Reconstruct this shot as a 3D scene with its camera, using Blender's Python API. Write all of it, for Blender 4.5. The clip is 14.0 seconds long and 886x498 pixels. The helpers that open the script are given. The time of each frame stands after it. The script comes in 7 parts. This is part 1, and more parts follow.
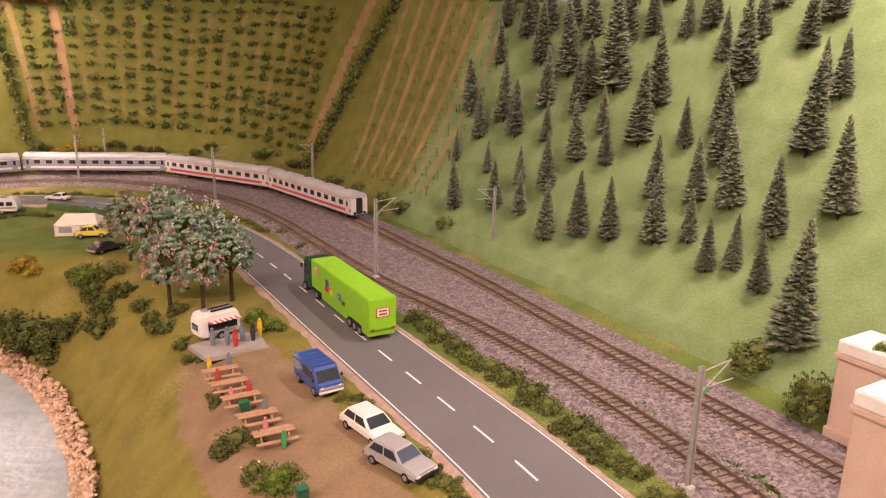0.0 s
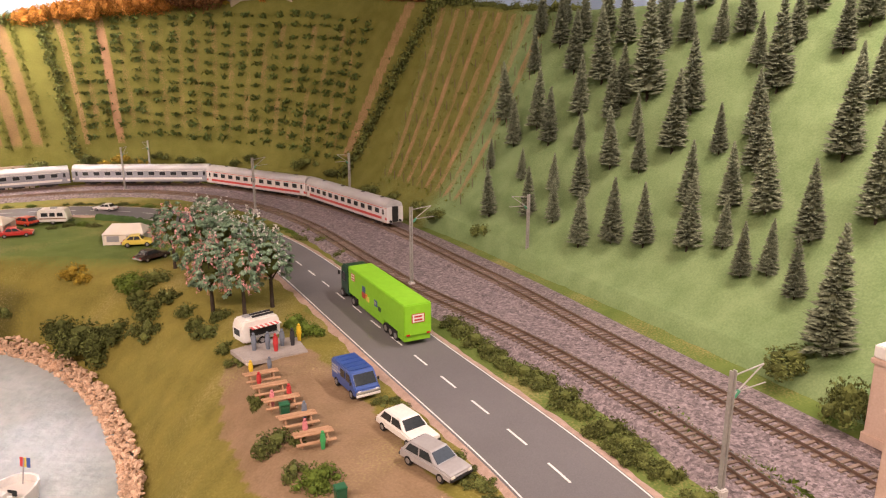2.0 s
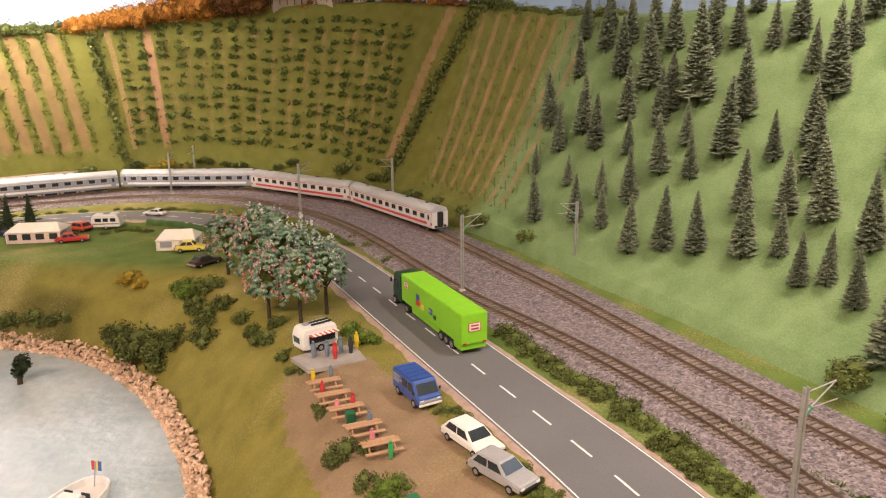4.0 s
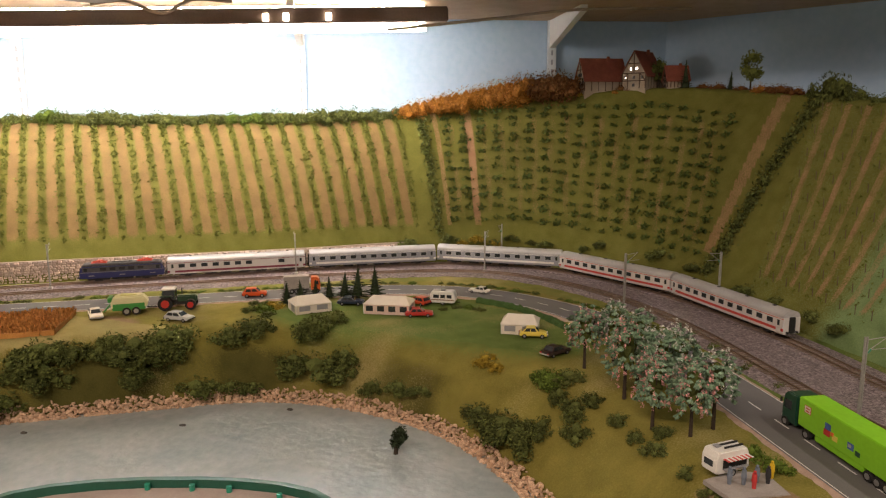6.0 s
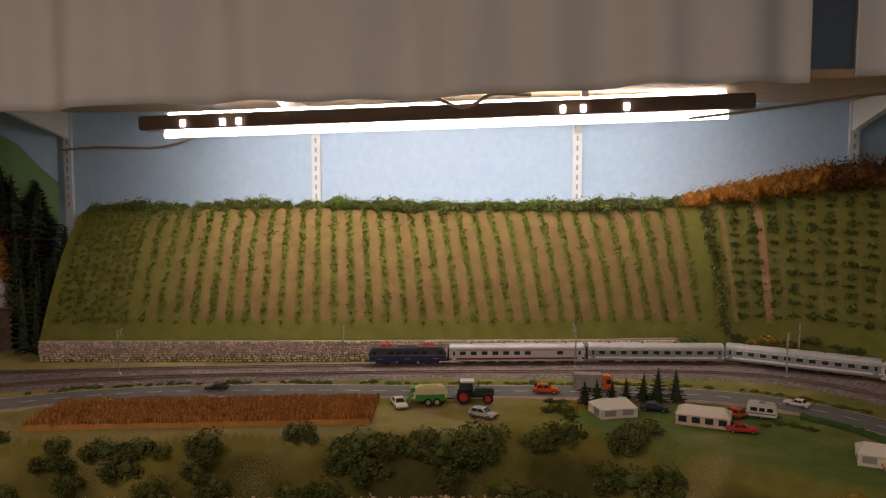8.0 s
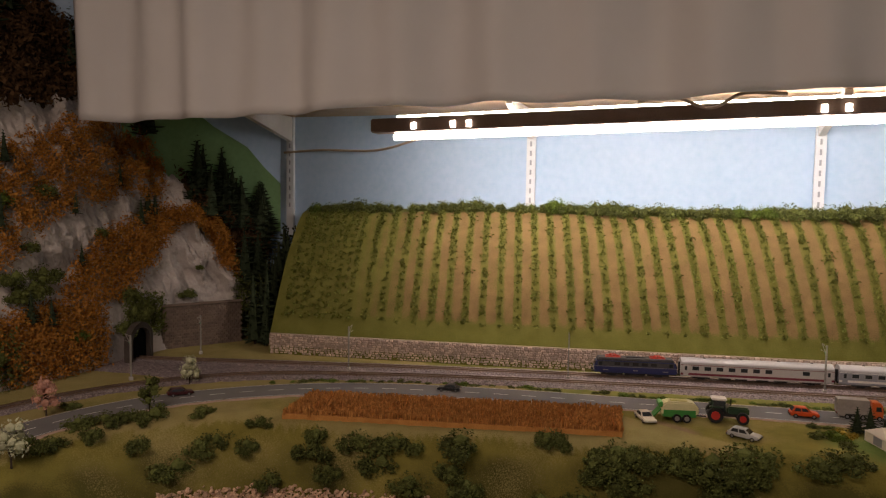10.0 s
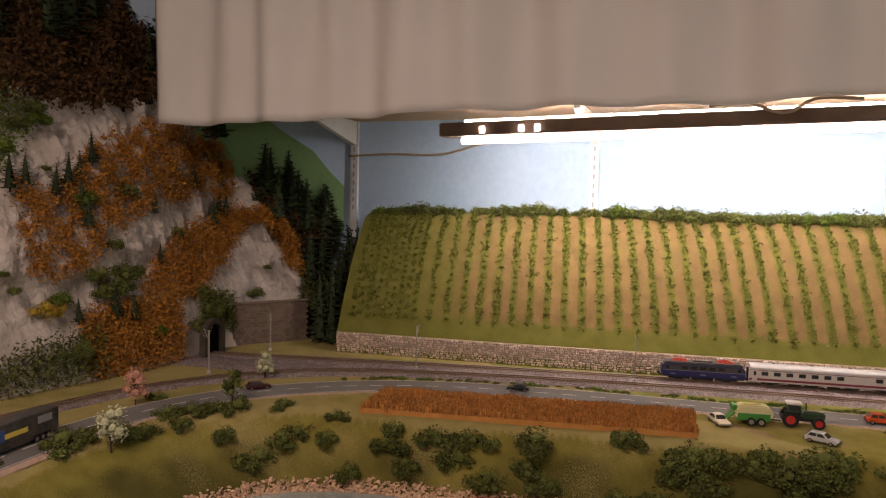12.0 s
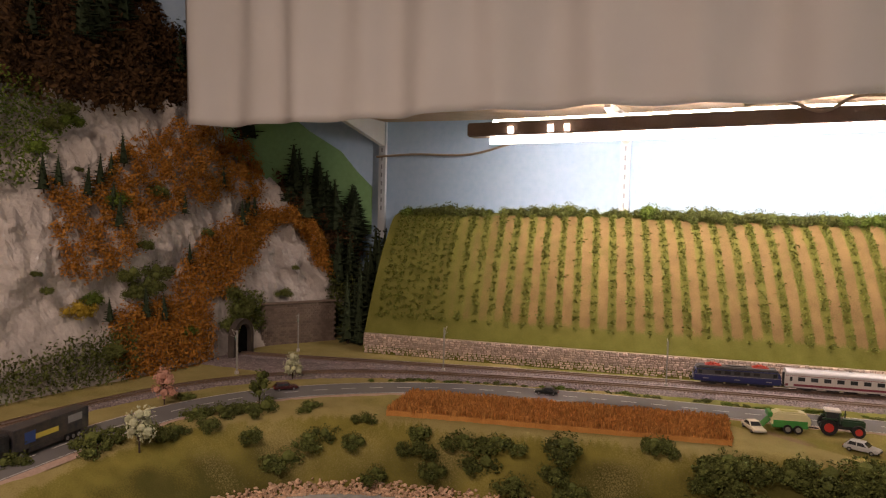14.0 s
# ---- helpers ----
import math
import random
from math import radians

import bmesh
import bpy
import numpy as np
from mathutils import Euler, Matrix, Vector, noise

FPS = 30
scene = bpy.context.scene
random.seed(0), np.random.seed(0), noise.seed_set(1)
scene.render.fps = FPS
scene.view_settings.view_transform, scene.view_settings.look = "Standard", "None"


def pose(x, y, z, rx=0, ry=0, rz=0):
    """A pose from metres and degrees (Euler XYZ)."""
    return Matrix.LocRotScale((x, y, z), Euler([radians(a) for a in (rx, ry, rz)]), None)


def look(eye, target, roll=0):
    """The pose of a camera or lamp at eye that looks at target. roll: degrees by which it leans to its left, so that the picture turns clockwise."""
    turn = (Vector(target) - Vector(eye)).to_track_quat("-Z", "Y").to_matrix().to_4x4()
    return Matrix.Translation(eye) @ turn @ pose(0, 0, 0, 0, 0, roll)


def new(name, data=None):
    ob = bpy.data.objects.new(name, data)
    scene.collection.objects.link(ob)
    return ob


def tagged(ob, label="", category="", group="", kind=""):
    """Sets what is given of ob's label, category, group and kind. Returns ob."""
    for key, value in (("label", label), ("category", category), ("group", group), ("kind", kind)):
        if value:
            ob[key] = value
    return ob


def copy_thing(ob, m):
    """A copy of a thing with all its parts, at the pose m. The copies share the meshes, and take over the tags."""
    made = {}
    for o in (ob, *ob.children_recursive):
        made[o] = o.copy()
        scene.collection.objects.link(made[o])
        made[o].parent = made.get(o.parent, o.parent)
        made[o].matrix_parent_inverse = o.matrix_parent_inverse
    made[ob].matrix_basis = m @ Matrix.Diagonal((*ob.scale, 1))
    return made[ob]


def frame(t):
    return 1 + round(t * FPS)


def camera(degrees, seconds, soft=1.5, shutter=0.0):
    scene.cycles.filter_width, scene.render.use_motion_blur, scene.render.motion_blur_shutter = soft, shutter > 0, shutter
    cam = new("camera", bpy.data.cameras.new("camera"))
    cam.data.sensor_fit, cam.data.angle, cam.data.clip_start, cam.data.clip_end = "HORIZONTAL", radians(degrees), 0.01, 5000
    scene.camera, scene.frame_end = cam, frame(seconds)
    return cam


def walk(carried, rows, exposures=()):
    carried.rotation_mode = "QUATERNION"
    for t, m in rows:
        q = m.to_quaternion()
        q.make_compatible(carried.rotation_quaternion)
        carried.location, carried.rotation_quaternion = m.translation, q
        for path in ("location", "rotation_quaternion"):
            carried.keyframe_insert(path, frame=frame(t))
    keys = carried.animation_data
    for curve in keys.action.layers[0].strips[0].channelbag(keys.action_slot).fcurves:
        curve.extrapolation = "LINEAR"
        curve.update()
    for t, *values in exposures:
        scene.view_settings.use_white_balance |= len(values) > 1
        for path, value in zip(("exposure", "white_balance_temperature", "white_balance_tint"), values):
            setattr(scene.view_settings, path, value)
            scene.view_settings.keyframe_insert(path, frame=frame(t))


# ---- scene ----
cam = camera(62.7, 14.0, soft=1.2)
PATH = [
    (0, (0.015, 0.03, 0.304), (0.033, 1.958, -0.224), 1.0),
    (0.5, (0.012, 0.027, 0.303), (0.005, 1.96, -0.212), 1.0),
    (1, (0.017, 0.023, 0.305), (-0.008, 1.956, -0.209), 0.7),
    (1.5, (0.017, 0.017, 0.306), (-0.045, 1.952, -0.199), 0.4),
    (2, (0.017, 0.016, 0.306), (-0.064, 1.949, -0.201), -0.0),
    (2.2, (0.018, 0.015, 0.309), (-0.065, 1.946, -0.202), -0.1),
    (4.3, (-0.033, 0.005, 0.327), (-0.232, 1.928, -0.184), -0.8),
    (4.5, (-0.057, -0.001, 0.336), (-0.31, 1.923, -0.149), -0.7),
    (5, (-0.114, -0.008, 0.354), (-0.546, 1.9, -0.061), -0.9),
    (5.5, (-0.184, -0.025, 0.373), (-0.792, 1.842, -0.007), -0.3),
    (6, (-0.234, -0.037, 0.382), (-0.961, 1.793, 0.032), -0.2),
    (6.5, (-0.294, -0.052, 0.4), (-1.129, 1.741, 0.105), -0.3),
    (7, (-0.354, -0.065, 0.422), (-1.301, 1.68, 0.18), -0.2),
    (7.5, (-0.431, -0.083, 0.43), (-1.489, 1.602, 0.228), 0.2),
    (8, (-0.485, -0.098, 0.433), (-1.65, 1.519, 0.267), 0.0),
    (8.5, (-0.556, -0.122, 0.428), (-1.812, 1.427, 0.269), 0.5),
    (9, (-0.597, -0.145, 0.42), (-1.94, 1.331, 0.285), 0.4),
    (9.2, (-0.617, -0.155, 0.422), (-1.991, 1.292, 0.285), 0.4),
    (11.5, (-0.701, -0.291, 0.403), (-2.192, 1.035, 0.268), 1.5),
    (12, (-0.703, -0.288, 0.404), (-2.214, 1.015, 0.279), 1.4),
    (12.5, (-0.708, -0.283, 0.405), (-2.233, 1.006, 0.286), 1.4),
    (13, (-0.71, -0.28, 0.405), (-2.256, 0.982, 0.283), 1.4),
    (13.5, (-0.711, -0.279, 0.405), (-2.27, 0.968, 0.279), 1.4),
    (14, (-0.713, -0.277, 0.406), (-2.275, 0.966, 0.279), 1.4),
]
walk(cam, [(t, look(eye, target, roll)) for t, eye, target, roll in PATH],
     [(0.0, 1.74, 6800, 36), (1.0, 1.75, 6700, 33), (2.0, 1.76, 6450, 28), (4.3, 1.75, 6350, 17), (5.0, 1.55, 6350, 16), (5.5, 1.15, 6450, 14), (6.0, .92, 6550, 15), (6.5, .65, 6600, 15), (7.0, .40, 6600, 18), (7.5, .02, 6550, 19), (8.0, -.22, 6500, 20),
      (9.0, -.35, 6500, 20), (11.5, .48, 6650, 23), (14.0, .52, 6650, 23)])

# ---- light: strip lamps under the shelf, over the fir slope, and the room's own lamp ----
world = bpy.data.worlds.new("room")
world.use_nodes = True
world.node_tree.nodes["Background"].inputs[0].default_value = (1.0, .86, .70, 1)
world.node_tree.nodes["Background"].inputs[1].default_value = .12
scene.world = world


def strip_light(name, a, b, width, watts, colour, down=(0, 0, -1)):
    """An area lamp as long as a tube, between two places, shining downwards."""
    a, b, down = Vector(a), Vector(b), Vector(down)
    lamp = bpy.data.lights.new(name, "AREA")
    lamp.shape, lamp.size, lamp.size_y, lamp.energy, lamp.color = "RECTANGLE", (b - a).length, width, watts, colour
    ob = new(name, lamp)
    x = (b - a).normalized()
    z = -(down - x * down.dot(x)).normalized()
    y = z.cross(x)
    ob.matrix_world = Matrix.Translation((a + b) / 2) @ Matrix((x, y, z)).transposed().to_4x4()
    return ob


strip_light("tube_light", (-2.09, .965, .575), (-.93, 1.598, .606), .05, 14.0, (1.0, .87, .73), (-.44, .83, -.36))
strip_light("corner_light", (.58, .30, .85), (.30, .85, .85), .06, 3.7, (1.0, .84, .68), (.45, .22, -.86))
strip_light("room_light", (-1.6, -1.2, 1.75), (.2, -1.2, 1.75), .25, 36.0, (1.0, .80, .62))

# ---- plan: splines of the tracks, the road, the pond and the hill ----
def catmull(pts, per=24):
    p = np.array(pts, float)
    p = np.vstack([2 * p[0] - p[1], p, 2 * p[-1] - p[-2]])
    out = []
    for i in range(1, len(p) - 2):
        a, b, c, d = p[i - 1], p[i], p[i + 1], p[i + 2]
        for u in np.linspace(0, 1, per, endpoint=False):
            out.append(0.5 * ((2 * b) + (c - a) * u + (2 * a - 5 * b + 4 * c - d) * u**2 + (3 * b - a - 3 * c + d) * u**3))
    out.append(p[-2])
    return np.array(out)


def even(line, step):
    """The line resampled at even steps: points, unit directions, and the left normals, in plan."""
    seg = np.linalg.norm(np.diff(line, axis=0), axis=1)
    arc = np.concatenate([[0], np.cumsum(seg)])
    n = max(2, int(round(arc[-1] / step)) + 1)
    s = np.linspace(0, arc[-1], n)
    pts = np.stack([np.interp(s, arc, line[:, k]) for k in range(line.shape[1])], 1)
    d = np.gradient(pts[:, :2], axis=0)
    d /= np.linalg.norm(d, axis=1)[:, None]
    return pts, d, np.stack([-d[:, 1], d[:, 0]], 1)


def smooth_line(line, rounds=30):
    line = line.copy()
    for _ in range(rounds):
        line[1:-1] = 0.25 * line[:-2] + 0.5 * line[1:-1] + 0.25 * line[2:]
    return line


FAR_TRACK = even(smooth_line(even(catmull([(.44, .22), (.38, .36), (.317, .500), (.277, .575), (.150, .808), (.080, .945), (-.028, 1.13), (-.11, 1.27), (-.245, 1.46),
    (-.40, 1.61), (-.53, 1.69), (-.70, 1.755), (-.89, 1.735), (-1.05, 1.645), (-1.21, 1.53), (-1.48, 1.325), (-1.74, 1.115), (-1.98, .915), (-2.2, .72), (-2.41, .535),
    (-2.56, .42), (-2.75, .28)]), .02)[0], 10), .005)
NEAR_TRACK = even(smooth_line(even(catmull([(.31, .20), (.275, .36), (.225, .50), (.155, .645), (.06, .795), (-.055, .945), (-.15, 1.10), (-.27, 1.30), (-.41, 1.475),
    (-.58, 1.60), (-.75, 1.655), (-.90, 1.63), (-1.05, 1.545), (-1.17, 1.46), (-1.44, 1.26), (-1.70, 1.055), (-1.94, .845), (-2.12, .66), (-2.215, .48), (-2.245, .26),
    (-2.21, .08), (-2.15, -.08), (-2.05, -.28), (-1.95, -.5)]), .02)[0], 10), .005)
ROAD = even(smooth_line(even(catmull([(.20, .26), (.133, .41), (.078, .523), (.003, .652), (-.047, .736), (-.13, .878), (-.225, 1.04), (-.33, 1.20), (-.45, 1.325), (-.60, 1.42),
    (-.77, 1.46), (-.95, 1.415), (-1.2, 1.26), (-1.47, 1.07), (-1.66, .94), (-1.88, .762), (-2.01, .595), (-2.078, .436), (-2.098, .32), (-2.085, .19), (-2.043, .069), (-2.012, .005),
    (-1.948, -.099), (-1.86, -.24), (-1.76, -.40)]), .02)[0], 8), .01)
ROAD_HALF = .045
POND = [(-.25, .30), (-.27, .48), (-.32, .64), (-.40, .77), (-.50, .885), (-.64, .985), (-.83, 1.03), (-1.0, 1.005), (-1.15, .91), (-1.30, .80), (-1.46, .68), (-1.62, .555),
    (-1.77, .44), (-1.86, .31), (-1.86, .15), (-1.79, -.05), (-1.66, -.30)]
WATER = -.118
SHORE = catmull(POND, 10)
POND_AREA = np.vstack([SHORE, [(-1.60, -1.0), (-.25, -1.0)]])


def inside(px, py, poly):
    hit = np.zeros(px.shape, bool)
    for (x0, y0), (x1, y1) in zip(poly, np.roll(poly, -1, 0)):
        cross = (y0 > py) != (y1 > py)
        hit ^= cross & (px < (x1 - x0) * (py - y0) / (y1 - y0 + 1e-12) + x0)
    return hit


def reach(px, py, line):
    """Distance in plan from each place to a line."""
    best = np.full(px.shape, 9.0)
    for (x0, y0), (x1, y1) in zip(line[:-1], line[1:]):
        dx, dy = x1 - x0, y1 - y0
        u = np.clip(((px - x0) * dx + (py - y0) * dy) / (dx * dx + dy * dy + 1e-12), 0, 1)
        best = np.minimum(best, np.hypot(px - x0 - u * dx, py - y0 - u * dy))
    return best


def step01(x, a, b):
    u = np.clip((x - a) / (b - a), 0, 1)
    return u * u * (3 - 2 * u)


def wobble(x, y, f, seed=0.0):
    """Cheap smooth noise in about -1..1."""
    return (np.sin(x * f * 1.3 + seed) * np.cos(y * f * 1.1 + 1.7 * seed) + 0.6 * np.sin((x + y) * f * 2.3 + 3 * seed) * np.cos((x - y) * f * 1.9 + seed) + 0.4 * np.sin(x * f * 4.7 - y * f * 3.9 + 2 * seed)) / 1.6


def ground_z(px, py):
    px, py = np.asarray(px, float), np.asarray(py, float)
    d = reach(px, py, SHORE[::3]) * np.where(inside(px, py, POND_AREA), -1, 1)
    width = .085 + .075 * step01(px, -.75, -.45) + .05 * step01(-px, 1.80, 1.95)
    u = np.clip(d / width, 0, 1)
    z = (WATER - .012) * (1 - (1 - (1 - u) ** 1.7))
    z = z + wobble(px, py, 14) * .004 * u * (1 - u) * 4
    return np.where(d < 0, WATER - .012 - .02 * np.clip(-d / .1, 0, 1), z)


# the hill behind the tracks: foot and crest of each station, from the tunnel's end round to the fir slope
HILL_FOOT = catmull([(-2.36, .770, .050), (-1.90, 1.10, .050), (-1.55, 1.365, .050), (-1.27, 1.575, .050), (-1.0, 1.755, .055), (-.70, 1.83, .055), (-.40, 1.73, .045),
    (-.175, 1.50, .035), (-.03, 1.295, .030), (.115, 1.05, .022), (.245, .83, .020), (.375, .58, .020), (.47, .36, .020), (.55, .15, .020)], 24)
HILL_CREST = catmull([(-2.54, .990, .365), (-2.06, 1.29, .378), (-1.70, 1.485, .374), (-1.39, 1.64, .377), (-1.09, 1.80, .388), (-.75, 1.985, .440), (-.38, 2.00, .458),
    (-.045, 1.71, .420), (.165, 1.40, .385), (.335, 1.16, .385), (.48, .95, .39), (.60, .72, .39), (.70, .46, .39), (.78, .2, .39)], 24)
STATIONS = 13


def hill_at(s, q):
    """A place on the hill: s from 0 to 13 along it, q from 0 at the foot to 1 at the crest."""
    s, q = np.asarray(s, float), np.asarray(q, float)
    i = np.clip(s, 0, STATIONS) * 24
    k = np.arange(len(HILL_FOOT))
    f = np.stack([np.interp(i, k, HILL_FOOT[:, c]) for c in range(3)], -1)
    c = np.stack([np.interp(i, k, HILL_CREST[:, c]) for c in range(3)], -1)
    w = step01(s, 3.0, 8.0)
    rise = (1 - w) * (1 - (1 - q) ** 1.5) + w * q ** 1.3
    xy = f[..., :2] + (c - f)[..., :2] * q[..., None]
    z = f[..., 2] + (c - f)[..., 2] * rise
    z = z + .006 * wobble(xy[..., 0], xy[..., 1], 9, 2.0) * np.sin(np.pi * np.clip(q, 0, 1))
    return np.concatenate([xy, z[..., None]], -1)


# the back wall: u along it, v out from it into the room
WALL_O, WALL_U, WALL_N = np.array([-2.65, 1.016]), np.array([.879, .477]), np.array([.477, -.879])


def on_wall(u, v, z):
    p = WALL_O + WALL_U * u + WALL_N * v
    return Vector((p[0], p[1], z))

# ---- materials ----
def surf(name, a, b, rough=.75, metal=0.0, big=40, fine=500, bump=.25, depth=.0006, spec=.3, vary=0.0, island=0.0, coat=0.0):
    """A procedural surface: two colours mixed by coarse and fine noise, with fine relief."""
    m = bpy.data.materials.new(name)
    m.use_nodes = True
    t = m.node_tree
    n, l = t.nodes, t.links
    bs = n["Principled BSDF"]
    co = n.new("ShaderNodeTexCoord")
    n1, n2 = n.new("ShaderNodeTexNoise"), n.new("ShaderNodeTexNoise")
    n1.inputs["Scale"].default_value, n1.inputs["Detail"].default_value = big, 4
    n2.inputs["Scale"].default_value, n2.inputs["Detail"].default_value = fine, 3
    for k in (n1, n2):
        l.new(co.outputs["Object"], k.inputs["Vector"])
    ramp = n.new("ShaderNodeMapRange")
    ramp.inputs[1].default_value, ramp.inputs[2].default_value = .32, .68
    add = n.new("ShaderNodeMath")
    add.operation = "MULTIPLY_ADD"
    add.inputs[1].default_value = .45
    l.new(n2.outputs["Fac"], add.inputs[0])
    half = n.new("ShaderNodeMath")
    half.operation = "MULTIPLY"
    half.inputs[1].default_value = .55
    l.new(n1.outputs["Fac"], half.inputs[0])
    l.new(half.outputs[0], add.inputs[2])
    l.new(add.outputs[0], ramp.inputs[0])
    mix = n.new("ShaderNodeMix")
    mix.data_type = "RGBA"
    mix.inputs[6].default_value, mix.inputs[7].default_value = (*a, 1), (*b, 1)
    l.new(ramp.outputs[0], mix.inputs[0])
    last = mix.outputs[2]
    for amount, source in ((vary, "ShaderNodeObjectInfo"), (island, "ShaderNodeNewGeometry")):
        if amount:
            src = n.new(source)
            key = "Random" if source == "ShaderNodeObjectInfo" else "Random Per Island"
            hsv, r = n.new("ShaderNodeHueSaturation"), n.new("ShaderNodeMapRange")
            r.inputs[3].default_value, r.inputs[4].default_value = 1 - amount, 1 + amount
            l.new(src.outputs[key], r.inputs[0])
            l.new(r.outputs[0], hsv.inputs["Value"])
            l.new(last, hsv.inputs["Color"])
            last = hsv.outputs[0]
    l.new(last, bs.inputs["Base Color"])
    bs.inputs["Roughness"].default_value, bs.inputs["Metallic"].default_value = rough, metal
    bs.inputs["Specular IOR Level"].default_value = spec
    bs.inputs["Coat Weight"].default_value = coat
    if bump:
        bp = n.new("ShaderNodeBump")
        bp.inputs["Strength"].default_value, bp.inputs["Distance"].default_value = bump, depth
        l.new(n2.outputs["Fac"], bp.inputs["Height"])
        l.new(bp.outputs[0], bs.inputs["Normal"])
    return m


def glow(name, colour, strength):
    m = bpy.data.materials.new(name)
    m.use_nodes = True
    bs = m.node_tree.nodes["Principled BSDF"]
    bs.inputs["Base Color"].default_value = (*colour, 1)
    bs.inputs["Emission Color"].default_value, bs.inputs["Emission Strength"].default_value = (*colour, 1), strength
    return m


def zoned(name, base, zones, fine=420, big=30, bump=.5, depth=.0016, rough=.95):
    """Scatter material of a landscape: a base pair of colours, and further pairs laid over it by the mesh's attributes."""
    m = surf(name, *base, rough=rough, big=big, fine=fine, bump=bump, depth=depth, spec=.1)
    n, l = m.node_tree.nodes, m.node_tree.links
    bs = n["Principled BSDF"]
    last = bs.inputs["Base Color"].links[0].from_socket
    ramp = [k for k in n if k.bl_idname == "ShaderNodeMapRange"][0]
    noise2 = [k for k in n if k.bl_idname == "ShaderNodeTexNoise"][1]
    for key, (a, b) in zones.items():
        at = n.new("ShaderNodeAttribute")
        at.attribute_name = key
        pair, over = n.new("ShaderNodeMix"), n.new("ShaderNodeMix")
        pair.data_type = over.data_type = "RGBA"
        pair.inputs[6].default_value, pair.inputs[7].default_value = (*a, 1), (*b, 1)
        l.new(ramp.outputs[0], pair.inputs[0])
        # the edge of a zone is broken up by the fine noise
        e = n.new("ShaderNodeMath")
        e.operation = "MULTIPLY_ADD"
        e.inputs[1].default_value = .9
        l.new(noise2.outputs["Fac"], e.inputs[0])
        shift = n.new("ShaderNodeMath")
        shift.operation = "SUBTRACT"
        shift.inputs[1].default_value = .45
        l.new(at.outputs["Fac"], shift.inputs[0])
        l.new(shift.outputs[0], e.inputs[2])
        r = n.new("ShaderNodeMapRange")
        r.inputs[1].default_value, r.inputs[2].default_value = .3, .7
        l.new(e.outputs[0], r.inputs[0])
        l.new(r.outputs[0], over.inputs[0])
        l.new(last, over.inputs[6])
        l.new(pair.outputs[2], over.inputs[7])
        last = over.outputs[2]
    l.new(last, bs.inputs["Base Color"])
    return m


# the "dark" pair is grass toned down for shade on the pond bank
GRASS = zoned("static_grass", ((.145, .130, .027), (.245, .212, .050)),
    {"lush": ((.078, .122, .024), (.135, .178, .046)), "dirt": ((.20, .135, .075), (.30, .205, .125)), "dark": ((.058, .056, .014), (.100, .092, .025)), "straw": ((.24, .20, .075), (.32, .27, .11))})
HILLSIDE = zoned("hill_scatter", ((.100, .106, .020), (.165, .158, .038)),
    {"soil": ((.152, .100, .044), (.245, .160, .072)), "firgrass": ((.115, .18, .07), (.195, .27, .12)), "brown": ((.26, .145, .08), (.36, .215, .125))}, bump=.4)
ASPHALT = surf("asphalt", (.120, .116, .117), (.168, .162, .161), .85, big=8, fine=900, bump=.15, depth=.0004)
PAINT_LINE = surf("road_paint", (.62, .62, .60), (.78, .78, .76), .7, fine=900, bump=.1)
GRAVEL_EDGE = surf("road_gravel", (.30, .21, .165), (.50, .36, .29), .95, big=120, fine=900, bump=.8, depth=.001)
BALLAST = surf("ballast", (.105, .085, .088), (.30, .245, .245), .95, big=160, fine=900, bump=.9, depth=.0022)
# each stone its own tone
bn, bl = BALLAST.node_tree.nodes, BALLAST.node_tree.links
cell, tone, co_ = bn.new("ShaderNodeTexVoronoi"), bn.new("ShaderNodeMapRange"), bn.new("ShaderNodeTexCoord")
cell.inputs["Scale"].default_value = 430
split = bn.new("ShaderNodeSeparateColor")
tone.inputs[3].default_value, tone.inputs[4].default_value = .55, 1.55
hsv_ = bn.new("ShaderNodeHueSaturation")
bl.new(co_.outputs["Object"], cell.inputs["Vector"])
bl.new(cell.outputs["Color"], split.inputs[0])
bl.new(split.outputs[0], tone.inputs[0])
bl.new(tone.outputs[0], hsv_.inputs["Value"])
bl.new(bn["Principled BSDF"].inputs["Base Color"].links[0].from_socket, hsv_.inputs["Color"])
bl.new(hsv_.outputs[0], bn["Principled BSDF"].inputs["Base Color"])
SLEEPER = surf("sleeper", (.130, .095, .072), (.225, .165, .130), .85, big=200, fine=900, vary=.25)
RAIL = surf("rail", (.22, .15, .11), (.40, .30, .24), .35, .8, fine=900, bump=.05)
RAIL_TOP = surf("rail_head", (.50, .44, .40), (.66, .60, .56), .25, .9, fine=900, bump=0)
WATER_M = surf("pond_water", (.24, .295, .30), (.44, .475, .47), .28, big=11, fine=60, bump=.5, depth=.003, spec=.5, coat=.3)
STONE = surf("stone", (.40, .31, .26), (.72, .60, .52), .9, big=120, fine=800, bump=.6, depth=.0008, island=.35)
ROCK = surf("rock", (.38, .345, .325), (.54, .50, .47), .92, big=9, fine=120, bump=.7, depth=.003)
SKY_WALL = surf("painted_sky", (.36, .52, .72), (.46, .60, .78), .9, big=2, fine=60, bump=.05)
PLASTER = surf("room_wall", (.42, .38, .33), (.5, .46, .40), .9, big=2, fine=90, bump=.05)
CLOTH = surf("curtain_cloth", (.64, .625, .625), (.73, .715, .715), .9, big=4, fine=1400, bump=.15, depth=.0003)
BOARD = surf("shelf_board", (.42, .28, .17), (.56, .40, .26), .6, big=18, fine=300, bump=.1)
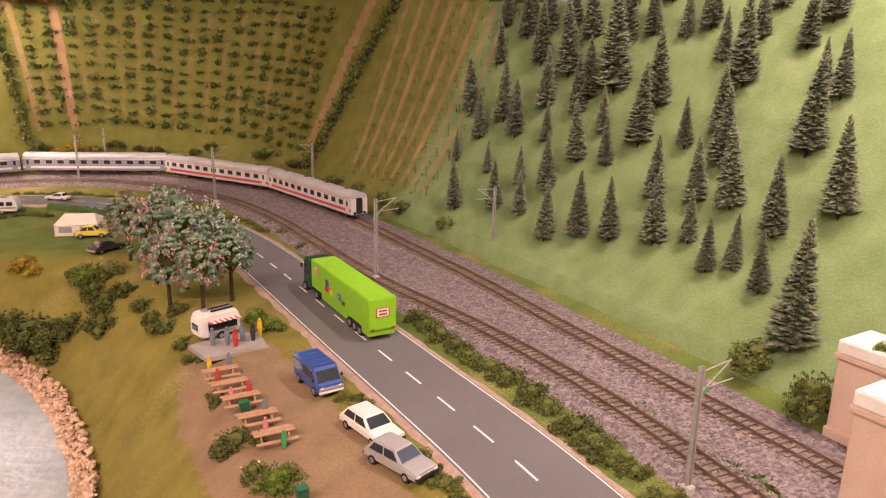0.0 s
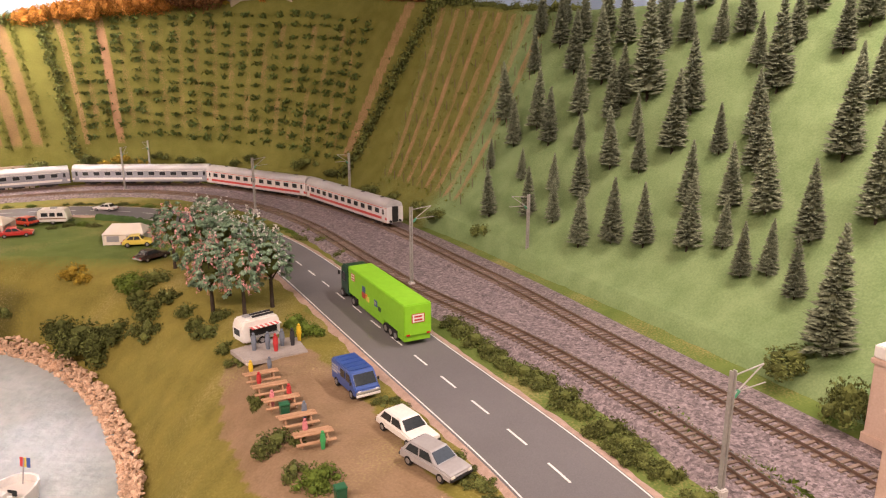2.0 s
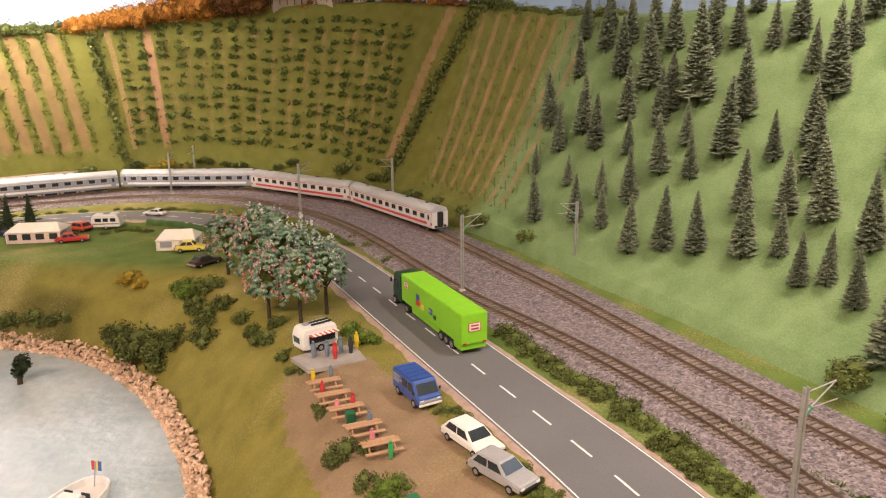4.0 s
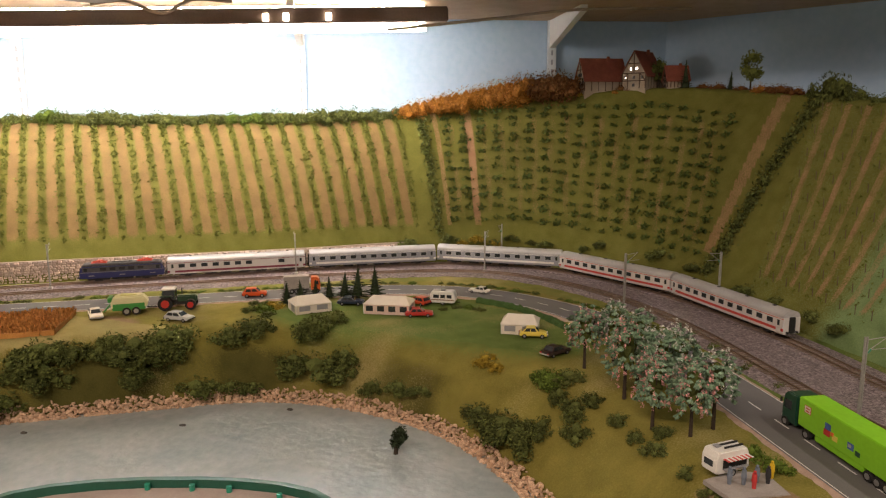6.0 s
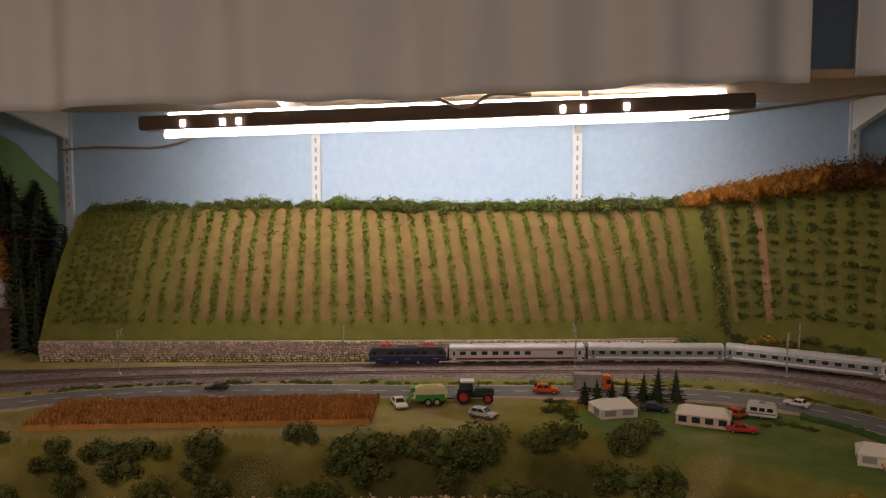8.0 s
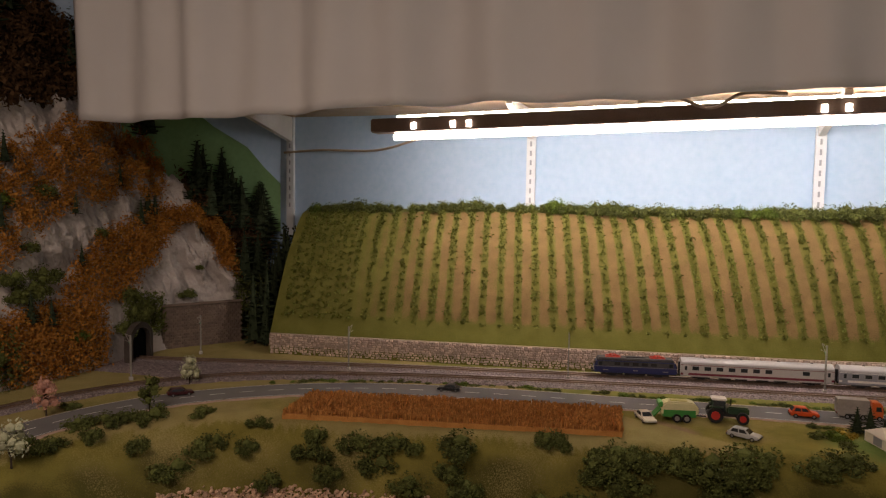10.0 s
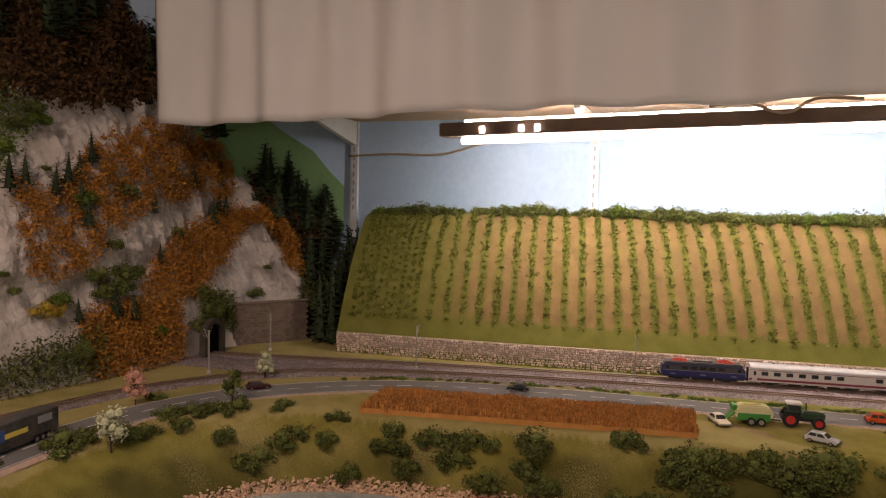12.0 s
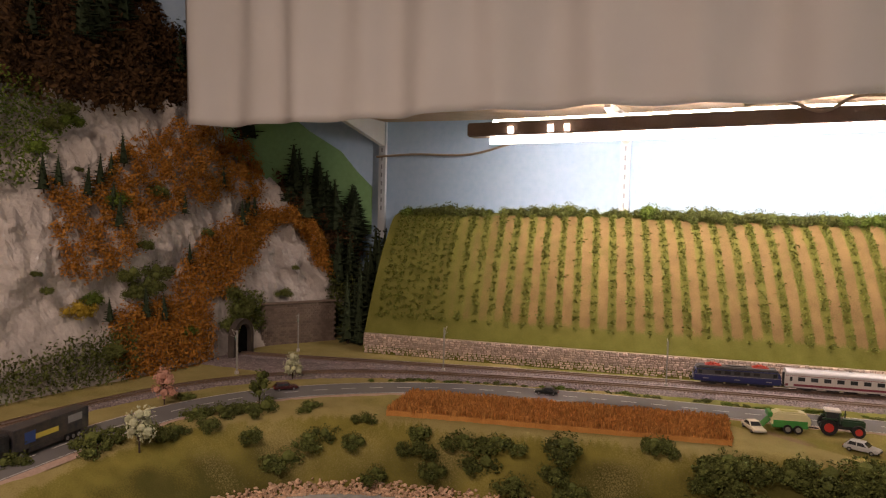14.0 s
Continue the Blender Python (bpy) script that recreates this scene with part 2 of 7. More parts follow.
WHITE_METAL = surf("white_enamel", (.74, .73, .70), (.82, .81, .78), .35, big=30, fine=300, bump=.03, spec=.5)
HOUSING = surf("lamp_housing", (.10, .065, .045), (.15, .10, .07), .45, big=20, fine=300, bump=.03)
TUBE = glow("tube_glow", (1.0, .93, .80), 14.0)


# ---- mesh helpers ----
def mesh(name, verts, faces, mats=(), parent=None, label="", smooth=False, index=None):
    me = bpy.data.meshes.new(name)
    me.from_pydata([tuple(map(float, v)) for v in verts], [], [tuple(map(int, f)) for f in faces])
    for m in mats if isinstance(mats, (list, tuple)) else [mats]:
        me.materials.append(m)
    if index is not None:
        me.polygons.foreach_set("material_index", np.asarray(index, dtype=np.int32))
    if smooth:
        me.polygons.foreach_set("use_smooth", np.ones(len(me.polygons), bool))
    me.update()
    ob = new(name, me)
    if parent is not None:
        ob.parent = parent
    if label:
        ob["label"] = label
    return ob


def part(name, bm, material, parent, label="", smooth=False):
    """Links a bmesh as one mesh under a thing."""
    me = bpy.data.meshes.new(name)
    bm.to_mesh(me)
    bm.free()
    me.materials.append(material)
    if smooth:
        me.polygons.foreach_set("use_smooth", np.ones(len(me.polygons), bool))
    ob = new(name, me)
    ob.parent = parent
    if label:
        ob["label"] = label
    return ob


def thing(name, m=None, label="", category="", group=""):
    ob = new(name)
    ob.empty_display_size = .01
    if m is not None:
        ob.matrix_world = m
    return tagged(ob, label, category, group)


def grid_faces(nu, nv):
    i = np.arange(nu - 1)[:, None] * nv + np.arange(nv - 1)[None, :]
    return np.stack([i, i + nv, i + nv + 1, i + 1], -1).reshape(-1, 4)


def box(bm, c, size, bevel=0.0, m=None, taper=1.0):
    """A box with rounded edges; taper narrows its top."""
    g = bmesh.ops.create_cube(bm, size=1.0)["verts"]
    for v in g:
        k = taper if v.co.z > 0 else 1.0
        v.co = Vector((v.co.x * size[0] * k, v.co.y * size[1] * k, v.co.z * size[2]))
    if bevel:
        e = list({e for v in g for e in v.link_edges})
        r = bmesh.ops.bevel(bm, geom=e, offset=bevel, segments=2, affect="EDGES")
        g = list({v for f in r["faces"] for v in f.verts} | {v for v in g if v.is_valid})
    for v in g:
        v.co = (m @ (v.co + Vector(c))) if m is not None else v.co + Vector(c)
    return g


def rod(bm, a, b, r, r2=None, n=8):
    """A round bar from a to b."""
    a, b = Vector(a), Vector(b)
    g = bmesh.ops.create_cone(bm, cap_ends=True, segments=n, radius1=r, radius2=r if r2 is None else r2, depth=(b - a).length)["verts"]
    turn = Matrix.Translation((a + b) / 2) @ (b - a).to_track_quat("Z", "Y").to_matrix().to_4x4()
    for v in g:
        v.co = turn @ v.co
    return g


def prism(bm, outline, y0, y1, axis="y"):
    """An outline in (x, z) drawn out along y."""
    n = len(outline)
    a = [bm.verts.new((x, y0, z)) for x, z in outline]
    b = [bm.verts.new((x, y1, z)) for x, z in outline]
    for i in range(n):
        bm.faces.new((a[i], a[(i + 1) % n], b[(i + 1) % n], b[i]))
    bm.faces.new(a[::-1])
    bm.faces.new(b)
    bmesh.ops.recalc_face_normals(bm, faces=bm.faces)


def ribbon(line, offsets, heights):
    """Verts and faces of a strip that follows a line, with a cross-section of offsets and heights."""
    p, d, nrm = line
    v = np.concatenate([np.concatenate([p[:, :2] + nrm * o, np.full((len(p), 1), h)], 1)[:, None] for o, h in zip(offsets, heights)], 1)
    return v.reshape(-1, 3), grid_faces(len(p), len(offsets))


def attribute(ob, key, values):
    a = ob.data.attributes.new(key, "FLOAT", "POINT")
    a.data.foreach_set("value", np.asarray(values, np.float32))
RAIL_PALE = surf("painted_rail", (.56, .62, .68), (.66, .71, .76), .6, bump=0)

# ---- setting: the room and the backdrop ----
def wall_slab(name, a, b, z0, z1, thick, mat, label):
    """An upright wall from a to b; its thickness goes to the right of that way."""
    a, b = np.array(a, float), np.array(b, float)
    d = (b - a) / np.linalg.norm(b - a)
    r = np.array([d[1], -d[0]]) * thick
    v = [(*a, z0), (*b, z0), (*(b + r), z0), (*(a + r), z0), (*a, z1), (*b, z1), (*(b + r), z1), (*(a + r), z1)]
    f = [(0, 1, 5, 4), (1, 2, 6, 5), (2, 3, 7, 6), (3, 0, 4, 7), (4, 5, 6, 7), (3, 2, 1, 0)]
    return tagged(mesh(name, v, f, mat), label, "wall", kind="structure")


BACK_L, BACK_R = WALL_O + WALL_U * -.04, WALL_O + WALL_U * 2.52
wall_slab("wall_back", BACK_R, BACK_L, -1.0, 1.9, .08, SKY_WALL, "wall painted pale blue as sky behind the hill")
wall_slab("wall_corner", (.16, 1.98), BACK_R, -1.0, 1.9, .08, SKY_WALL, "blue painted corner wall behind the farm")
wall_slab("wall_right", (1.30, -.40), (.16, 1.98), -1.0, 1.9, .08, SKY_WALL, "blue painted wall behind the fir slope")
wall_slab("wall_left", BACK_L, (-3.55, -.60), -1.0, 1.9, .08, SKY_WALL, "painted wall behind the rocky mountain")
wall_slab("wall_far_left", (-3.55, -.60), (-3.55, -2.6), -1.0, 1.9, .08, PLASTER, "plain room wall")
wall_slab("wall_behind", (-3.55, -2.6), (1.30, -2.6), -1.0, 1.9, .08, PLASTER, "plain room wall behind the visitors' side")
wall_slab("wall_near_right", (1.30, -2.6), (1.30, -.40), -1.0, 1.9, .08, PLASTER, "plain room wall")
tagged(mesh("floor", [(-3.7, -2.7, -1), (1.5, -2.7, -1), (1.5, 2.5, -1), (-3.7, 2.5, -1)], [(0, 1, 2, 3)], surf("room_floor", (.16, .13, .11), (.22, .18, .15), .6, big=3, fine=60)), "dark room floor", "floor", kind="structure")
tagged(mesh("ceiling", [(-3.7, -2.7, 1.9), (-3.7, 2.5, 1.9), (1.5, 2.5, 1.9), (1.5, -2.7, 1.9)], [(0, 1, 2, 3)], PLASTER), "plain room ceiling", "ceiling", kind="structure")

# the ground of the layout, with the pond's basin
gx, gy = np.arange(-2.9, .95, .0105), np.arange(-.75, 2.06, .0105)
GX, GY = np.meshgrid(gx, gy, indexing="ij")
GZ = ground_z(GX, GY) + .0012 * wobble(GX, GY, 60, 1.0)
ground = mesh("ground", np.stack([GX, GY, GZ], -1).reshape(-1, 3), grid_faces(len(gx), len(gy))[:, ::-1], GRASS, smooth=True)
tagged(ground, "layout ground of yellow-green static grass", "ground", kind="structure")
px, py, pz = GX.ravel(), GY.ravel(), GZ.ravel()
LOT = np.array([(-.255, .735), (-.225, .765), (-.155, .745), (-.05, .575), (.03, .43), (.07, .33), (-.05, .25), (-.11, .43), (-.15, .50), (-.215, .62)])
dirt = np.where(inside(px, py, LOT), 1, 0) * 1.0
dirt = np.maximum(dirt, 1 - np.clip(np.hypot((px + 1.33) / .085, (py - .985) / .055), 0, 2) ** 2)
camp = np.array([(-1.10, 1.16), (-.98, 1.30), (-.80, 1.40), (-.55, 1.30), (-.44, 1.16), (-.50, 1.10), (-.75, 1.12), (-.95, 1.10)])
lush = np.clip(1.3 - reach(px, py, np.vstack([camp, camp[:1]])) / .05, 0, 1) * ~inside(px, py, camp) * .6 + inside(px, py, camp) * .95
trackside = np.minimum(reach(px, py, FAR_TRACK[0][::20, :2]), reach(px, py, NEAR_TRACK[0][::20, :2]))
lush = np.maximum(lush, .45 * (trackside < .09) + .5 * ((trackside < .16) & (px > -.2)))
# bank shade put into the grass colour, deeper below the rim
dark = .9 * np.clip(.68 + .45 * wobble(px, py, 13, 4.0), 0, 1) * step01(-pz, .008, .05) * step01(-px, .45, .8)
straw = np.clip(.25 + .35 * wobble(px, py, 11, 7.0), 0, 1) + .5 * ((px < -1.1) & (py < 1.0) & (pz > -.01))
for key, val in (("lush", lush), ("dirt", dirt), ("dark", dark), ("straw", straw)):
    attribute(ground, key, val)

# the hill: foot skirt, slope, and a shelf behind the crest
S, Q = np.linspace(0, STATIONS, 900), np.linspace(0, 1, 70)
SS, QQ = np.meshgrid(S, Q, indexing="ij")
HV = hill_at(SS, QQ)
out = HILL_CREST - HILL_FOOT
k = np.arange(len(HILL_FOOT))
way = np.stack([np.interp(S * 24, k, out[:, c]) for c in range(2)], -1)
way /= np.linalg.norm(way, axis=1)[:, None]
skirt = HV[:, :1].copy()
skirt[:, 0, :2] -= way * .012
skirt[:, 0, 2] = -.006
back = [np.concatenate([HV[:, -1, :2] + way * r, HV[:, -1, 2:] + h], -1)[:, None] for r, h in ((.03, .006), (.07, .008), (.16, .0))]
HV = np.concatenate([skirt, HV, *back], 1)
hill = mesh("hill", HV.reshape(-1, 3), grid_faces(HV.shape[0], HV.shape[1])[:, ::-1], HILLSIDE, smooth=True)
tagged(hill, "steep layout hill with grass and vineyard soil", "hill", kind="structure")
hs = np.repeat(S, HV.shape[1])
hq = np.tile(np.concatenate([[0], Q, [1.05, 1.1, 1.2]]), len(S))

# vineyard rows in the hill's own terms: evenly spaced along its foot
mid_line = hill_at(np.linspace(0, STATIONS, 2000), np.full(2000, .45))
mid_arc = np.concatenate([[0], np.cumsum(np.linalg.norm(np.diff(mid_line, axis=0), axis=1))])


def rows_between(s0, s1, step):
    a0, a1 = np.interp([s0, s1], np.linspace(0, STATIONS, 2000), mid_arc)
    n = int(round((a1 - a0) / step))
    return np.interp(np.linspace(a0, a1, n + 1), mid_arc, np.linspace(0, STATIONS, 2000))


LEFT_ROWS, MID_ROWS, RIGHT_ROWS = rows_between(.06, 3.96, .0437), rows_between(4.28, 6.38, .043), rows_between(6.92, 7.98, .041)


def soil_of(s, rows, lo, hi):
    """1 midway between two rows, 0 at a row."""
    i = np.clip(np.searchsorted(rows, s), 1, len(rows) - 1)
    u = (s - rows[i - 1]) / (rows[i] - rows[i - 1])
    return np.where((s > lo) & (s < hi), np.minimum(u, 1 - u) * 2, 0)


a, c, b = soil_of(hs, LEFT_ROWS, .06, 4.06), soil_of(hs, MID_ROWS, 4.2, 6.42), soil_of(hs, RIGHT_ROWS, 6.8, 8.05)
wear = wobble(hs * 3, hq * 2, 6, 3.0)
attribute(hill, "soil", (.80 + .20 * wear) * step01(a, .22, .62) * step01(hq, .07, .13) * step01(-hq, -1.0, -.97) * (.30 + .70 * step01(hs, .15, .9)))
attribute(hill, "brown", (.34 + .16 * wear) * step01(c, .2, .8) * step01(hq, .10, .2) * step01(-hq, -.86, -.8) + (.50 + .18 * wear) * step01(b, .42, .75) * step01(hq, .08, .16) * (hq < .99)
    + .55 * (np.abs(hs - 6.41 - .30 * hq) < .04) * (hq > .15) * (hq < 1.01) + .52 * (np.abs(hs - 4.47) < .028) * (hq > .1) * (hq < .97) + .52 * (np.abs(hs - 4.24) < .02) * (hq > .1))
attribute(hill, "firgrass", step01(hs, 7.5, 8.2) * (1.05 + .22 * wobble(hs * 1.0, hq * 2.0, 5)) + .30 * ((hs > 6.9) & (hs < 7.9)))

# the road with its lines
road = thing("road", None, "two-lane asphalt model road with white lines", "road")
road["kind"] = "structure"
v, f = ribbon(ROAD, [ROAD_HALF + .014, ROAD_HALF + .002, ROAD_HALF, -ROAD_HALF, -ROAD_HALF - .002, -ROAD_HALF - .014], [-.002, .0018, .0018, .0018, .0018, -.002])
idx = np.tile([0, 0, 1, 0, 0], len(ROAD[0]) - 1)
mesh("carriageway", v, f[:, ::-1], [GRAVEL_EDGE, ASPHALT], road, index=idx)
for o in (ROAD_HALF - .003, -ROAD_HALF + .0015):
    v, f = ribbon(ROAD, [o + .0014, o], [.0024, .0024])
    mesh("edge_line", v, f[:, ::-1], PAINT_LINE, road)
for i in range(2, len(ROAD[0]) - 4, 6):
    sub = tuple(a[i:i + 4] for a in ROAD)
    v, f = ribbon(sub, [.0011, -.0011], [.0024, .0024])
    mesh("lane_dash", v, f[:, ::-1], PAINT_LINE, road)

# tracks: ballast bed, sleepers, rails
def track(line, name, label, singles):
    base = thing(name, None, label, "railway track")
    base["kind"] = "structure"
    v, f = ribbon(line, [.034, .022, .018, -.018, -.022, -.034], [-.002, .0052, .006, .006, .0052, -.002])
    v[:, 2] += .0007 * wobble(v[:, 0], v[:, 1], 900)
    mesh("ballast_bed", v, f[:, ::-1], BALLAST, base, smooth=True)
    for side in (-1, 1):
        c = side * .00825
        v, f = ribbon(line, [c + .0012, c + .0004, c + .0004, c - .0004, c - .0004, c - .0012], [.0072, .0076, .0099, .0099, .0076, .0072])
        mesh("rail", v, f[:, ::-1], [RAIL, RAIL_TOP], base, index=np.tile([0, 0, 1, 0, 0], len(line[0]) - 1))
    p, d, n = even(line[0][:, :2], .0078)
    a0 = np.arctan2(d[:, 1], d[:, 0])
    hx, hy, hz = .0015, .0150, .0012
    cube = np.array([(x, y, z) for x in (-hx, hx) for y in (-hy, hy) for z in (-hz, hz)])
    quads = np.array([(0, 1, 3, 2), (4, 6, 7, 5), (0, 4, 5, 1), (2, 3, 7, 6), (1, 5, 7, 3), (0, 2, 6, 4)])
    shared, rest_v, rest_f = None, [], []
    for i, (q, a) in enumerate(zip(p, a0)):
        if singles[0] <= i < singles[1]:
            if shared is None:
                shared = mesh("sleeper", cube, quads, SLEEPER, base)
                ob = shared
            else:
                ob = new("sleeper", shared.data)
                ob.parent = base
            ob.matrix_world = pose(q[0], q[1], .0062, 0, 0, math.degrees(a))
        else:
            r = np.array([(math.cos(a), -math.sin(a)), (math.sin(a), math.cos(a))])
            c = cube.copy()
            c[:, :2] = c[:, :2] @ r.T + q
            c[:, 2] += .0062
            rest_f.append(quads + 8 * len(rest_v))
            rest_v.append(c)
    tagged(mesh("sleepers", np.concatenate(rest_v), np.concatenate(rest_f), SLEEPER, base), kind="stuff")
    return base


far_p, far_n = FAR_TRACK[0][::4, :2], FAR_TRACK[2][::4]
near_p, near_n = NEAR_TRACK[0][:, :2], NEAR_TRACK[2]
strip = []
for q, m in zip(far_p, far_n):
    j = np.argmin(np.hypot(*(near_p - q).T))
    gap = min(np.hypot(*(near_p[j] - q)), .15)
    to = q + (near_p[j] - q) / np.hypot(*(near_p[j] - q)) * gap
    inner = to + (to - q) / gap * .030
    outer = q - (to - q) / gap * .048
    last = to + (to - q) / gap * .040
    strip.append([(*(outer - (to - q) / gap * .012), -.003), (*outer, .003), (*(q * .5 + to * .5), .0035), (*inner, .003), (*last, -.003)])
strip = np.array(strip)
tagged(mesh("ballast_field", strip.reshape(-1, 3), grid_faces(len(strip), 5), BALLAST, smooth=True), "purple-grey ballast under and between the tracks", "gravel", kind="structure")
track(FAR_TRACK, "far_track", "railway track in brown ballast at the hill's foot", (0, 150))
track(NEAR_TRACK, "near_track", "railway track in brown ballast beside the road", (20, 170))

# pond
nx, ny = np.arange(-2.0, -.2, .02), np.arange(-1.0, 1.1, .02)
WX, WY = np.meshgrid(nx, ny, indexing="ij")
tagged(mesh("water", np.stack([WX, WY, np.full(WX.shape, WATER)], -1).reshape(-1, 3), grid_faces(len(nx), len(ny)), WATER_M, smooth=True), "murky grey-green pond water with milky streaks", "water", kind="structure")

# shelf over the back hill, its rails, the strip lamp and the curtain
shelf = thing("shelf", None, "long wooden shelf on white wall rails and arms", "shelf")
ux, uz = Vector((*WALL_U, 0)), Vector((*WALL_N, 0))
WALL_M = Matrix((ux, uz, Vector((0, 0, 1)))).transposed().to_4x4()
WALL_M.translation = on_wall(0, 0, 0)
SHELF_Z = .664
BLACK_SLOT = surf("slot_shadow", (.26, .29, .33), (.32, .35, .40), .8, bump=0)
bm = bmesh.new()
box(bm, (1.15, .2175, SHELF_Z), (2.40, .43, .018), .001, WALL_M)
part("board", bm, BOARD, shelf)
for u in (0, .755, 1.48, 2.18):
    bm = bmesh.new()
    box(bm, (u, .007, .60), (.025, .012, .62), .001, WALL_M)
    rail_ob = part("wall_rail", bm, RAIL_PALE, shelf, "pale blue painted slotted wall rail")
    for k in range(9):
        bm = bmesh.new()
        box(bm, (u, .0133, .385 + k * .026), (.0052, .0012, .014), 0, WALL_M)
        part("slot", bm, BLACK_SLOT, rail_ob)
    bm = bmesh.new()
    prism(bm, [(0.013, .58), (.30, .642), (.30, .655), (.013, .655)], u - .008, u + .008)
    for vv in bm.verts:
        vv.co = WALL_M @ Vector((vv.co.y, vv.co.x, vv.co.z))
    bmesh.ops.recalc_face_normals(bm, faces=bm.faces)
    part("arm", bm, WHITE_METAL, shelf, "white steel shelf arm")


corner_board = []
for z in (.655, .673):
    corner_board += [(*(WALL_O + WALL_U * 2.352 + WALL_N * .01), z), (*(WALL_O + WALL_U * 2.352 + WALL_N * .432), z), (.06, 1.52, z), (.36, 1.52, z), (.15, 1.965, z), (*(BACK_R + WALL_N * .01), z)]
tagged(mesh("corner_shelf", corner_board, [tuple(range(6))[::-1], tuple(range(6, 12))] + [(k, (k + 1) % 6, 6 + (k + 1) % 6, 6 + k) for k in range(6)], BOARD), "wooden shelf board across the corner above the farm", "shelf")


def lamp_point(k, dv=0.0, z=.60):
    """A place along the strip lamp: k from 0 to 1, dv out from the wall."""
    a, b = np.array((-2.135, .935)), np.array((-.880, 1.620))
    p = a + (b - a) * k + WALL_N * dv
    return Vector((p[0], p[1], z - .010 + .034 * k))


lamp = thing("strip_lamp", None, "long twin-tube strip lamp with brown housing under the shelf", "lamp")
bm = bmesh.new()
a, b = lamp_point(0), lamp_point(1)
lamp_x = (b - a).normalized()
lamp_y = Vector((0, 0, 1)).cross(lamp_x).normalized()
LAMP_M = Matrix((lamp_x, lamp_y, lamp_x.cross(lamp_y))).transposed().to_4x4()
LAMP_M.translation = (a + b) / 2
L = (b - a).length
box(bm, (0, 0, 0), (L, .05, .034), .003, LAMP_M)
part("housing", bm, HOUSING, lamp)
for y, z in ((.035, .022), (.012, -.027)):
    bm = bmesh.new()
    rod(bm, LAMP_M @ Vector((-L / 2 + .05, y, z)), LAMP_M @ Vector((L / 2 - .05, y, z)), .008, n=12)
    part("tube", bm, TUBE, lamp, "glowing white tube", smooth=True)
# emissive blocks added for the bright spots of tube light along the housing
for x in (-.60, -.50, -.46, .30, .345, .44):
    bm = bmesh.new()
    box(bm, (x, -.027, -.004), (.012, .006, .016), .001, LAMP_M)
    part("clip", bm, TUBE, lamp, "small glowing block standing for tube light showing through the housing")


def curtain(name, u0, u1, v, z0, z1, label, folds=9.0, rise=0.0):
    """A hanging cloth with soft folds."""
    n, h = 160, 40
    uu, zz = np.meshgrid(np.linspace(u0, u1, n), np.linspace(z0, z1, h), indexing="ij")
    down = (z1 - zz) / (z1 - z0)
    wave = .026 * np.sin(uu * folds * 3.7 + 1.6 * np.sin(uu * 3.1)) + .024 * np.sin(uu * folds * 1.7 + 1.0) + .003 * np.sin(uu * 60 + zz * 9)
    vv = v + wave * (.9 - .25 * down) + .012 * down * np.sin(uu * 5)
    zb = zz + .020 * uu * down - .002 * down * np.sin(uu * 23) - .004 * down * np.sin(uu * 6 + 1)
    zb = zb + rise * down * np.clip((uu - u0 - .12) / (u1 - u0 - .12), 0, 1) ** 1.3
    hem = np.where(zz < z0 + .035, .002, 0)
    p = WALL_O[None, None] + WALL_U * uu[..., None] + WALL_N * (vv + hem)[..., None]
    ob = mesh(name, np.concatenate([p, zb[..., None]], -1).reshape(-1, 3), grid_faces(n, h), CLOTH, smooth=True)
    so = ob.modifiers.new("thick", "SOLIDIFY")
    so.thickness = .0015
    return tagged(ob, label, "curtain")


curtain("curtain", -.335, 1.90, .505, .600, 1.45, "off-white cloth curtain hanging in front of the shelf")
curtain("curtain", 1.975, 2.75, .51, .612, 1.45, "off-white cloth curtain hanging past the gap", rise=.36)

# ---- the rocky mountain over the tunnel ----
MOUNT_FOOT = catmull([(-2.62, .93, .0), (-2.60, .80, .0), (-2.60, .68, .0), (-2.545, .53, .0), (-2.45, .35, .0), (-2.39, .20, .0), (-2.34, .03, .0), (-2.27, -.16, .0), (-2.18, -.36, .0), (-2.05, -.6, .0)], 20)


def mountain_at(s, q):
    """A place on the mountain: s from 0 to 9 along its foot, q from 0 to 1 up the slope."""
    s, q = np.asarray(s, float), np.asarray(q, float)
    k = np.arange(len(MOUNT_FOOT))
    f = np.stack([np.interp(s * 20, k, MOUNT_FOOT[:, c]) for c in range(2)], -1)
    way = np.stack([-.96 - .0 * s, .28 - .0 * s], -1)
    top = .40 + .25 * step01(s, 0, 1.5) + .60 * step01(s, 1.0, 4.5)
    run = .16 + .20 * step01(s, 0, 1.5) + .48 * step01(s, 1.0, 4.5)
    ledge = .020 * np.sin(q * 17 + 1.3 * s) + .03 * wobble(s * .25, q, 9, 3.0)
    bulge = .05 * wobble(s * .2, q * 1.4, 7, 5.0) * np.sin(np.pi * np.clip(q, 0, 1))
    p = f + way * (run * q + ledge * np.minimum(1, 6 * q))[..., None] + np.array([.9, -.3]) * bulge[..., None]
    z = top * q ** .86 + .015 * wobble(s, q * 3, 8, 1.0) * np.minimum(1, 5 * q)
    return np.concatenate([p, z[..., None]], -1)


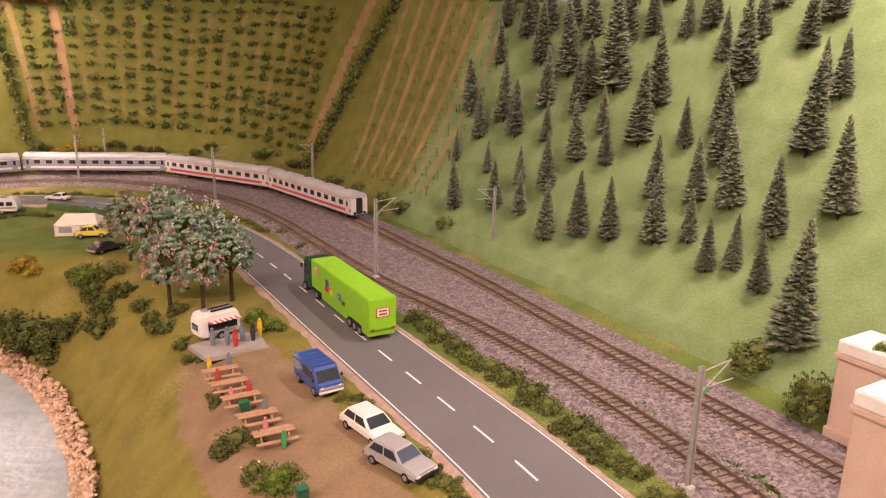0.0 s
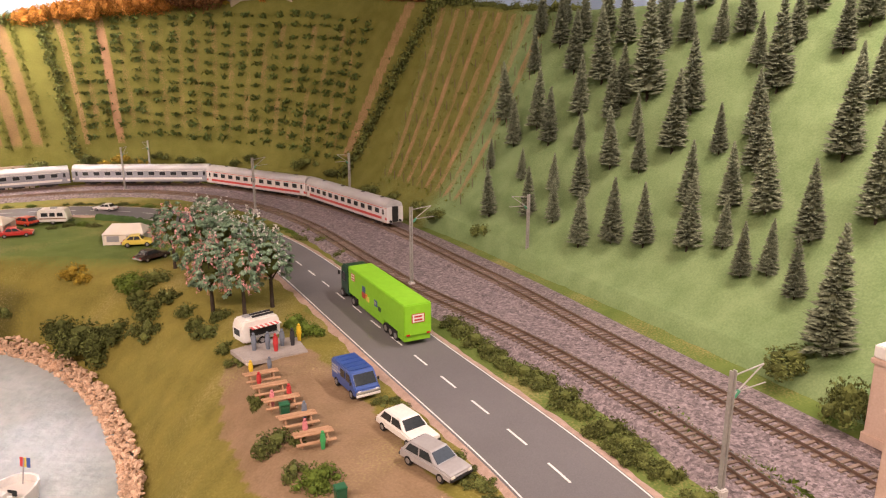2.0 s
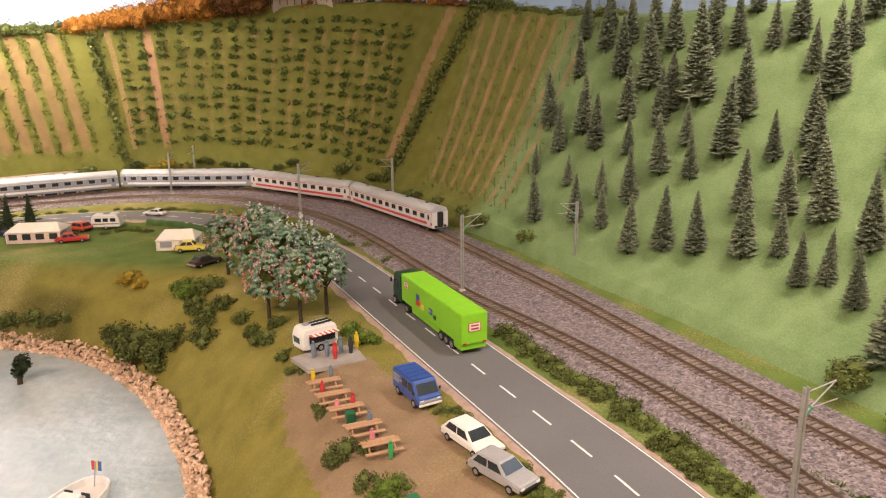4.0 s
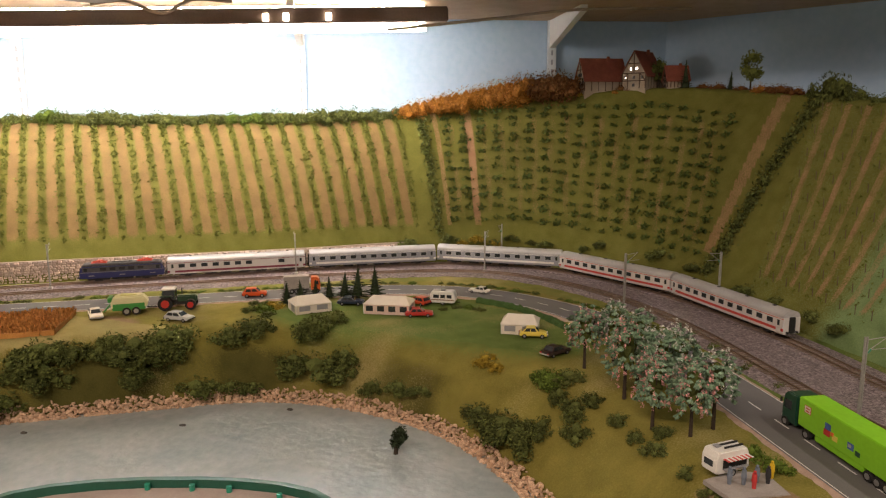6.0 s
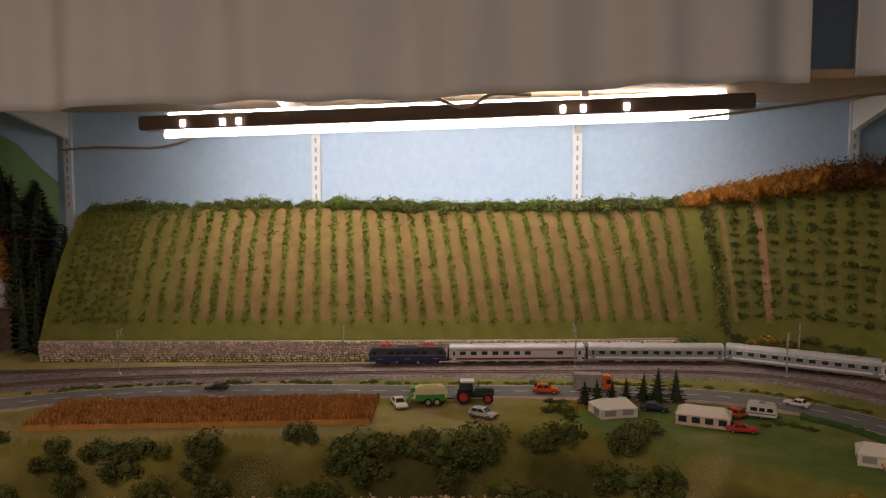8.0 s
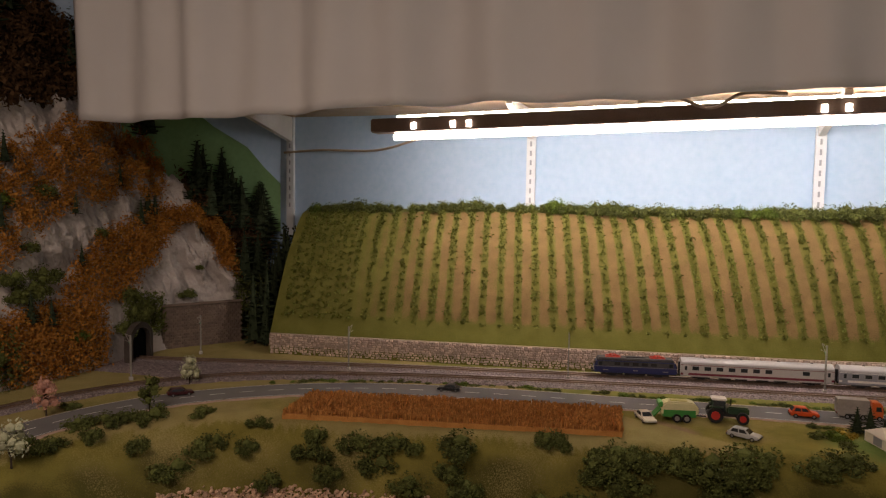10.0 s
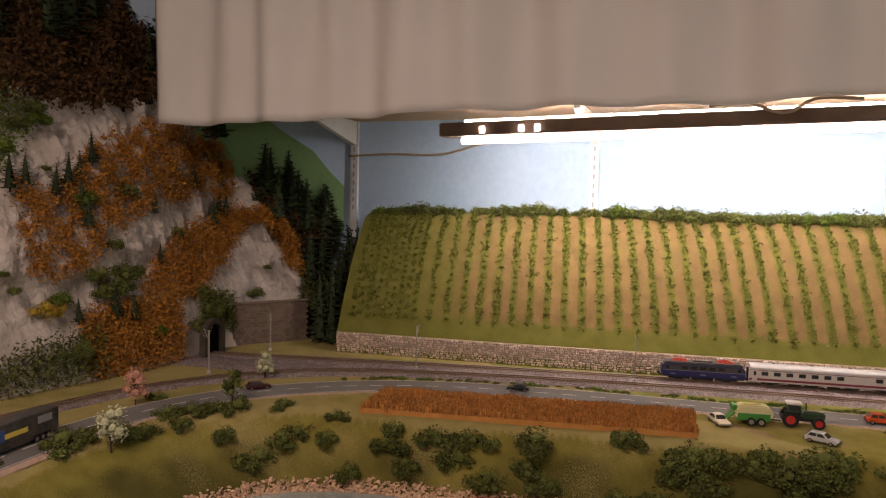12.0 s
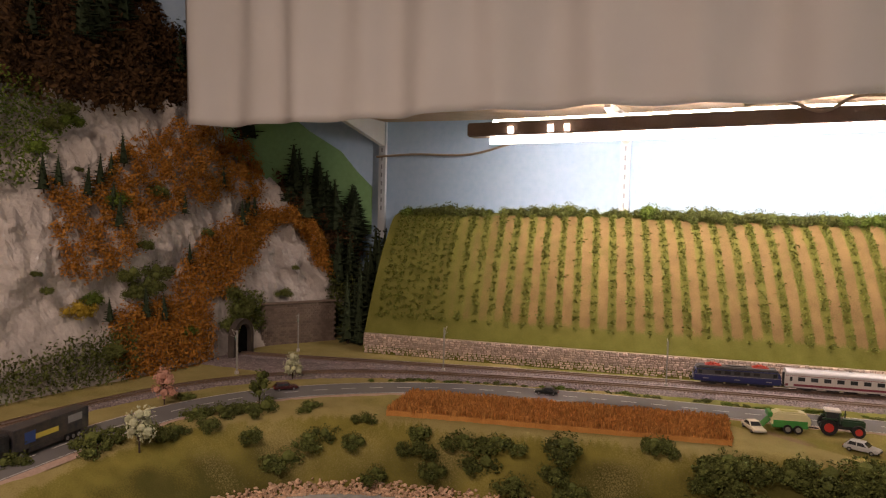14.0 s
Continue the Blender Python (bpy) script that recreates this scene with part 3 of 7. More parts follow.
ms, mq = np.linspace(0, 9, 260), np.linspace(0, 1, 180)
MS, MQ = np.meshgrid(ms, mq, indexing="ij")
MV = mountain_at(MS, MQ)
rough = np.array([noise.turbulence(Vector(p) * 14, 4, False) for p in MV.reshape(-1, 3)])
MV[..., 0] += (rough.reshape(MS.shape) - .5) * .03 * np.minimum(1, MQ * 8)
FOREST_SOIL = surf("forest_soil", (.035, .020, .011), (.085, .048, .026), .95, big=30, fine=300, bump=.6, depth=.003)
fs_, fq_ = MS[:-1, :-1].ravel(), MQ[:-1, :-1].ravel()
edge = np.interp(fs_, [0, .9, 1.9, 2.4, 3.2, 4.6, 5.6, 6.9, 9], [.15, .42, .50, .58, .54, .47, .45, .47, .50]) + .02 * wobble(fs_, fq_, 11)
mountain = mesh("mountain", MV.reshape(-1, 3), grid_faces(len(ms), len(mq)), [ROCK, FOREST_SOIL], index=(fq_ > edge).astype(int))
tagged(mountain, "grey rocky mountain face above the tunnel", "mountain", kind="structure")

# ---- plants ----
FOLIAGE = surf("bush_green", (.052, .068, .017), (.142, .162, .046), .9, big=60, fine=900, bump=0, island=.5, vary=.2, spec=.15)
FOLIAGE_LIGHT = surf("bush_light_green", (.06, .10, .015), (.13, .18, .03), .9, big=60, fine=900, bump=0, island=.4, vary=.15, spec=.15)
FOLIAGE_YELLOW = surf("bush_yellow", (.22, .15, .015), (.42, .30, .04), .9, big=60, fine=900, bump=0, island=.35, spec=.15)
FOLIAGE_ORANGE = surf("autumn_orange", (.23, .090, .016), (.48, .225, .042), .9, big=60, fine=900, bump=0, island=.4, spec=.15)
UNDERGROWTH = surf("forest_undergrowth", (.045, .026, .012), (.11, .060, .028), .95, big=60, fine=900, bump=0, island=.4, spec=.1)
FOLIAGE_BROWN = surf("autumn_brown", (.10, .045, .015), (.20, .09, .03), .9, big=60, fine=900, bump=0, island=.4, spec=.15)
FIR = surf("fir_needles", (.075, .098, .058), (.235, .262, .170), .85, big=25, fine=500, bump=0, island=.45, vary=.18, spec=.2)
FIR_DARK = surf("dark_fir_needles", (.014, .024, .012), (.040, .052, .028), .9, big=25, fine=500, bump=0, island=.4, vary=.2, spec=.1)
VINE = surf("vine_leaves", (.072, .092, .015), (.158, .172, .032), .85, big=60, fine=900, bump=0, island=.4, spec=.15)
# darker copy of the vine leaves, with the corner slope's shade in its colour
VINE_SHADED = surf("shaded_vine_leaves", (.048, .075, .016), (.105, .140, .034), .85, big=60, fine=900, bump=0, island=.4, spec=.15)
BARK = surf("bark", (.03, .022, .016), (.07, .05, .035), .95, big=90, fine=900)
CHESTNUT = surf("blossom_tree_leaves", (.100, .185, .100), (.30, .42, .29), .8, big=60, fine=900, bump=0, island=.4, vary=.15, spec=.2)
BLOSSOM_PINK = surf("pink_blossom", (.62, .25, .25), (.80, .45, .42), .8, fine=900, bump=0, island=.3)
BLOSSOM_WHITE = surf("white_blossom", (.55, .53, .48), (.75, .73, .68), .8, fine=900, bump=0, island=.2)
rng = np.random.default_rng(7)


def leaf_quads(centres, size, up=0.0):
    """One small bent leaf at each place, turned at random. up pulls the leaves upright."""
    n = len(centres)
    a = rng.normal(size=(n, 3)) + np.array([0, 0, up])
    a /= np.linalg.norm(a, axis=1)[:, None]
    b = np.cross(a, rng.normal(size=(n, 3)))
    b /= np.linalg.norm(b, axis=1)[:, None]
    s = size * rng.uniform(.6, 1.4, (n, 1))
    c = np.asarray(centres)
    v = np.stack([c - a * s, c + b * s * .45, c + a * s, c - b * s * .45], 1).reshape(-1, 3)
    return v, np.arange(4 * n).reshape(-1, 4)


def blob_points(n, lumps):
    """Places near the skin of a heap of lumps: rows of centre and radius."""
    lumps = np.asarray(lumps, float)
    pick = rng.integers(0, len(lumps), n)
    d = rng.normal(size=(n, 3))
    d /= np.linalg.norm(d, axis=1)[:, None]
    r = rng.uniform(.62, 1.06, (n, 1)) ** .6
    return lumps[pick, :3] + d * r * lumps[pick, 3:4]


def core(lumps, shrink=.72):
    """A rough dark heart for a crown, so that it is not see-through."""
    bm = bmesh.new()
    for x, y, z, r in lumps:
        g = bmesh.ops.create_icosphere(bm, subdivisions=1, radius=r * shrink)["verts"]
        for v in g:
            v.co = v.co * random.uniform(.8, 1.12) + Vector((x, y, z))
    v = [tuple(q.co) for q in bm.verts]
    f = [tuple(q.index for q in face.verts) for face in bm.faces]
    bm.free()
    return v, f


def heap(n_lumps, flat=.7):
    out = [(0, 0, .40, .42)]
    for i in range(n_lumps):
        a = random.uniform(0, 6.28)
        r = random.uniform(.2, .66)
        out.append((r * math.cos(a), r * math.sin(a), random.uniform(.14, .62) * flat * (1.1 - .5 * r), random.uniform(.16, .32)))
    return out


def bush_mesh(name, mat, leaves=1700, size=.050, lumps=13):
    h = heap(lumps)
    v, f = leaf_quads(blob_points(leaves, h), size, .3)
    cv, cf = core(h, .58)
    fs = [tuple(q) for q in f] + [tuple(i + len(v) for i in q) for q in cf]
    me = bpy.data.meshes.new(name)
    me.from_pydata([tuple(map(float, q)) for q in v] + cv, [], fs)
    me.materials.append(mat)
    return me


BUSHES = {"green": [bush_mesh("bush", FOLIAGE) for _ in range(6)], "light": [bush_mesh("bush", FOLIAGE_LIGHT) for _ in range(3)], "yellow": [bush_mesh("bush", FOLIAGE_YELLOW) for _ in range(2)],
    "orange": [bush_mesh("bush", FOLIAGE_ORANGE, 1900, .036) for _ in range(3)], "brown": [bush_mesh("bush", FOLIAGE_BROWN, 1700, .038) for _ in range(2)]}
BUSH_WORDS = {"green": "dark green leafy model shrub", "light": "bright green leafy model shrub", "yellow": "yellow flowering model shrub", "orange": "orange autumn foliage clump", "brown": "rust-brown autumn foliage clump"}


def bush(x, y, z, r, kind="green", tall=.9, where="on the grass", group="shrubs", name="bush"):
    r *= 1.3
    ob = new(name, random.choice(BUSHES[kind]))
    ob.matrix_world = pose(x, y, z - r * .12, 0, 0, random.uniform(0, 360)) @ Matrix.Diagonal((r * random.uniform(.85, 1.2), r * random.uniform(.85, 1.2), r * tall, 1))
    return tagged(ob, BUSH_WORDS[kind] + " " + where, "shrub", group)


def ground_bush(x, y, r, kind="green", tall=.9, where="on the grassy bank", name="bush"):
    return bush(x, y, float(ground_z(x, y)), r, kind, tall, where, name=name)


def fir_data(mat_crown, seed, whorls=30, dense=20):
    """Meshes of a fir of height 1: trunk and a crown of drooping, needled twigs."""
    r = random.Random(seed)
    v, f = [], []
    for w in range(whorls):
        h = .07 + .90 * (w / (whorls - 1)) ** .92
        reach_w = .245 * (1 - h) ** .85 + .014
        n = max(4, int(dense * (1 - .55 * h)))
        a0 = r.uniform(0, 6.28)
        for i in range(n):
            a = a0 + 6.283 * i / n + r.uniform(-.2, .2)
            L = reach_w * r.uniform(.85, 1.10)
            dx, dy = math.cos(a), math.sin(a)
            sx, sy = -dy, dx
            z0, drop = h + r.uniform(-.030, .030), L * r.uniform(-.12, .22)
            for spread, part_l, t0 in ((0, 1.0, 0.0), (.32, .60, .25), (-.32, .60, .25), (.24, .42, .55), (-.24, .42, .55)):
                bx, by, bz = dx * L * t0, dy * L * t0, z0 + drop * t0 * t0
                ex, ey = bx + (dx * math.cos(spread) + sx * math.sin(spread)) * L * part_l * (1 - t0 * .4), by + (dy * math.cos(spread) + sy * math.sin(spread)) * L * part_l * (1 - t0 * .4)
                ez = z0 + drop * min(1.3, (t0 + part_l) ** 2) + .012
                wd = .0125 if spread == 0 else .009
                k = len(v)
                v += [(bx - sx * wd * .5, by - sy * wd * .5, bz), (bx + sx * wd * .5, by + sy * wd * .5, bz), ((bx + ex) / 2 + sx * wd, (by + ey) / 2 + sy * wd, (bz + ez) / 2 - .004), (ex, ey, ez), ((bx + ex) / 2 - sx * wd, (by + ey) / 2 - sy * wd, (bz + ez) / 2 - .004), ((bx + ex) / 2, (by + ey) / 2, (bz + ez) / 2 + .014)]
                f += [(k, k + 1, k + 2, k + 5), (k, k + 5, k + 4), (k + 5, k + 2, k + 3), (k + 5, k + 3, k + 4)]
    # slim inner cone
    k = len(v)
    for z, rad in ((.08, .10), (.5, .055), (.97, .006)):
        v += [(rad * math.cos(q * 1.047), rad * math.sin(q * 1.047), z) for q in range(6)]
    for ring in range(2):
        for q in range(6):
            f.append((k + ring * 6 + q, k + ring * 6 + (q + 1) % 6, k + ring * 6 + 6 + (q + 1) % 6, k + ring * 6 + 6 + q))
    crown = bpy.data.meshes.new("crown")
    crown.from_pydata(v, [], f)
    crown.materials.append(mat_crown)
    bm = bmesh.new()
    rod(bm, (0, 0, -.04), (0, 0, .9), .018, .004, 6)
    trunk = bpy.data.meshes.new("trunk")
    bm.to_mesh(trunk)
    bm.free()
    trunk.materials.append(BARK)
    return trunk, crown


FIRS = [fir_data(FIR, i, 29 + i % 3) for i in range(5)]
DARK_FIRS = [fir_data(FIR_DARK, 20 + i, 10, 8) for i in range(3)]


def fir(x, y, z, h, kind=FIRS, label="grey-green model fir standing on the grassy slope", group="firs on the slope", wide=.92):
    t = thing("fir_tree", pose(x, y, z, random.uniform(-3, 3), random.uniform(-3, 3), random.uniform(0, 360)) @ Matrix.Diagonal((h * wide, h * wide, h, 1)), label, "fir tree", group)
    for name, me in zip(("trunk", "crown"), random.choice(kind)):
        ob = new(name, me)
        ob.parent = t
    return t


# firs on the slope: station, height on the slope, size
FIR_LOW = [(10.67, 0.08, 0.128), (10.44, 0.2, 0.068), (10.28, 0.24, 0.064), (10.18, 0.21, 0.065), (10.01, 0.28, 0.064), (10.36, 0.36, 0.089), (10.57, 0.43, 0.104), (9.84, 0.24, 0.096), (9.68, 0.38, 0.084), (9.58, 0.21, 0.085), (9.36, 0.19, 0.092), (9.17, 0.13, 0.086), (8.87, 0.19, 0.068), (8.72, 0.31, 0.062), (8.65, 0.18, 0.081), (8.41, 0.32, 0.055), (8.35, 0.11, 0.085), (8.07, 0.34, 0.054), (8.94, 0.32, 0.086), (9.04, 0.44, 0.09)]
FIR_MID = [(9.25, 0.45, 0.07), (9.11, 0.55, 0.067), (9.38, 0.54, 0.112), (9.37, 0.66, 0.109), (9.68, 0.55, 0.066), (9.94, 0.51, 0.094), (10.11, 0.4, 0.101), (9.92, 0.4, 0.081), (10.31, 0.57, 0.112), (9.82, 0.73, 0.116), (9.63, 0.8, 0.069), (9.33, 0.87, 0.068), (10.06, 0.83, 0.077), (9.03, 0.69, 0.153), (8.87, 0.66, 0.095), (8.85, 0.61, 0.09), (8.64, 0.73, 0.119), (8.59, 0.61, 0.094), (8.37, 0.77, 0.104), (8.15, 0.87, 0.093)]
FIR_TOP = [(8.46, 0.49, 0.095), (8.73, 0.49, 0.062), (8.3, 0.54, 0.104), (8.03, 0.77, 0.077), (7.98, 0.56, 0.105), (8.17, 0.46, 0.085), (10.33, 0.71, 0.076), (8.95, 0.85, 0.096), (9.1, 0.88, 0.08), (8.68, 0.87, 0.1), (8.48, 0.91, 0.093), (9.79, 0.86, 0.072), (9.46, 0.89, 0.089), (10.12, 0.9, 0.098), (7.94, 0.91, 0.085), (8.32, 0.89, 0.09), (8.11, 0.95, 0.083), (10.23, 0.73, 0.058), (9.82, 0.94, 0.078), (8.86, 0.98, 0.079), (9.12, 0.98, 0.071), (9.84, 0.60, 0.085)]
for s, q, h in FIR_LOW + FIR_MID + FIR_TOP:
    p = hill_at(s, q)
    fir(p[0], p[1], p[2], h)

# vines: each row is a thing, each vine a part of it
def vine_meshes(mat, leaf, per, tall, count=8):
    out = []
    for _ in range(count):
        c = rng.normal(size=(per, 3)) * np.array([1, 1, tall]) * .55 + np.array([0, 0, .75])
        v, f = leaf_quads(c, leaf, .2)
        me = bpy.data.meshes.new("vine")
        me.from_pydata([tuple(map(float, q)) for q in v], [], [tuple(map(int, q)) for q in f])
        me.materials.append(mat)
        out.append(me)
    return out


def vine_row(s0, q0, s1, q1, n, meshes, size, label):
    row = thing("vine_row", None, label, "vines", "vineyard rows")
    for i in range(n):
        u = (i + random.uniform(-.18, .18)) / (n - 1)
        p = hill_at(s0 + (s1 - s0) * u + random.uniform(-.005, .005), min(1.0, max(0.0, q0 + (q1 - q0) * u)))
        r = size * random.uniform(.7, 1.25)
        ob = new("vine", random.choice(meshes))
        ob.parent = row
        ob.matrix_world = pose(p[0], p[1], p[2], 0, 0, random.uniform(0, 360)) @ Matrix.Diagonal((r, r, r, 1))
    return row


VINES_LIT, VINES_SHADED, VINES_YOUNG = vine_meshes(VINE, .36, 46, .8), vine_meshes(VINE_SHADED, .42, 40, .55), vine_meshes(VINE, .5, 9, 1.5)
for s in LEFT_ROWS:
    vine_row(s, .09, s, .985, 21, VINES_LIT, .0082, "row of leafy green vines running up the lamp-lit slope")
for s in LEFT_ROWS[:4]:
    vine_row(s + .036, .10, s + .036, .96, 17, VINES_LIT, .0078, "dense row of vines at the hill's shaded end")
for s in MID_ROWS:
    vine_row(s, .12, s + .03, .86, 13, VINES_SHADED, .0112, "row of bushy vines on the corner slope, coloured darker for shade")
for s in RIGHT_ROWS:
    vine_row(s, .10, s, .97, 15, VINES_YOUNG, .0050, "row of young thin vines on brown strips")


def climbing_hedge(name, s0, s1, q0, label, n, size):
    v, f, k = [], [], 0
    for i in range(n):
        u = i / (n - 1)
        p = hill_at(s0 + (s1 - s0) * u + random.uniform(-.012, .012), q0 + (1 - q0) * u)
        r = size * random.uniform(.6, 1.25)
        a, b = leaf_quads(rng.normal(size=(46, 3)) * r * .55 + p + np.array([0, 0, r * .7]), .0048, .2)
        v.append(a)
        f.append(b + k)
        k += len(a)
    return tagged(mesh(name, np.concatenate(v), np.concatenate(f), FOLIAGE), label, "hedge")


climbing_hedge("creeper_hedge", 4.14, 4.13, .04, "dark creeping hedge between two vineyards", 36, .015)
climbing_hedge("climbing_hedge", 6.51, 6.92, .02, "dark green hedge climbing the hill between vineyards", 52, .015)

# vine posts of the young vineyard
POST = surf("vine_post", (.10, .07, .045), (.16, .12, .08), .9)
bm = bmesh.new()
rod(bm, (0, 0, 0), (0, 0, .017), .0007, n=5)
post_me = bpy.data.meshes.new("post")
bm.to_mesh(post_me)
bm.free()
post_me.materials.append(POST)
for s in RIGHT_ROWS:
    t = thing("vine_posts", None, "line of thin wooden vine posts on the slope", "posts", "vine posts")
    for q in np.linspace(.12, .95, 9):
        p = hill_at(s + .03, q)
        ob = new("post", post_me)
        ob.parent = t
        ob.matrix_world = pose(p[0], p[1], p[2])

# crest: hedge bushes behind the vineyards, autumn bushes before the farm
random.seed(5)
for s in np.arange(.05, 3.98, .085):
    p = hill_at(s + random.uniform(-.02, .02), 1.0)
    bush(p[0], p[1] + .010, p[2] + .004, random.uniform(.026, .046), random.choice(("green", "green", "green", "green", "light")), random.uniform(.75, 1.05), "on the crest of the hill", "crest bushes", "crest_bush")
for s in np.arange(4.06, 5.25, .06):
    p = hill_at(s, 1.0)
    k = min(1, (s - 4.0) / .8)
    bush(p[0], p[1], p[2] + .004, .034 + .026 * k * random.uniform(.8, 1.2), "orange" if s < 4.95 else "brown", 1.25, "before the farm", "autumn bushes", "autumn_bush")
for s, kind, r in ((4.02, "yellow", .016), (4.95, "yellow", .013), (5.12, "light", .012), (5.3, "yellow", .012), (5.55, "orange", .012)):
    p = hill_at(s, .985)
    bush(p[0], p[1], p[2], r, kind, 1.0, "at the meadow's edge")
for s, r, kind, tall in ((6.62, .035, "brown", .9), (6.72, .03, "brown", .9), (6.9, .042, "green", 1.5), (6.98, .045, "green", 1.4), (7.1, .036, "green", 1.0), (7.25, .03, "green", .8), (7.4, .026, "green", .8), (7.55, .03, "green", .8), (7.7, .03, "green", .9), (7.9, .034, "green", 1.0), (8.05, .03, "green", .9)):
    p = hill_at(s, 1.0)
    bush(p[0] + .02, p[1] + .02, p[2], r, kind, tall, "on the crest of the hill", "crest bushes", "crest_bush")
for s, q, r in ((5.06, .0, .022), (5.54, .04, .022), (6.08, .05, .034), (6.4, .03, .026), (4.6, .0, .02), (4.75, .02, .024), (4.92, .0, .02), (5.4, .0, .022)):
    p = hill_at(s, q)
    bush(p[0], p[1], p[2], r, "green", .8, "at the hill's foot")
for s, q, r, kind in ((4.2, .02, .03, "green"), (4.33, .0, .016, "yellow"), (4.45, .02, .022, "yellow"), (3.85, .0, .03, "green"), (7.2, .0, .024, "green"), (7.6, .0, .026, "green"), (7.9, .0, .022, "green"), (8.4, .02, .022, "green"), (10.6, .02, .030, "green"), (6.9, .0, .03, "green"), (4.6, .0, .02, "yellow")):
    p = hill_at(s, q)
    bush(p[0], p[1], p[2] - .004, r, kind, .85, "beside the tracks")

# ---- paints for the models ----
def paint(name, c, rough=.35, coat=.3):
    return surf(name, tuple(k * .9 for k in c), tuple(min(1, k * 1.08) for k in c), rough, big=50, fine=400, bump=.02, spec=.45, coat=coat)


TYRE = surf("tyre", (.012, .012, .012), (.03, .03, .03), .8, bump=.1)
RIM = surf("rim", (.35, .35, .36), (.5, .5, .5), .35, .7, bump=0)
GLASS = surf("tinted_glass", (.02, .024, .028), (.04, .046, .05), .08, big=20, bump=0, spec=.6)
CHROME = surf("bright_trim", (.55, .55, .56), (.68, .68, .68), .25, .6, bump=0)
LENS = surf("lamp_lens", (.65, .63, .58), (.8, .78, .72), .15, bump=0, spec=.6)
RED_LENS = surf("tail_lens", (.35, .02, .02), (.5, .04, .03), .2, bump=0)
BLACK = surf("black_plastic", (.015, .015, .016), (.035, .035, .036), .55, bump=.02)
GREY_P = paint("grey_paint", (.30, .30, .31))
WHITE_P = paint("white_paint", (.76, .74, .70))
RED_P = paint("red_paint", (.50, .035, .03))
WOOD = surf("table_wood", (.36, .20, .11), (.52, .32, .19), .75, big=80, fine=700, bump=.1)


def put(ob, x, y, z, heading, size=1.0):
    """Stands a thing at a place; heading in degrees from the x axis."""
    ob.matrix_world = pose(x, y, z, 0, 0, heading) @ Matrix.Diagonal((size, size, size, 1))
    return ob


def wheel(parent, x, y, r, w, rim=RIM):
    """A wheel under a thing: tyre with its rim."""
    bm = bmesh.new()
    rod(bm, (x, y - w / 2, r), (x, y + w / 2, r), r, n=14)
    t = part("wheel", bm, TYRE, parent)
    bm = bmesh.new()
    s = 1 if y > 0 else -1
    rod(bm, (x, y + s * w * .42, r), (x, y + s * w * .56, r), r * .58, n=10)
    part("rim", bm, rim, t)


def quad_panel(name, corners, mat, parent, label="", lift=0.0004):
    """A thin raised panel on the face that its four corners span."""
    c = [Vector(q) for q in corners]
    n = (c[1] - c[0]).cross(c[3] - c[0]).normalized() * lift
    v = [tuple(q + n) for q in c] + [tuple(q - n * .5) for q in c]
    f = [(0, 1, 2, 3), (4, 7, 6, 5), (0, 4, 5, 1), (1, 5, 6, 2), (2, 6, 7, 3), (3, 7, 4, 0)]
    return mesh(name, v, f, mat, parent, label)


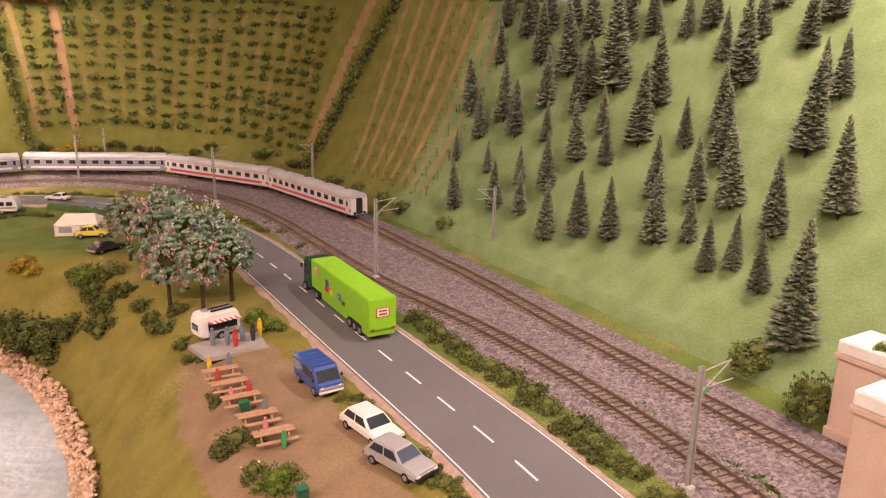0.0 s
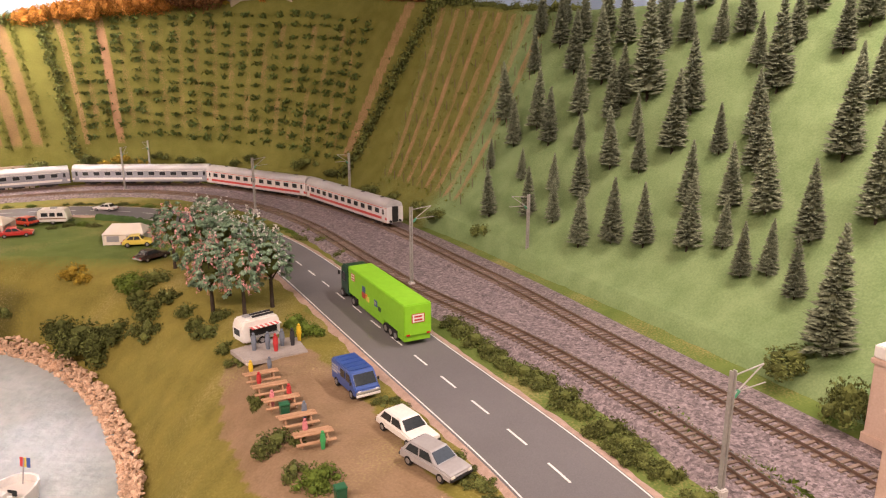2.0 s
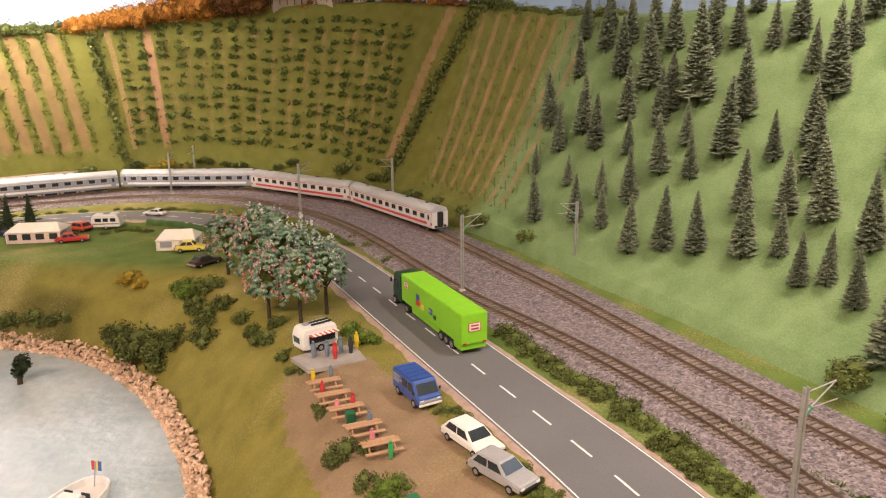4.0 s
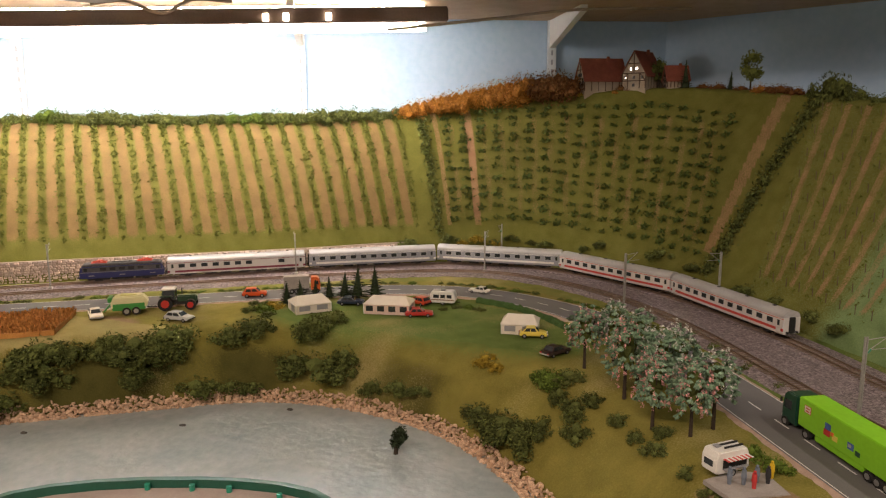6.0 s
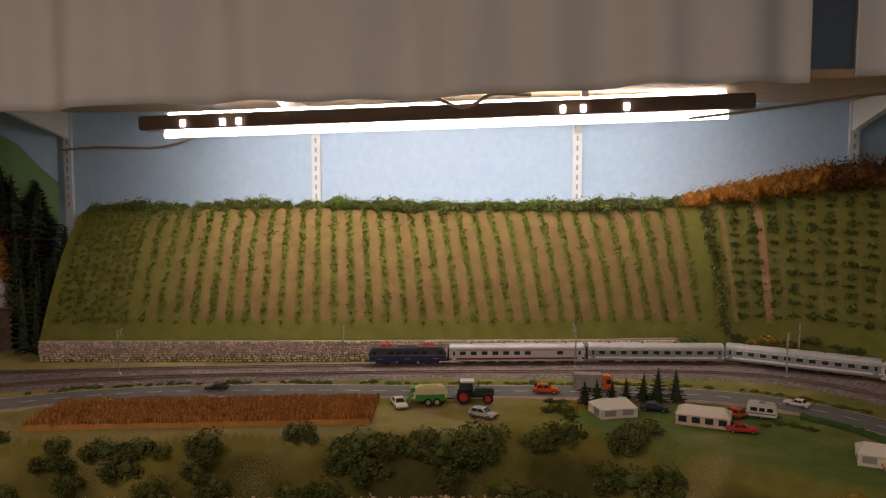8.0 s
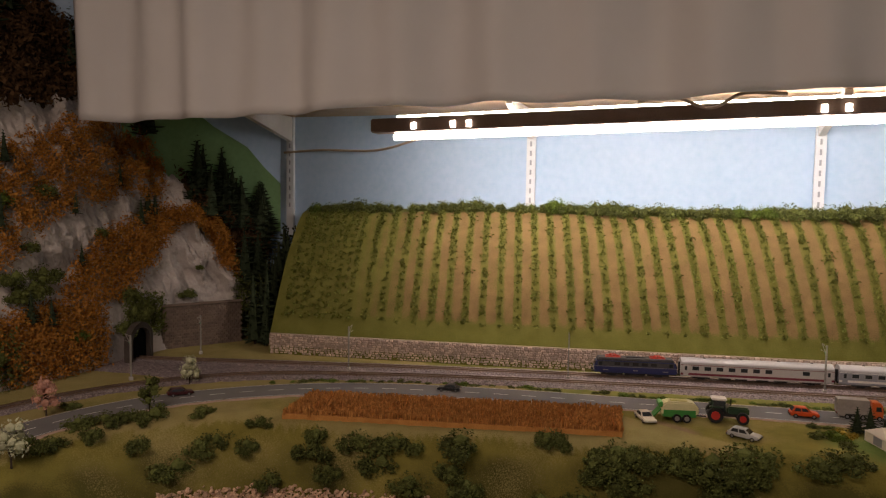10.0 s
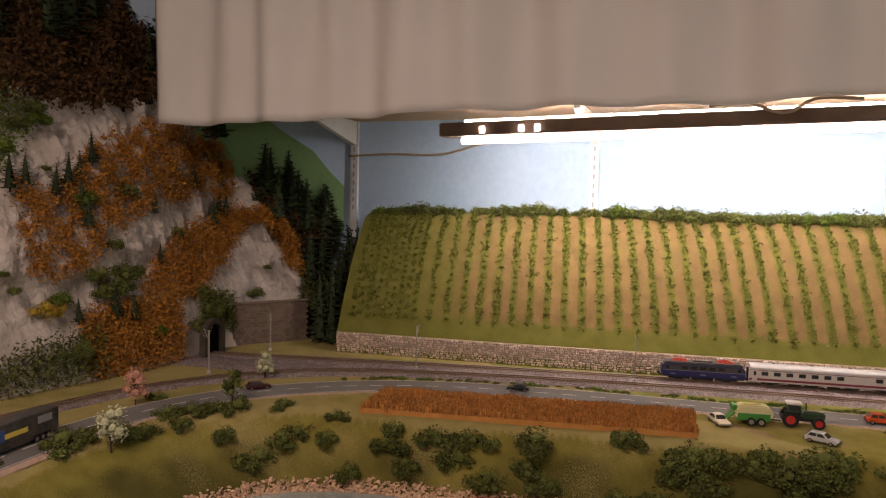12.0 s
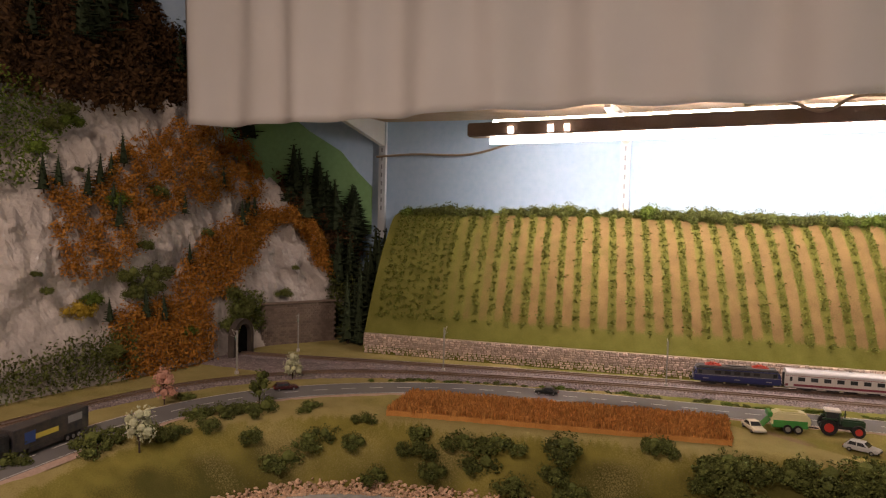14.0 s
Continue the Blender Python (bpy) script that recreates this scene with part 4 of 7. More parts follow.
def car(name, body_mat, label, length=.050, width=.0205, height=.0165, style="saloon", group="model cars", cat="car"):
    """A model car that faces +x: hull, cabin, panes, wheels, lamps and bumpers."""
    t = thing(name, None, label, cat, group)
    L, W, H = length, width, height
    belt, sill = H * .58, H * .20
    fronts = {"saloon": (.22, .02, -.24, -.36), "hatch": (.24, .06, -.34, -.46), "beetle": (.20, .06, -.22, -.42)}[style]
    bm = bmesh.new()
    hull = [(-.5 * L, sill), (.5 * L, sill), (.5 * L, belt * .78), (.47 * L, belt * .86), (fronts[0] * L, belt), (fronts[3] * L, belt * 1.0), (-.49 * L, belt * .92)]
    if style == "beetle":
        hull = [(-.5 * L, sill), (.5 * L, sill), (.5 * L, belt * .6), (.42 * L, belt * .85), (fronts[0] * L, belt * 1.02), (fronts[3] * L, belt * 1.02), (-.48 * L, belt * .7)]
    prism(bm, hull, -W / 2, W / 2)
    bmesh.ops.bevel(bm, geom=[e for e in bm.edges], offset=.0011, segments=2, affect="EDGES")
    part("body", bm, body_mat, t, smooth=False)
    bm = bmesh.new()
    w0, w1 = W * .47, W * .37
    pts = [(fronts[0] * L, belt * .98), (fronts[1] * L, H * .97), (fronts[2] * L, H * .97), (fronts[3] * L, belt * .98)]
    base = [bm.verts.new((x, -(w0 if i in (0, 3) else w1), z)) for i, (x, z) in enumerate(pts)]
    top = [bm.verts.new((x, (w0 if i in (0, 3) else w1), z)) for i, (x, z) in enumerate(pts)]
    for i in range(4):
        bm.faces.new((base[i], base[(i + 1) % 4], top[(i + 1) % 4], top[i]))
    bm.faces.new(base[::-1])
    bm.faces.new(top)
    bmesh.ops.recalc_face_normals(bm, faces=bm.faces)
    bmesh.ops.bevel(bm, geom=[e for e in bm.edges], offset=.0006, segments=2, affect="EDGES")
    part("cabin", bm, body_mat, t)

    def on_side(u, k, s):
        x0, x1 = pts[3][0] + (pts[0][0] - pts[3][0]) * u, pts[2][0] + (pts[1][0] - pts[2][0]) * u
        return (x0 + (x1 - x0) * k, s * (w0 + (w1 - w0) * k), pts[0][1] + (pts[1][1] - pts[0][1]) * k)

    for s in (-1, 1):
        for a, b in ((.10, .48), (.53, .90)):
            c = [on_side(a, .14, s), on_side(b, .14, s), on_side(b, .84, s), on_side(a, .84, s)]
            quad_panel("side_window", c if s < 0 else c[::-1], GLASS, t)
    for i, j, nm in ((0, 1, "windscreen"), (3, 2, "rear_window")):
        (xa, za), (xb, zb) = pts[i], pts[j]
        f = lambda y, k: (xa + (xb - xa) * k, y * (w0 + (w1 - w0) * k), za + (zb - za) * k)
        c = [f(-.86, .12), f(.86, .12), f(.86, .88), f(-.86, .88)]
        quad_panel(nm, c if i == 0 else c[::-1], GLASS, t)
    for x in (.31 * L, -.31 * L):
        for y in (-W * .44, W * .44):
            wheel(t, x, y, H * .20, W * .15)
    for x in (.5 * L, -.5 * L):
        bm = bmesh.new()
        box(bm, (x, 0, sill + .0016), (.0018, W * .96, .0022), .0004)
        part("bumper", bm, BLACK if style == "hatch" else CHROME, t)
    for y in (-W * .36, W * .36):
        bm = bmesh.new()
        box(bm, (.497 * L, y, belt * .66), (.0012, W * .17, .0022), .0004)
        part("headlight", bm, LENS, t)
        bm = bmesh.new()
        box(bm, (-.497 * L, y, belt * .72), (.0012, W * .15, .002), .0004)
        part("tail_light", bm, RED_LENS, t)
    return t


# ---- the lorry with its green trailer ----
LIME = surf("lime_trailer", (.20, .50, .015), (.25, .60, .03), .4, big=12, fine=200, bump=.02, spec=.4)
DARK_GREEN = paint("dark_green_paint", (.012, .06, .035))
BLUE_P = paint("blue_paint", (.035, .085, .30))
ORANGE_P = paint("orange_paint", (.70, .14, .03))
YELLOW_P = paint("yellow_paint", (.72, .58, .10))


def lorry(name, label, side, cab, length=.150, decals=(), rear=()):
    """A lorry facing +x with its rear at x = 0: tractor unit, box trailer, wheels."""
    t = thing(name, None, label, "lorry")
    W, z0, z1 = .0295, .0125, .0475
    bm = bmesh.new()
    box(bm, (length / 2, 0, (z0 + z1) / 2), (length, W, z1 - z0), .0009)
    tr = part("trailer_box", bm, side, t)
    bm = bmesh.new()
    for x0, x1 in ((.002, .018), (.052, length - .028)):
        box(bm, ((x0 + x1) / 2, 0, .0095), (x1 - x0, W * .97, .0075), .0006)
    part("side_skirt", bm, side, t)
    bm = bmesh.new()
    box(bm, (length * .5, 0, .0105), (length * .96, W * .6, .004))
    part("chassis", bm, BLACK, t)
    for x in (.022, .034, .046):
        for y in (-W * .42, W * .42):
            wheel(t, x, y, .0058, .0046)
    bm = bmesh.new()
    cx = length + .017
    prism(bm, [(cx - .012, .006), (cx + .013, .006), (cx + .0135, .022), (cx + .0105, .040), (cx + .004, .0445), (cx - .012, .0445)], -W * .45, W * .45)
    bmesh.ops.bevel(bm, geom=[e for e in bm.edges], offset=.0014, segments=2, affect="EDGES")
    part("cab", bm, cab, t)
    quad_panel("windscreen", [(cx + .0136, -W * .38, .0235), (cx + .0136, W * .38, .0235), (cx + .0112, W * .36, .0355), (cx + .0112, -W * .36, .0355)], GLASS, t)
    for s in (-1, 1):
        c = [(cx - .003, s * W * .452, .023), (cx + .009, s * W * .452, .023), (cx + .0075, s * W * .452, .034), (cx - .003, s * W * .452, .034)]
        quad_panel("side_window", c if s < 0 else c[::-1], GLASS, t)
        bm = bmesh.new()
        box(bm, (cx + .012, s * W * .53, .031), (.0015, .0024, .006), .0004)
        part("mirror", bm, BLACK, t)
        bm = bmesh.new()
        box(bm, (cx + .0135, s * W * .36, .0105), (.001, .004, .003), .0004)
        part("headlight", bm, LENS, t)
    for x in (length + .022, length - .014):
        for y in (-W * .42, W * .42):
            wheel(t, x, y, .0058, .0046)
    for k, (x, z, w, h, m, nm) in enumerate(decals):
        for s in (-1, 1):
            y = s * (W / 2 + .0002)
            c = [(x - w / 2, y, z - h / 2), (x + w / 2, y, z - h / 2), (x + w / 2, y, z + h / 2), (x - w / 2, y, z + h / 2)]
            quad_panel(nm, c if s < 0 else c[::-1], m, tr, lift=.0002 + .00012 * (k % 4))
    for k, (y, z, w, h, m, nm) in enumerate(rear):
        quad_panel(nm, [(-.0002, y + w / 2, z - h / 2), (-.0002, y - w / 2, z - h / 2), (-.0002, y - w / 2, z + h / 2), (-.0002, y + w / 2, z + h / 2)], m, tr, lift=.0002 + .00012 * (k % 4))
    for y in (-.011, .011):
        bm = bmesh.new()
        box(bm, (-.0004, y, .014), (.001, .004, .002), .0003)
        part("tail_light", bm, RED_LENS, t)
    return t


LOGO = [(.135, .037, .0105, .0090, RED_P, "logo_panel"), (.135, .037, .0090, .0076, WHITE_P, "logo_field"), (.135, .0385, .0060, .0016, RED_P, "logo_bar"), (.135, .0352, .0060, .0016, RED_P, "logo_bar"),
    (.103, .032, .0085, .0075, BLUE_P, "picture_patch"), (.104, .0245, .009, .007, RED_P, "picture_patch"), (.092, .0235, .0075, .006, YELLOW_P, "picture_patch"), (.096, .0265, .004, .004, ORANGE_P, "picture_patch"),
    (.070, .026, .0085, .0075, BLUE_P, "picture_patch"), (.071, .0262, .0045, .0035, GREY_P, "picture_patch"), (.060, .0225, .006, .005, DARK_GREEN, "picture_patch")]
REAR = [(0, .032, .0140, .0100, RED_P, "logo_panel"), (0, .032, .0122, .0086, WHITE_P, "logo_field"), (0, .0338, .0085, .0018, RED_P, "logo_bar"), (0, .0302, .0085, .0018, RED_P, "logo_bar")]
put(lorry("lorry", "lime-green box lorry with a dark green cab driving on the road", LIME, DARK_GREEN, .150, LOGO, REAR), -.041, .7565, .0018, 119.4).matrix_world @= Matrix.Diagonal((1.17, 1.10, 1.02, 1))

GRAPHIC = surf("graphic_trailer", (.008, .012, .026), (.09, .075, .06), .4, big=38, fine=160, bump=0, spec=.4)
put(lorry("lorry", "dark lorry with a picture-covered trailer on the road", GRAPHIC, BLACK, .150, [(.03, .036, .03, .012, GREY_P, "picture_patch"), (.09, .028, .05, .008, YELLOW_P, "picture_patch"), (.12, .03, .02, .018, BLUE_P, "picture_patch")], REAR), -2.040, .004, .0018, -55)

# ---- parked cars and the van ----
put(car("car", WHITE_P, "white three-door saloon parked on the dirt lot", .052, .0225, .0165, "hatch"), -.036, .565, .0006, -50, 1.14)
put(car("car", paint("silver_grey", (.36, .35, .35), .3), "silver-grey hatchback parked on the dirt lot", .050, .0215, .0170, "hatch"), -.010, .515, .0006, -43, 1.14)


def van(label, body):
    t = thing("van", None, label, "van")
    L, W, H = .056, .025, .026
    bm = bmesh.new()
    prism(bm, [(-.5 * L, .0045), (.5 * L, .0045), (.5 * L, .0115), (.43 * L, .0135), (.30 * L, .0235), (.22 * L, H), (-.48 * L, H), (-.5 * L, H - .003)], -W / 2, W / 2)
    bmesh.ops.bevel(bm, geom=[e for e in bm.edges], offset=.0012, segments=2, affect="EDGES")
    b = part("body", bm, body, t)
    for i in range(5):
        bm = bmesh.new()
        box(bm, (-.38 * L + i * .0085, 0, H + .0002), (.0016, W * .82, .0007), .0002)
        part("roof_rib", bm, body, b)
    quad_panel("windscreen", [(.42 * L, -W * .43, .0142), (.42 * L, W * .43, .0142), (.312 * L, W * .40, .0232), (.312 * L, -W * .40, .0232)], GLASS, t, lift=.0007)
    for s in (-1, 1):
        y = s * (W / 2 + .0001)
        for x0, x1 in ((.12 * L, .30 * L), (-.10 * L, .07 * L)):
            c = [(x0, y, .0150), (x1, y, .0150), (min(x1, .26 * L), y, .0225), (x0, y, .0225)]
            quad_panel("side_window", c if s < 0 else c[::-1], GLASS, t)
        for k, (z, w) in enumerate(((.0205, .014), (.0175, .018), (.0145, .012))):
            c = [(-.45 * L, y, z - .0009), (-.45 * L + w, y, z - .0009), (-.45 * L + w, y, z + .0009), (-.45 * L, y, z + .0009)]
            quad_panel("lettering_bar", c if s < 0 else c[::-1], GREY_P, b, lift=.0002)
        for x in (.31 * L, -.29 * L):
            wheel(t, x, s * W * .44, .0045, .0035)
        bm = bmesh.new()
        box(bm, (.502 * L, s * W * .36, .0098), (.001, .0035, .0025), .0004)
        part("headlight", bm, LENS, t)
        bm = bmesh.new()
        box(bm, (.36 * L, s * W * .57, .0165), (.001, .002, .003), .0003)
        part("mirror", bm, BLACK, t)
    for z, m, nm in ((.0062, WHITE_P, "bumper"), (.0092, CHROME, "grille")):
        bm = bmesh.new()
        box(bm, (.505 * L, 0, z), (.0016, W * .97, .0024), .0004)
        part(nm, bm, m, t)
    return t


put(van("dark blue panel van with white lettering on the dirt lot", BLUE_P), -.093, .650, .0006, -56)

# ---- snack trailer, figures, tables ----
t = thing("snack_trailer", None, "white snack trailer with an open serving hatch", "trailer")
TL, TW, TH = .047, .023, .030
bm = bmesh.new()
prism(bm, [(-.5 * TL, .007), (-.42 * TL, .0045), (.42 * TL, .0045), (.5 * TL, .007), (.5 * TL, .022), (.42 * TL, TH), (-.42 * TL, TH), (-.5 * TL, .022)], -TW / 2, TW / 2)
bmesh.ops.bevel(bm, geom=[e for e in bm.edges], offset=.0016, segments=2, affect="EDGES")
body = part("body", bm, WHITE_P, t)
quad_panel("serving_hatch", [(-.30 * TL, -TW / 2 - .0002, .0115), (.40 * TL, -TW / 2 - .0002, .0115), (.40 * TL, -TW / 2 - .0002, .0205), (-.30 * TL, -TW / 2 - .0002, .0205)], BLACK, t)
for i in range(12):
    bm = bmesh.new()
    x = -.30 * TL + i * .0029
    box(bm, (x + .0013, -TW / 2 - .0040, .0222), (.0029, .0085, .0006), .0001, Matrix.Translation((0, 0, -.0)) @ Matrix.Identity(4))
    part("awning_stripe", bm, (RED_P, WHITE_P)[i % 2], t)
bm = bmesh.new()
box(bm, (.05 * TL, -TW / 2 - .002, .0108), (.72 * TL, .004, .0007), .0002)
part("counter", bm, GREY_P, t)
quad_panel("end_window", [(-.502 * TL, TW * .28, .013), (-.502 * TL, -TW * .28, .013), (-.502 * TL, -TW * .28, .020), (-.502 * TL, TW * .28, .020)], GLASS, t)
for y in (-.005, .003):
    bm = bmesh.new()
    box(bm, (.12 * TL, y, TH + .0012), (.026, .0018, .0022), .0004)
    part("roof_rack", bm, BLACK, t)
bm = bmesh.new()
box(bm, (-.22 * TL, .003, TH + .001), (.007, .007, .002), .0006)
part("roof_vent", bm, GREY_P, t)
for y in (-TW * .46, TW * .46):
    wheel(t, 0, y, .0045, .003)
put(t, -.222, .767, .0008, 44)
PAVING = surf("concrete_paving", (.28, .25, .23), (.38, .345, .32), .9, big=60, fine=500)
v = [(-.243, .737), (-.215, .706), (-.158, .737), (-.180, .778), (-.210, .772)]
tagged(mesh("snack_terrace", [(x, y, .0016) for x, y in v] + [(x, y, -.003) for x, y in v], [(0, 1, 2, 3, 4)] + [(i, i + 5, (i + 1) % 5 + 5, (i + 1) % 5) for i in range(5)], PAVING), "pale concrete terrace in front of the snack trailer", "paving", kind="structure")


def figure(x, y, z, m, h=.0205, seated=False):
    """A plain painted figure: one rounded spindle with a round head."""
    bm = bmesh.new()
    rod(bm, (0, 0, 0), (0, 0, h * .42), h * .10, h * .13, 8)
    rod(bm, (0, 0, h * .40), (0, 0, h * .80), h * .15, h * .12, 8)
    g = bmesh.ops.create_icosphere(bm, subdivisions=1, radius=h * .09)["verts"]
    for q in g:
        q.co.z += h * .90
    me = bpy.data.meshes.new("figurine")
    bm.to_mesh(me)
    bm.free()
    me.materials.append(m)
    ob = new("figurine", me)
    ob.matrix_world = pose(x, y, z, 0, 0, random.uniform(0, 360))
    return tagged(ob, "tiny plain painted figurine " + ("seated at a picnic table" if seated else "standing by the snack trailer"), "figurine", "figurines")


DARK_CLOTH, BLUE_CLOTH, GREEN_CLOTH = paint("dark_figure", (.03, .03, .035), .7, 0), paint("blue_grey_figure", (.16, .19, .24), .7, 0), paint("green_figure", (.04, .32, .10), .7, 0)
YELLOW_CLOTH, RED_CLOTH, PINK_CLOTH = paint("yellow_figure", (.68, .45, .02), .7, 0), paint("red_figure", (.50, .04, .04), .7, 0), paint("pink_figure", (.62, .22, .24), .7, 0)
for x, y, m in ((-.217, .738, BLUE_CLOTH), (-.203, .742, BLUE_CLOTH), (-.193, .737, RED_CLOTH), (-.190, .752, BLUE_CLOTH), (-.179, .754, DARK_CLOTH), (-.175, .768, YELLOW_CLOTH)):
    figure(x, y, .0016, m)
for x, y, m in ((-.202, .677, YELLOW_CLOTH), (-.186, .687, BLUE_CLOTH), (-.186, .650, RED_CLOTH), (-.151, .626, RED_CLOTH), (-.163, .612, PINK_CLOTH), (-.129, .592, BLUE_CLOTH), (-.121, .560, PINK_CLOTH), (-.102, .540, GREEN_CLOTH)):
    figure(x, y, .0005, m, .0165, True)
for i, (x, y) in enumerate(((-.188, .665), (-.172, .638), (-.154, .611), (-.132, .579), (-.112, .550))):
    t = thing("picnic_table", None, "light brown wooden picnic table with two benches", "table", "picnic tables")
    for yy in (-.0022, .0022):
        bm = bmesh.new()
        box(bm, (0, yy, .0087), (.033, .0040, .0009), .0002)
        part("tabletop_plank", bm, WOOD, t)
    for yy in (-.0105, .0105):
        bm = bmesh.new()
        box(bm, (0, yy, .0052), (.033, .0038, .0009), .0002)
        part("bench_plank", bm, WOOD, t)
    for xx in (-.011, .011):
        bm = bmesh.new()
        box(bm, (xx, 0, .0044), (.0012, .0236, .0010), .0002)
        part("crossbeam", bm, WOOD, t)
        for s in (-1, 1):
            bm = bmesh.new()
            rod(bm, (xx, s * .0075, 0), (xx, s * .002, .0084), .0007, n=6)
            part("leg", bm, WOOD, t)
    put(t, x, y, .0006, 27)
for x, y in ((-.147, .594), (-.075, .469)):
    t = thing("litter_bin", None, "green litter bin on the dirt lot", "bin", "bins")
    bm = bmesh.new()
    box(bm, (0, 0, .0055), (.0075, .0068, .011), .0006, None, 1.12)
    part("bin_body", bm, paint("bin_green", (.015, .10, .05)), t)
    bm = bmesh.new()
    box(bm, (0, 0, .0118), (.0088, .0080, .0014), .0004)
    part("bin_lid", bm, paint("lid_green", (.02, .13, .06)), t)
    put(t, x, y, .0004, 30)

# ---- campsite ----
CANVAS = surf("tent_canvas", (.66, .60, .50), (.78, .72, .62), .9, big=60, fine=900, bump=.1)
CANVAS_PINK = surf("tent_pink_canvas", (.62, .46, .40), (.72, .56, .50), .9, big=60, fine=900, bump=.1)


def tent(label, L, W, H, eave, walls, windows, x, y, heading):
    """A frame tent or awning: ridge roof over upright walls; its front faces -y."""
    t = thing("tent", None, label, "tent", "tents")
    bm = bmesh.new()
    prism(bm, [(-L / 2, 0), (L / 2, 0), (L / 2, eave), (-L / 2, eave)], -W / 2, W / 2)
    part("wall_canvas", bm, walls, t)
    bm = bmesh.new()
    o = .002
    v = [bm.verts.new(q) for q in ((-L / 2 - o, -W / 2 - o, eave - .001), (L / 2 + o, -W / 2 - o, eave - .001), (L / 2 + o, W / 2 + o, eave - .001), (-L / 2 - o, W / 2 + o, eave - .001), (-L * .36, 0, H), (0, 0, H * .985), (L * .36, 0, H))]
    for f in ((0, 1, 6, 5), (0, 5, 4), (1, 2, 6), (2, 3, 4, 5), (2, 5, 6), (3, 0, 4), (3, 2, 1, 0)):
        bm.faces.new([v[i] for i in f])
    bmesh.ops.recalc_face_normals(bm, faces=bm.faces)
    part("roof_canvas", bm, CANVAS, t)
    step = L / windows
    for i in range(windows):
        x0 = -L / 2 + step * (i + .18)
        quad_panel("tent_window", [(x0, -W / 2 - .0002, eave * .30), (x0 + step * .62, -W / 2 - .0002, eave * .30), (x0 + step * .62, -W / 2 - .0002, eave * .82), (x0, -W / 2 - .0002, eave * .82)], GLASS if windows > 2 else GREY_P, t)
    for s in (-1, 1):
        c = [(s * (L / 2 + .0002), -W * .3, eave * .1), (s * (L / 2 + .0002), W * .1, eave * .1), (s * (L / 2 + .0002), W * .1, eave * .85), (s * (L / 2 + .0002), -W * .3, eave * .85)]
        quad_panel("tent_flap", c if s > 0 else c[::-1], GREY_P, t)
    for s in (-1, 1):
        for s2 in (-1, 1):
            bm = bmesh.new()
            rod(bm, (s * L / 2, s2 * (W / 2 + .001), 0), (s * L / 2, s2 * (W / 2 + .001), eave), .0007, n=6)
            part("tent_pole", bm, WHITE_P, t)
    return put(t, x, y, .0006, heading)


tent("cream frame tent with grey flaps on the campsite", .072, .058, .032, .019, CANVAS, 2, -1.020, 1.203, 48)
tent("cream awning tent with pink walls and dark windows", .092, .054, .033, .021, CANVAS_PINK, 4, -.862, 1.250, 12)
tent("small cream tent with grey front on the campsite", .064, .054, .032, .019, CANVAS, 2, -.578, 1.212, 10)


def caravan(label, x, y, heading, stripe):
    t = thing("caravan", None, label, "caravan", "caravans")
    L, W, H = .054, .026, .029
    bm = bmesh.new()
    prism(bm, [(-.5 * L, .007), (-.45 * L, .005), (.45 * L, .005), (.5 * L, .009), (.47 * L, .022), (.40 * L, H), (-.42 * L, H), (-.49 * L, .024)], -W / 2, W / 2)
    bmesh.ops.bevel(bm, geom=[e for e in bm.edges], offset=.0012, segments=2, affect="EDGES")
    b = part("body", bm, CANVAS if stripe is None else WHITE_P, t)
    for s in (-1, 1):
        y0 = s * (W / 2 + .0001)
        for x0, x1 in ((-.36 * L, -.14 * L), (-.08 * L, .10 * L), (.17 * L, .36 * L)):
            c = [(x0, y0, .0155), (x1, y0, .0155), (x1, y0, .0225), (x0, y0, .0225)]
            quad_panel("window", c if s < 0 else c[::-1], GLASS, t)
        c = [(-.45 * L, y0, .0105), (.46 * L, y0, .0105), (.46 * L, y0, .0125), (-.45 * L, y0, .0125)]
        quad_panel("stripe", c if s < 0 else c[::-1], stripe or GREY_P, b)
        wheel(t, 0, s * W * .44, .0045, .003)
    bm = bmesh.new()
    rod(bm, (.5 * L, 0, .005), (.66 * L, 0, .005), .0008, n=6)
    part("drawbar", bm, BLACK, t)
    bm = bmesh.new()
    box(bm, (0, 0, H + .0012), (.010, .010, .0024), .0006)
    part("roof_vent", bm, GREY_P, t)
    return put(t, x, y, .0006, heading)


caravan("cream caravan with a brown stripe beside a hedge", -.782, 1.345, 10, paint("brown_stripe", (.22, .12, .07)))
put(car("car", RED_P, "bright red car beside the awning tent", .048, .021, .0155, "saloon"), -.792, 1.238, .0006, 25, 1.14)
put(car("car", paint("orange_red", (.55, .07, .03)), "orange-red car behind the awning tent", .046, .021, .0155, "hatch"), -.830, 1.325, .0006, 160, 1.14)
put(car("car", paint("navy", (.02, .03, .06)), "dark blue car beside the frame tent", .048, .021, .0155, "saloon"), -.963, 1.272, .0006, 20, 1.14)
put(car("car", YELLOW_P, "small yellow rounded car beside a tent", .044, .020, .0175, "beetle"), -.546, 1.182, .0006, 15, 1.14)
put(car("car", WHITE_P, "white car driving on the curve of the road", .048, .020, .0150, "saloon"), -.742, 1.462, .0018, 172)
put(car("car", paint("dark_red_brown", (.05, .03, .03)), "dark car parked under the blossom trees", .046, .020, .0150, "saloon"), -.487, 1.100, .0006, 60, 1.14)
put(car("car", paint("orange_bright", (.72, .10, .02)), "bright orange estate car on the road", .052, .022, .021, "hatch"), -1.190, 1.252, .0018, 32)
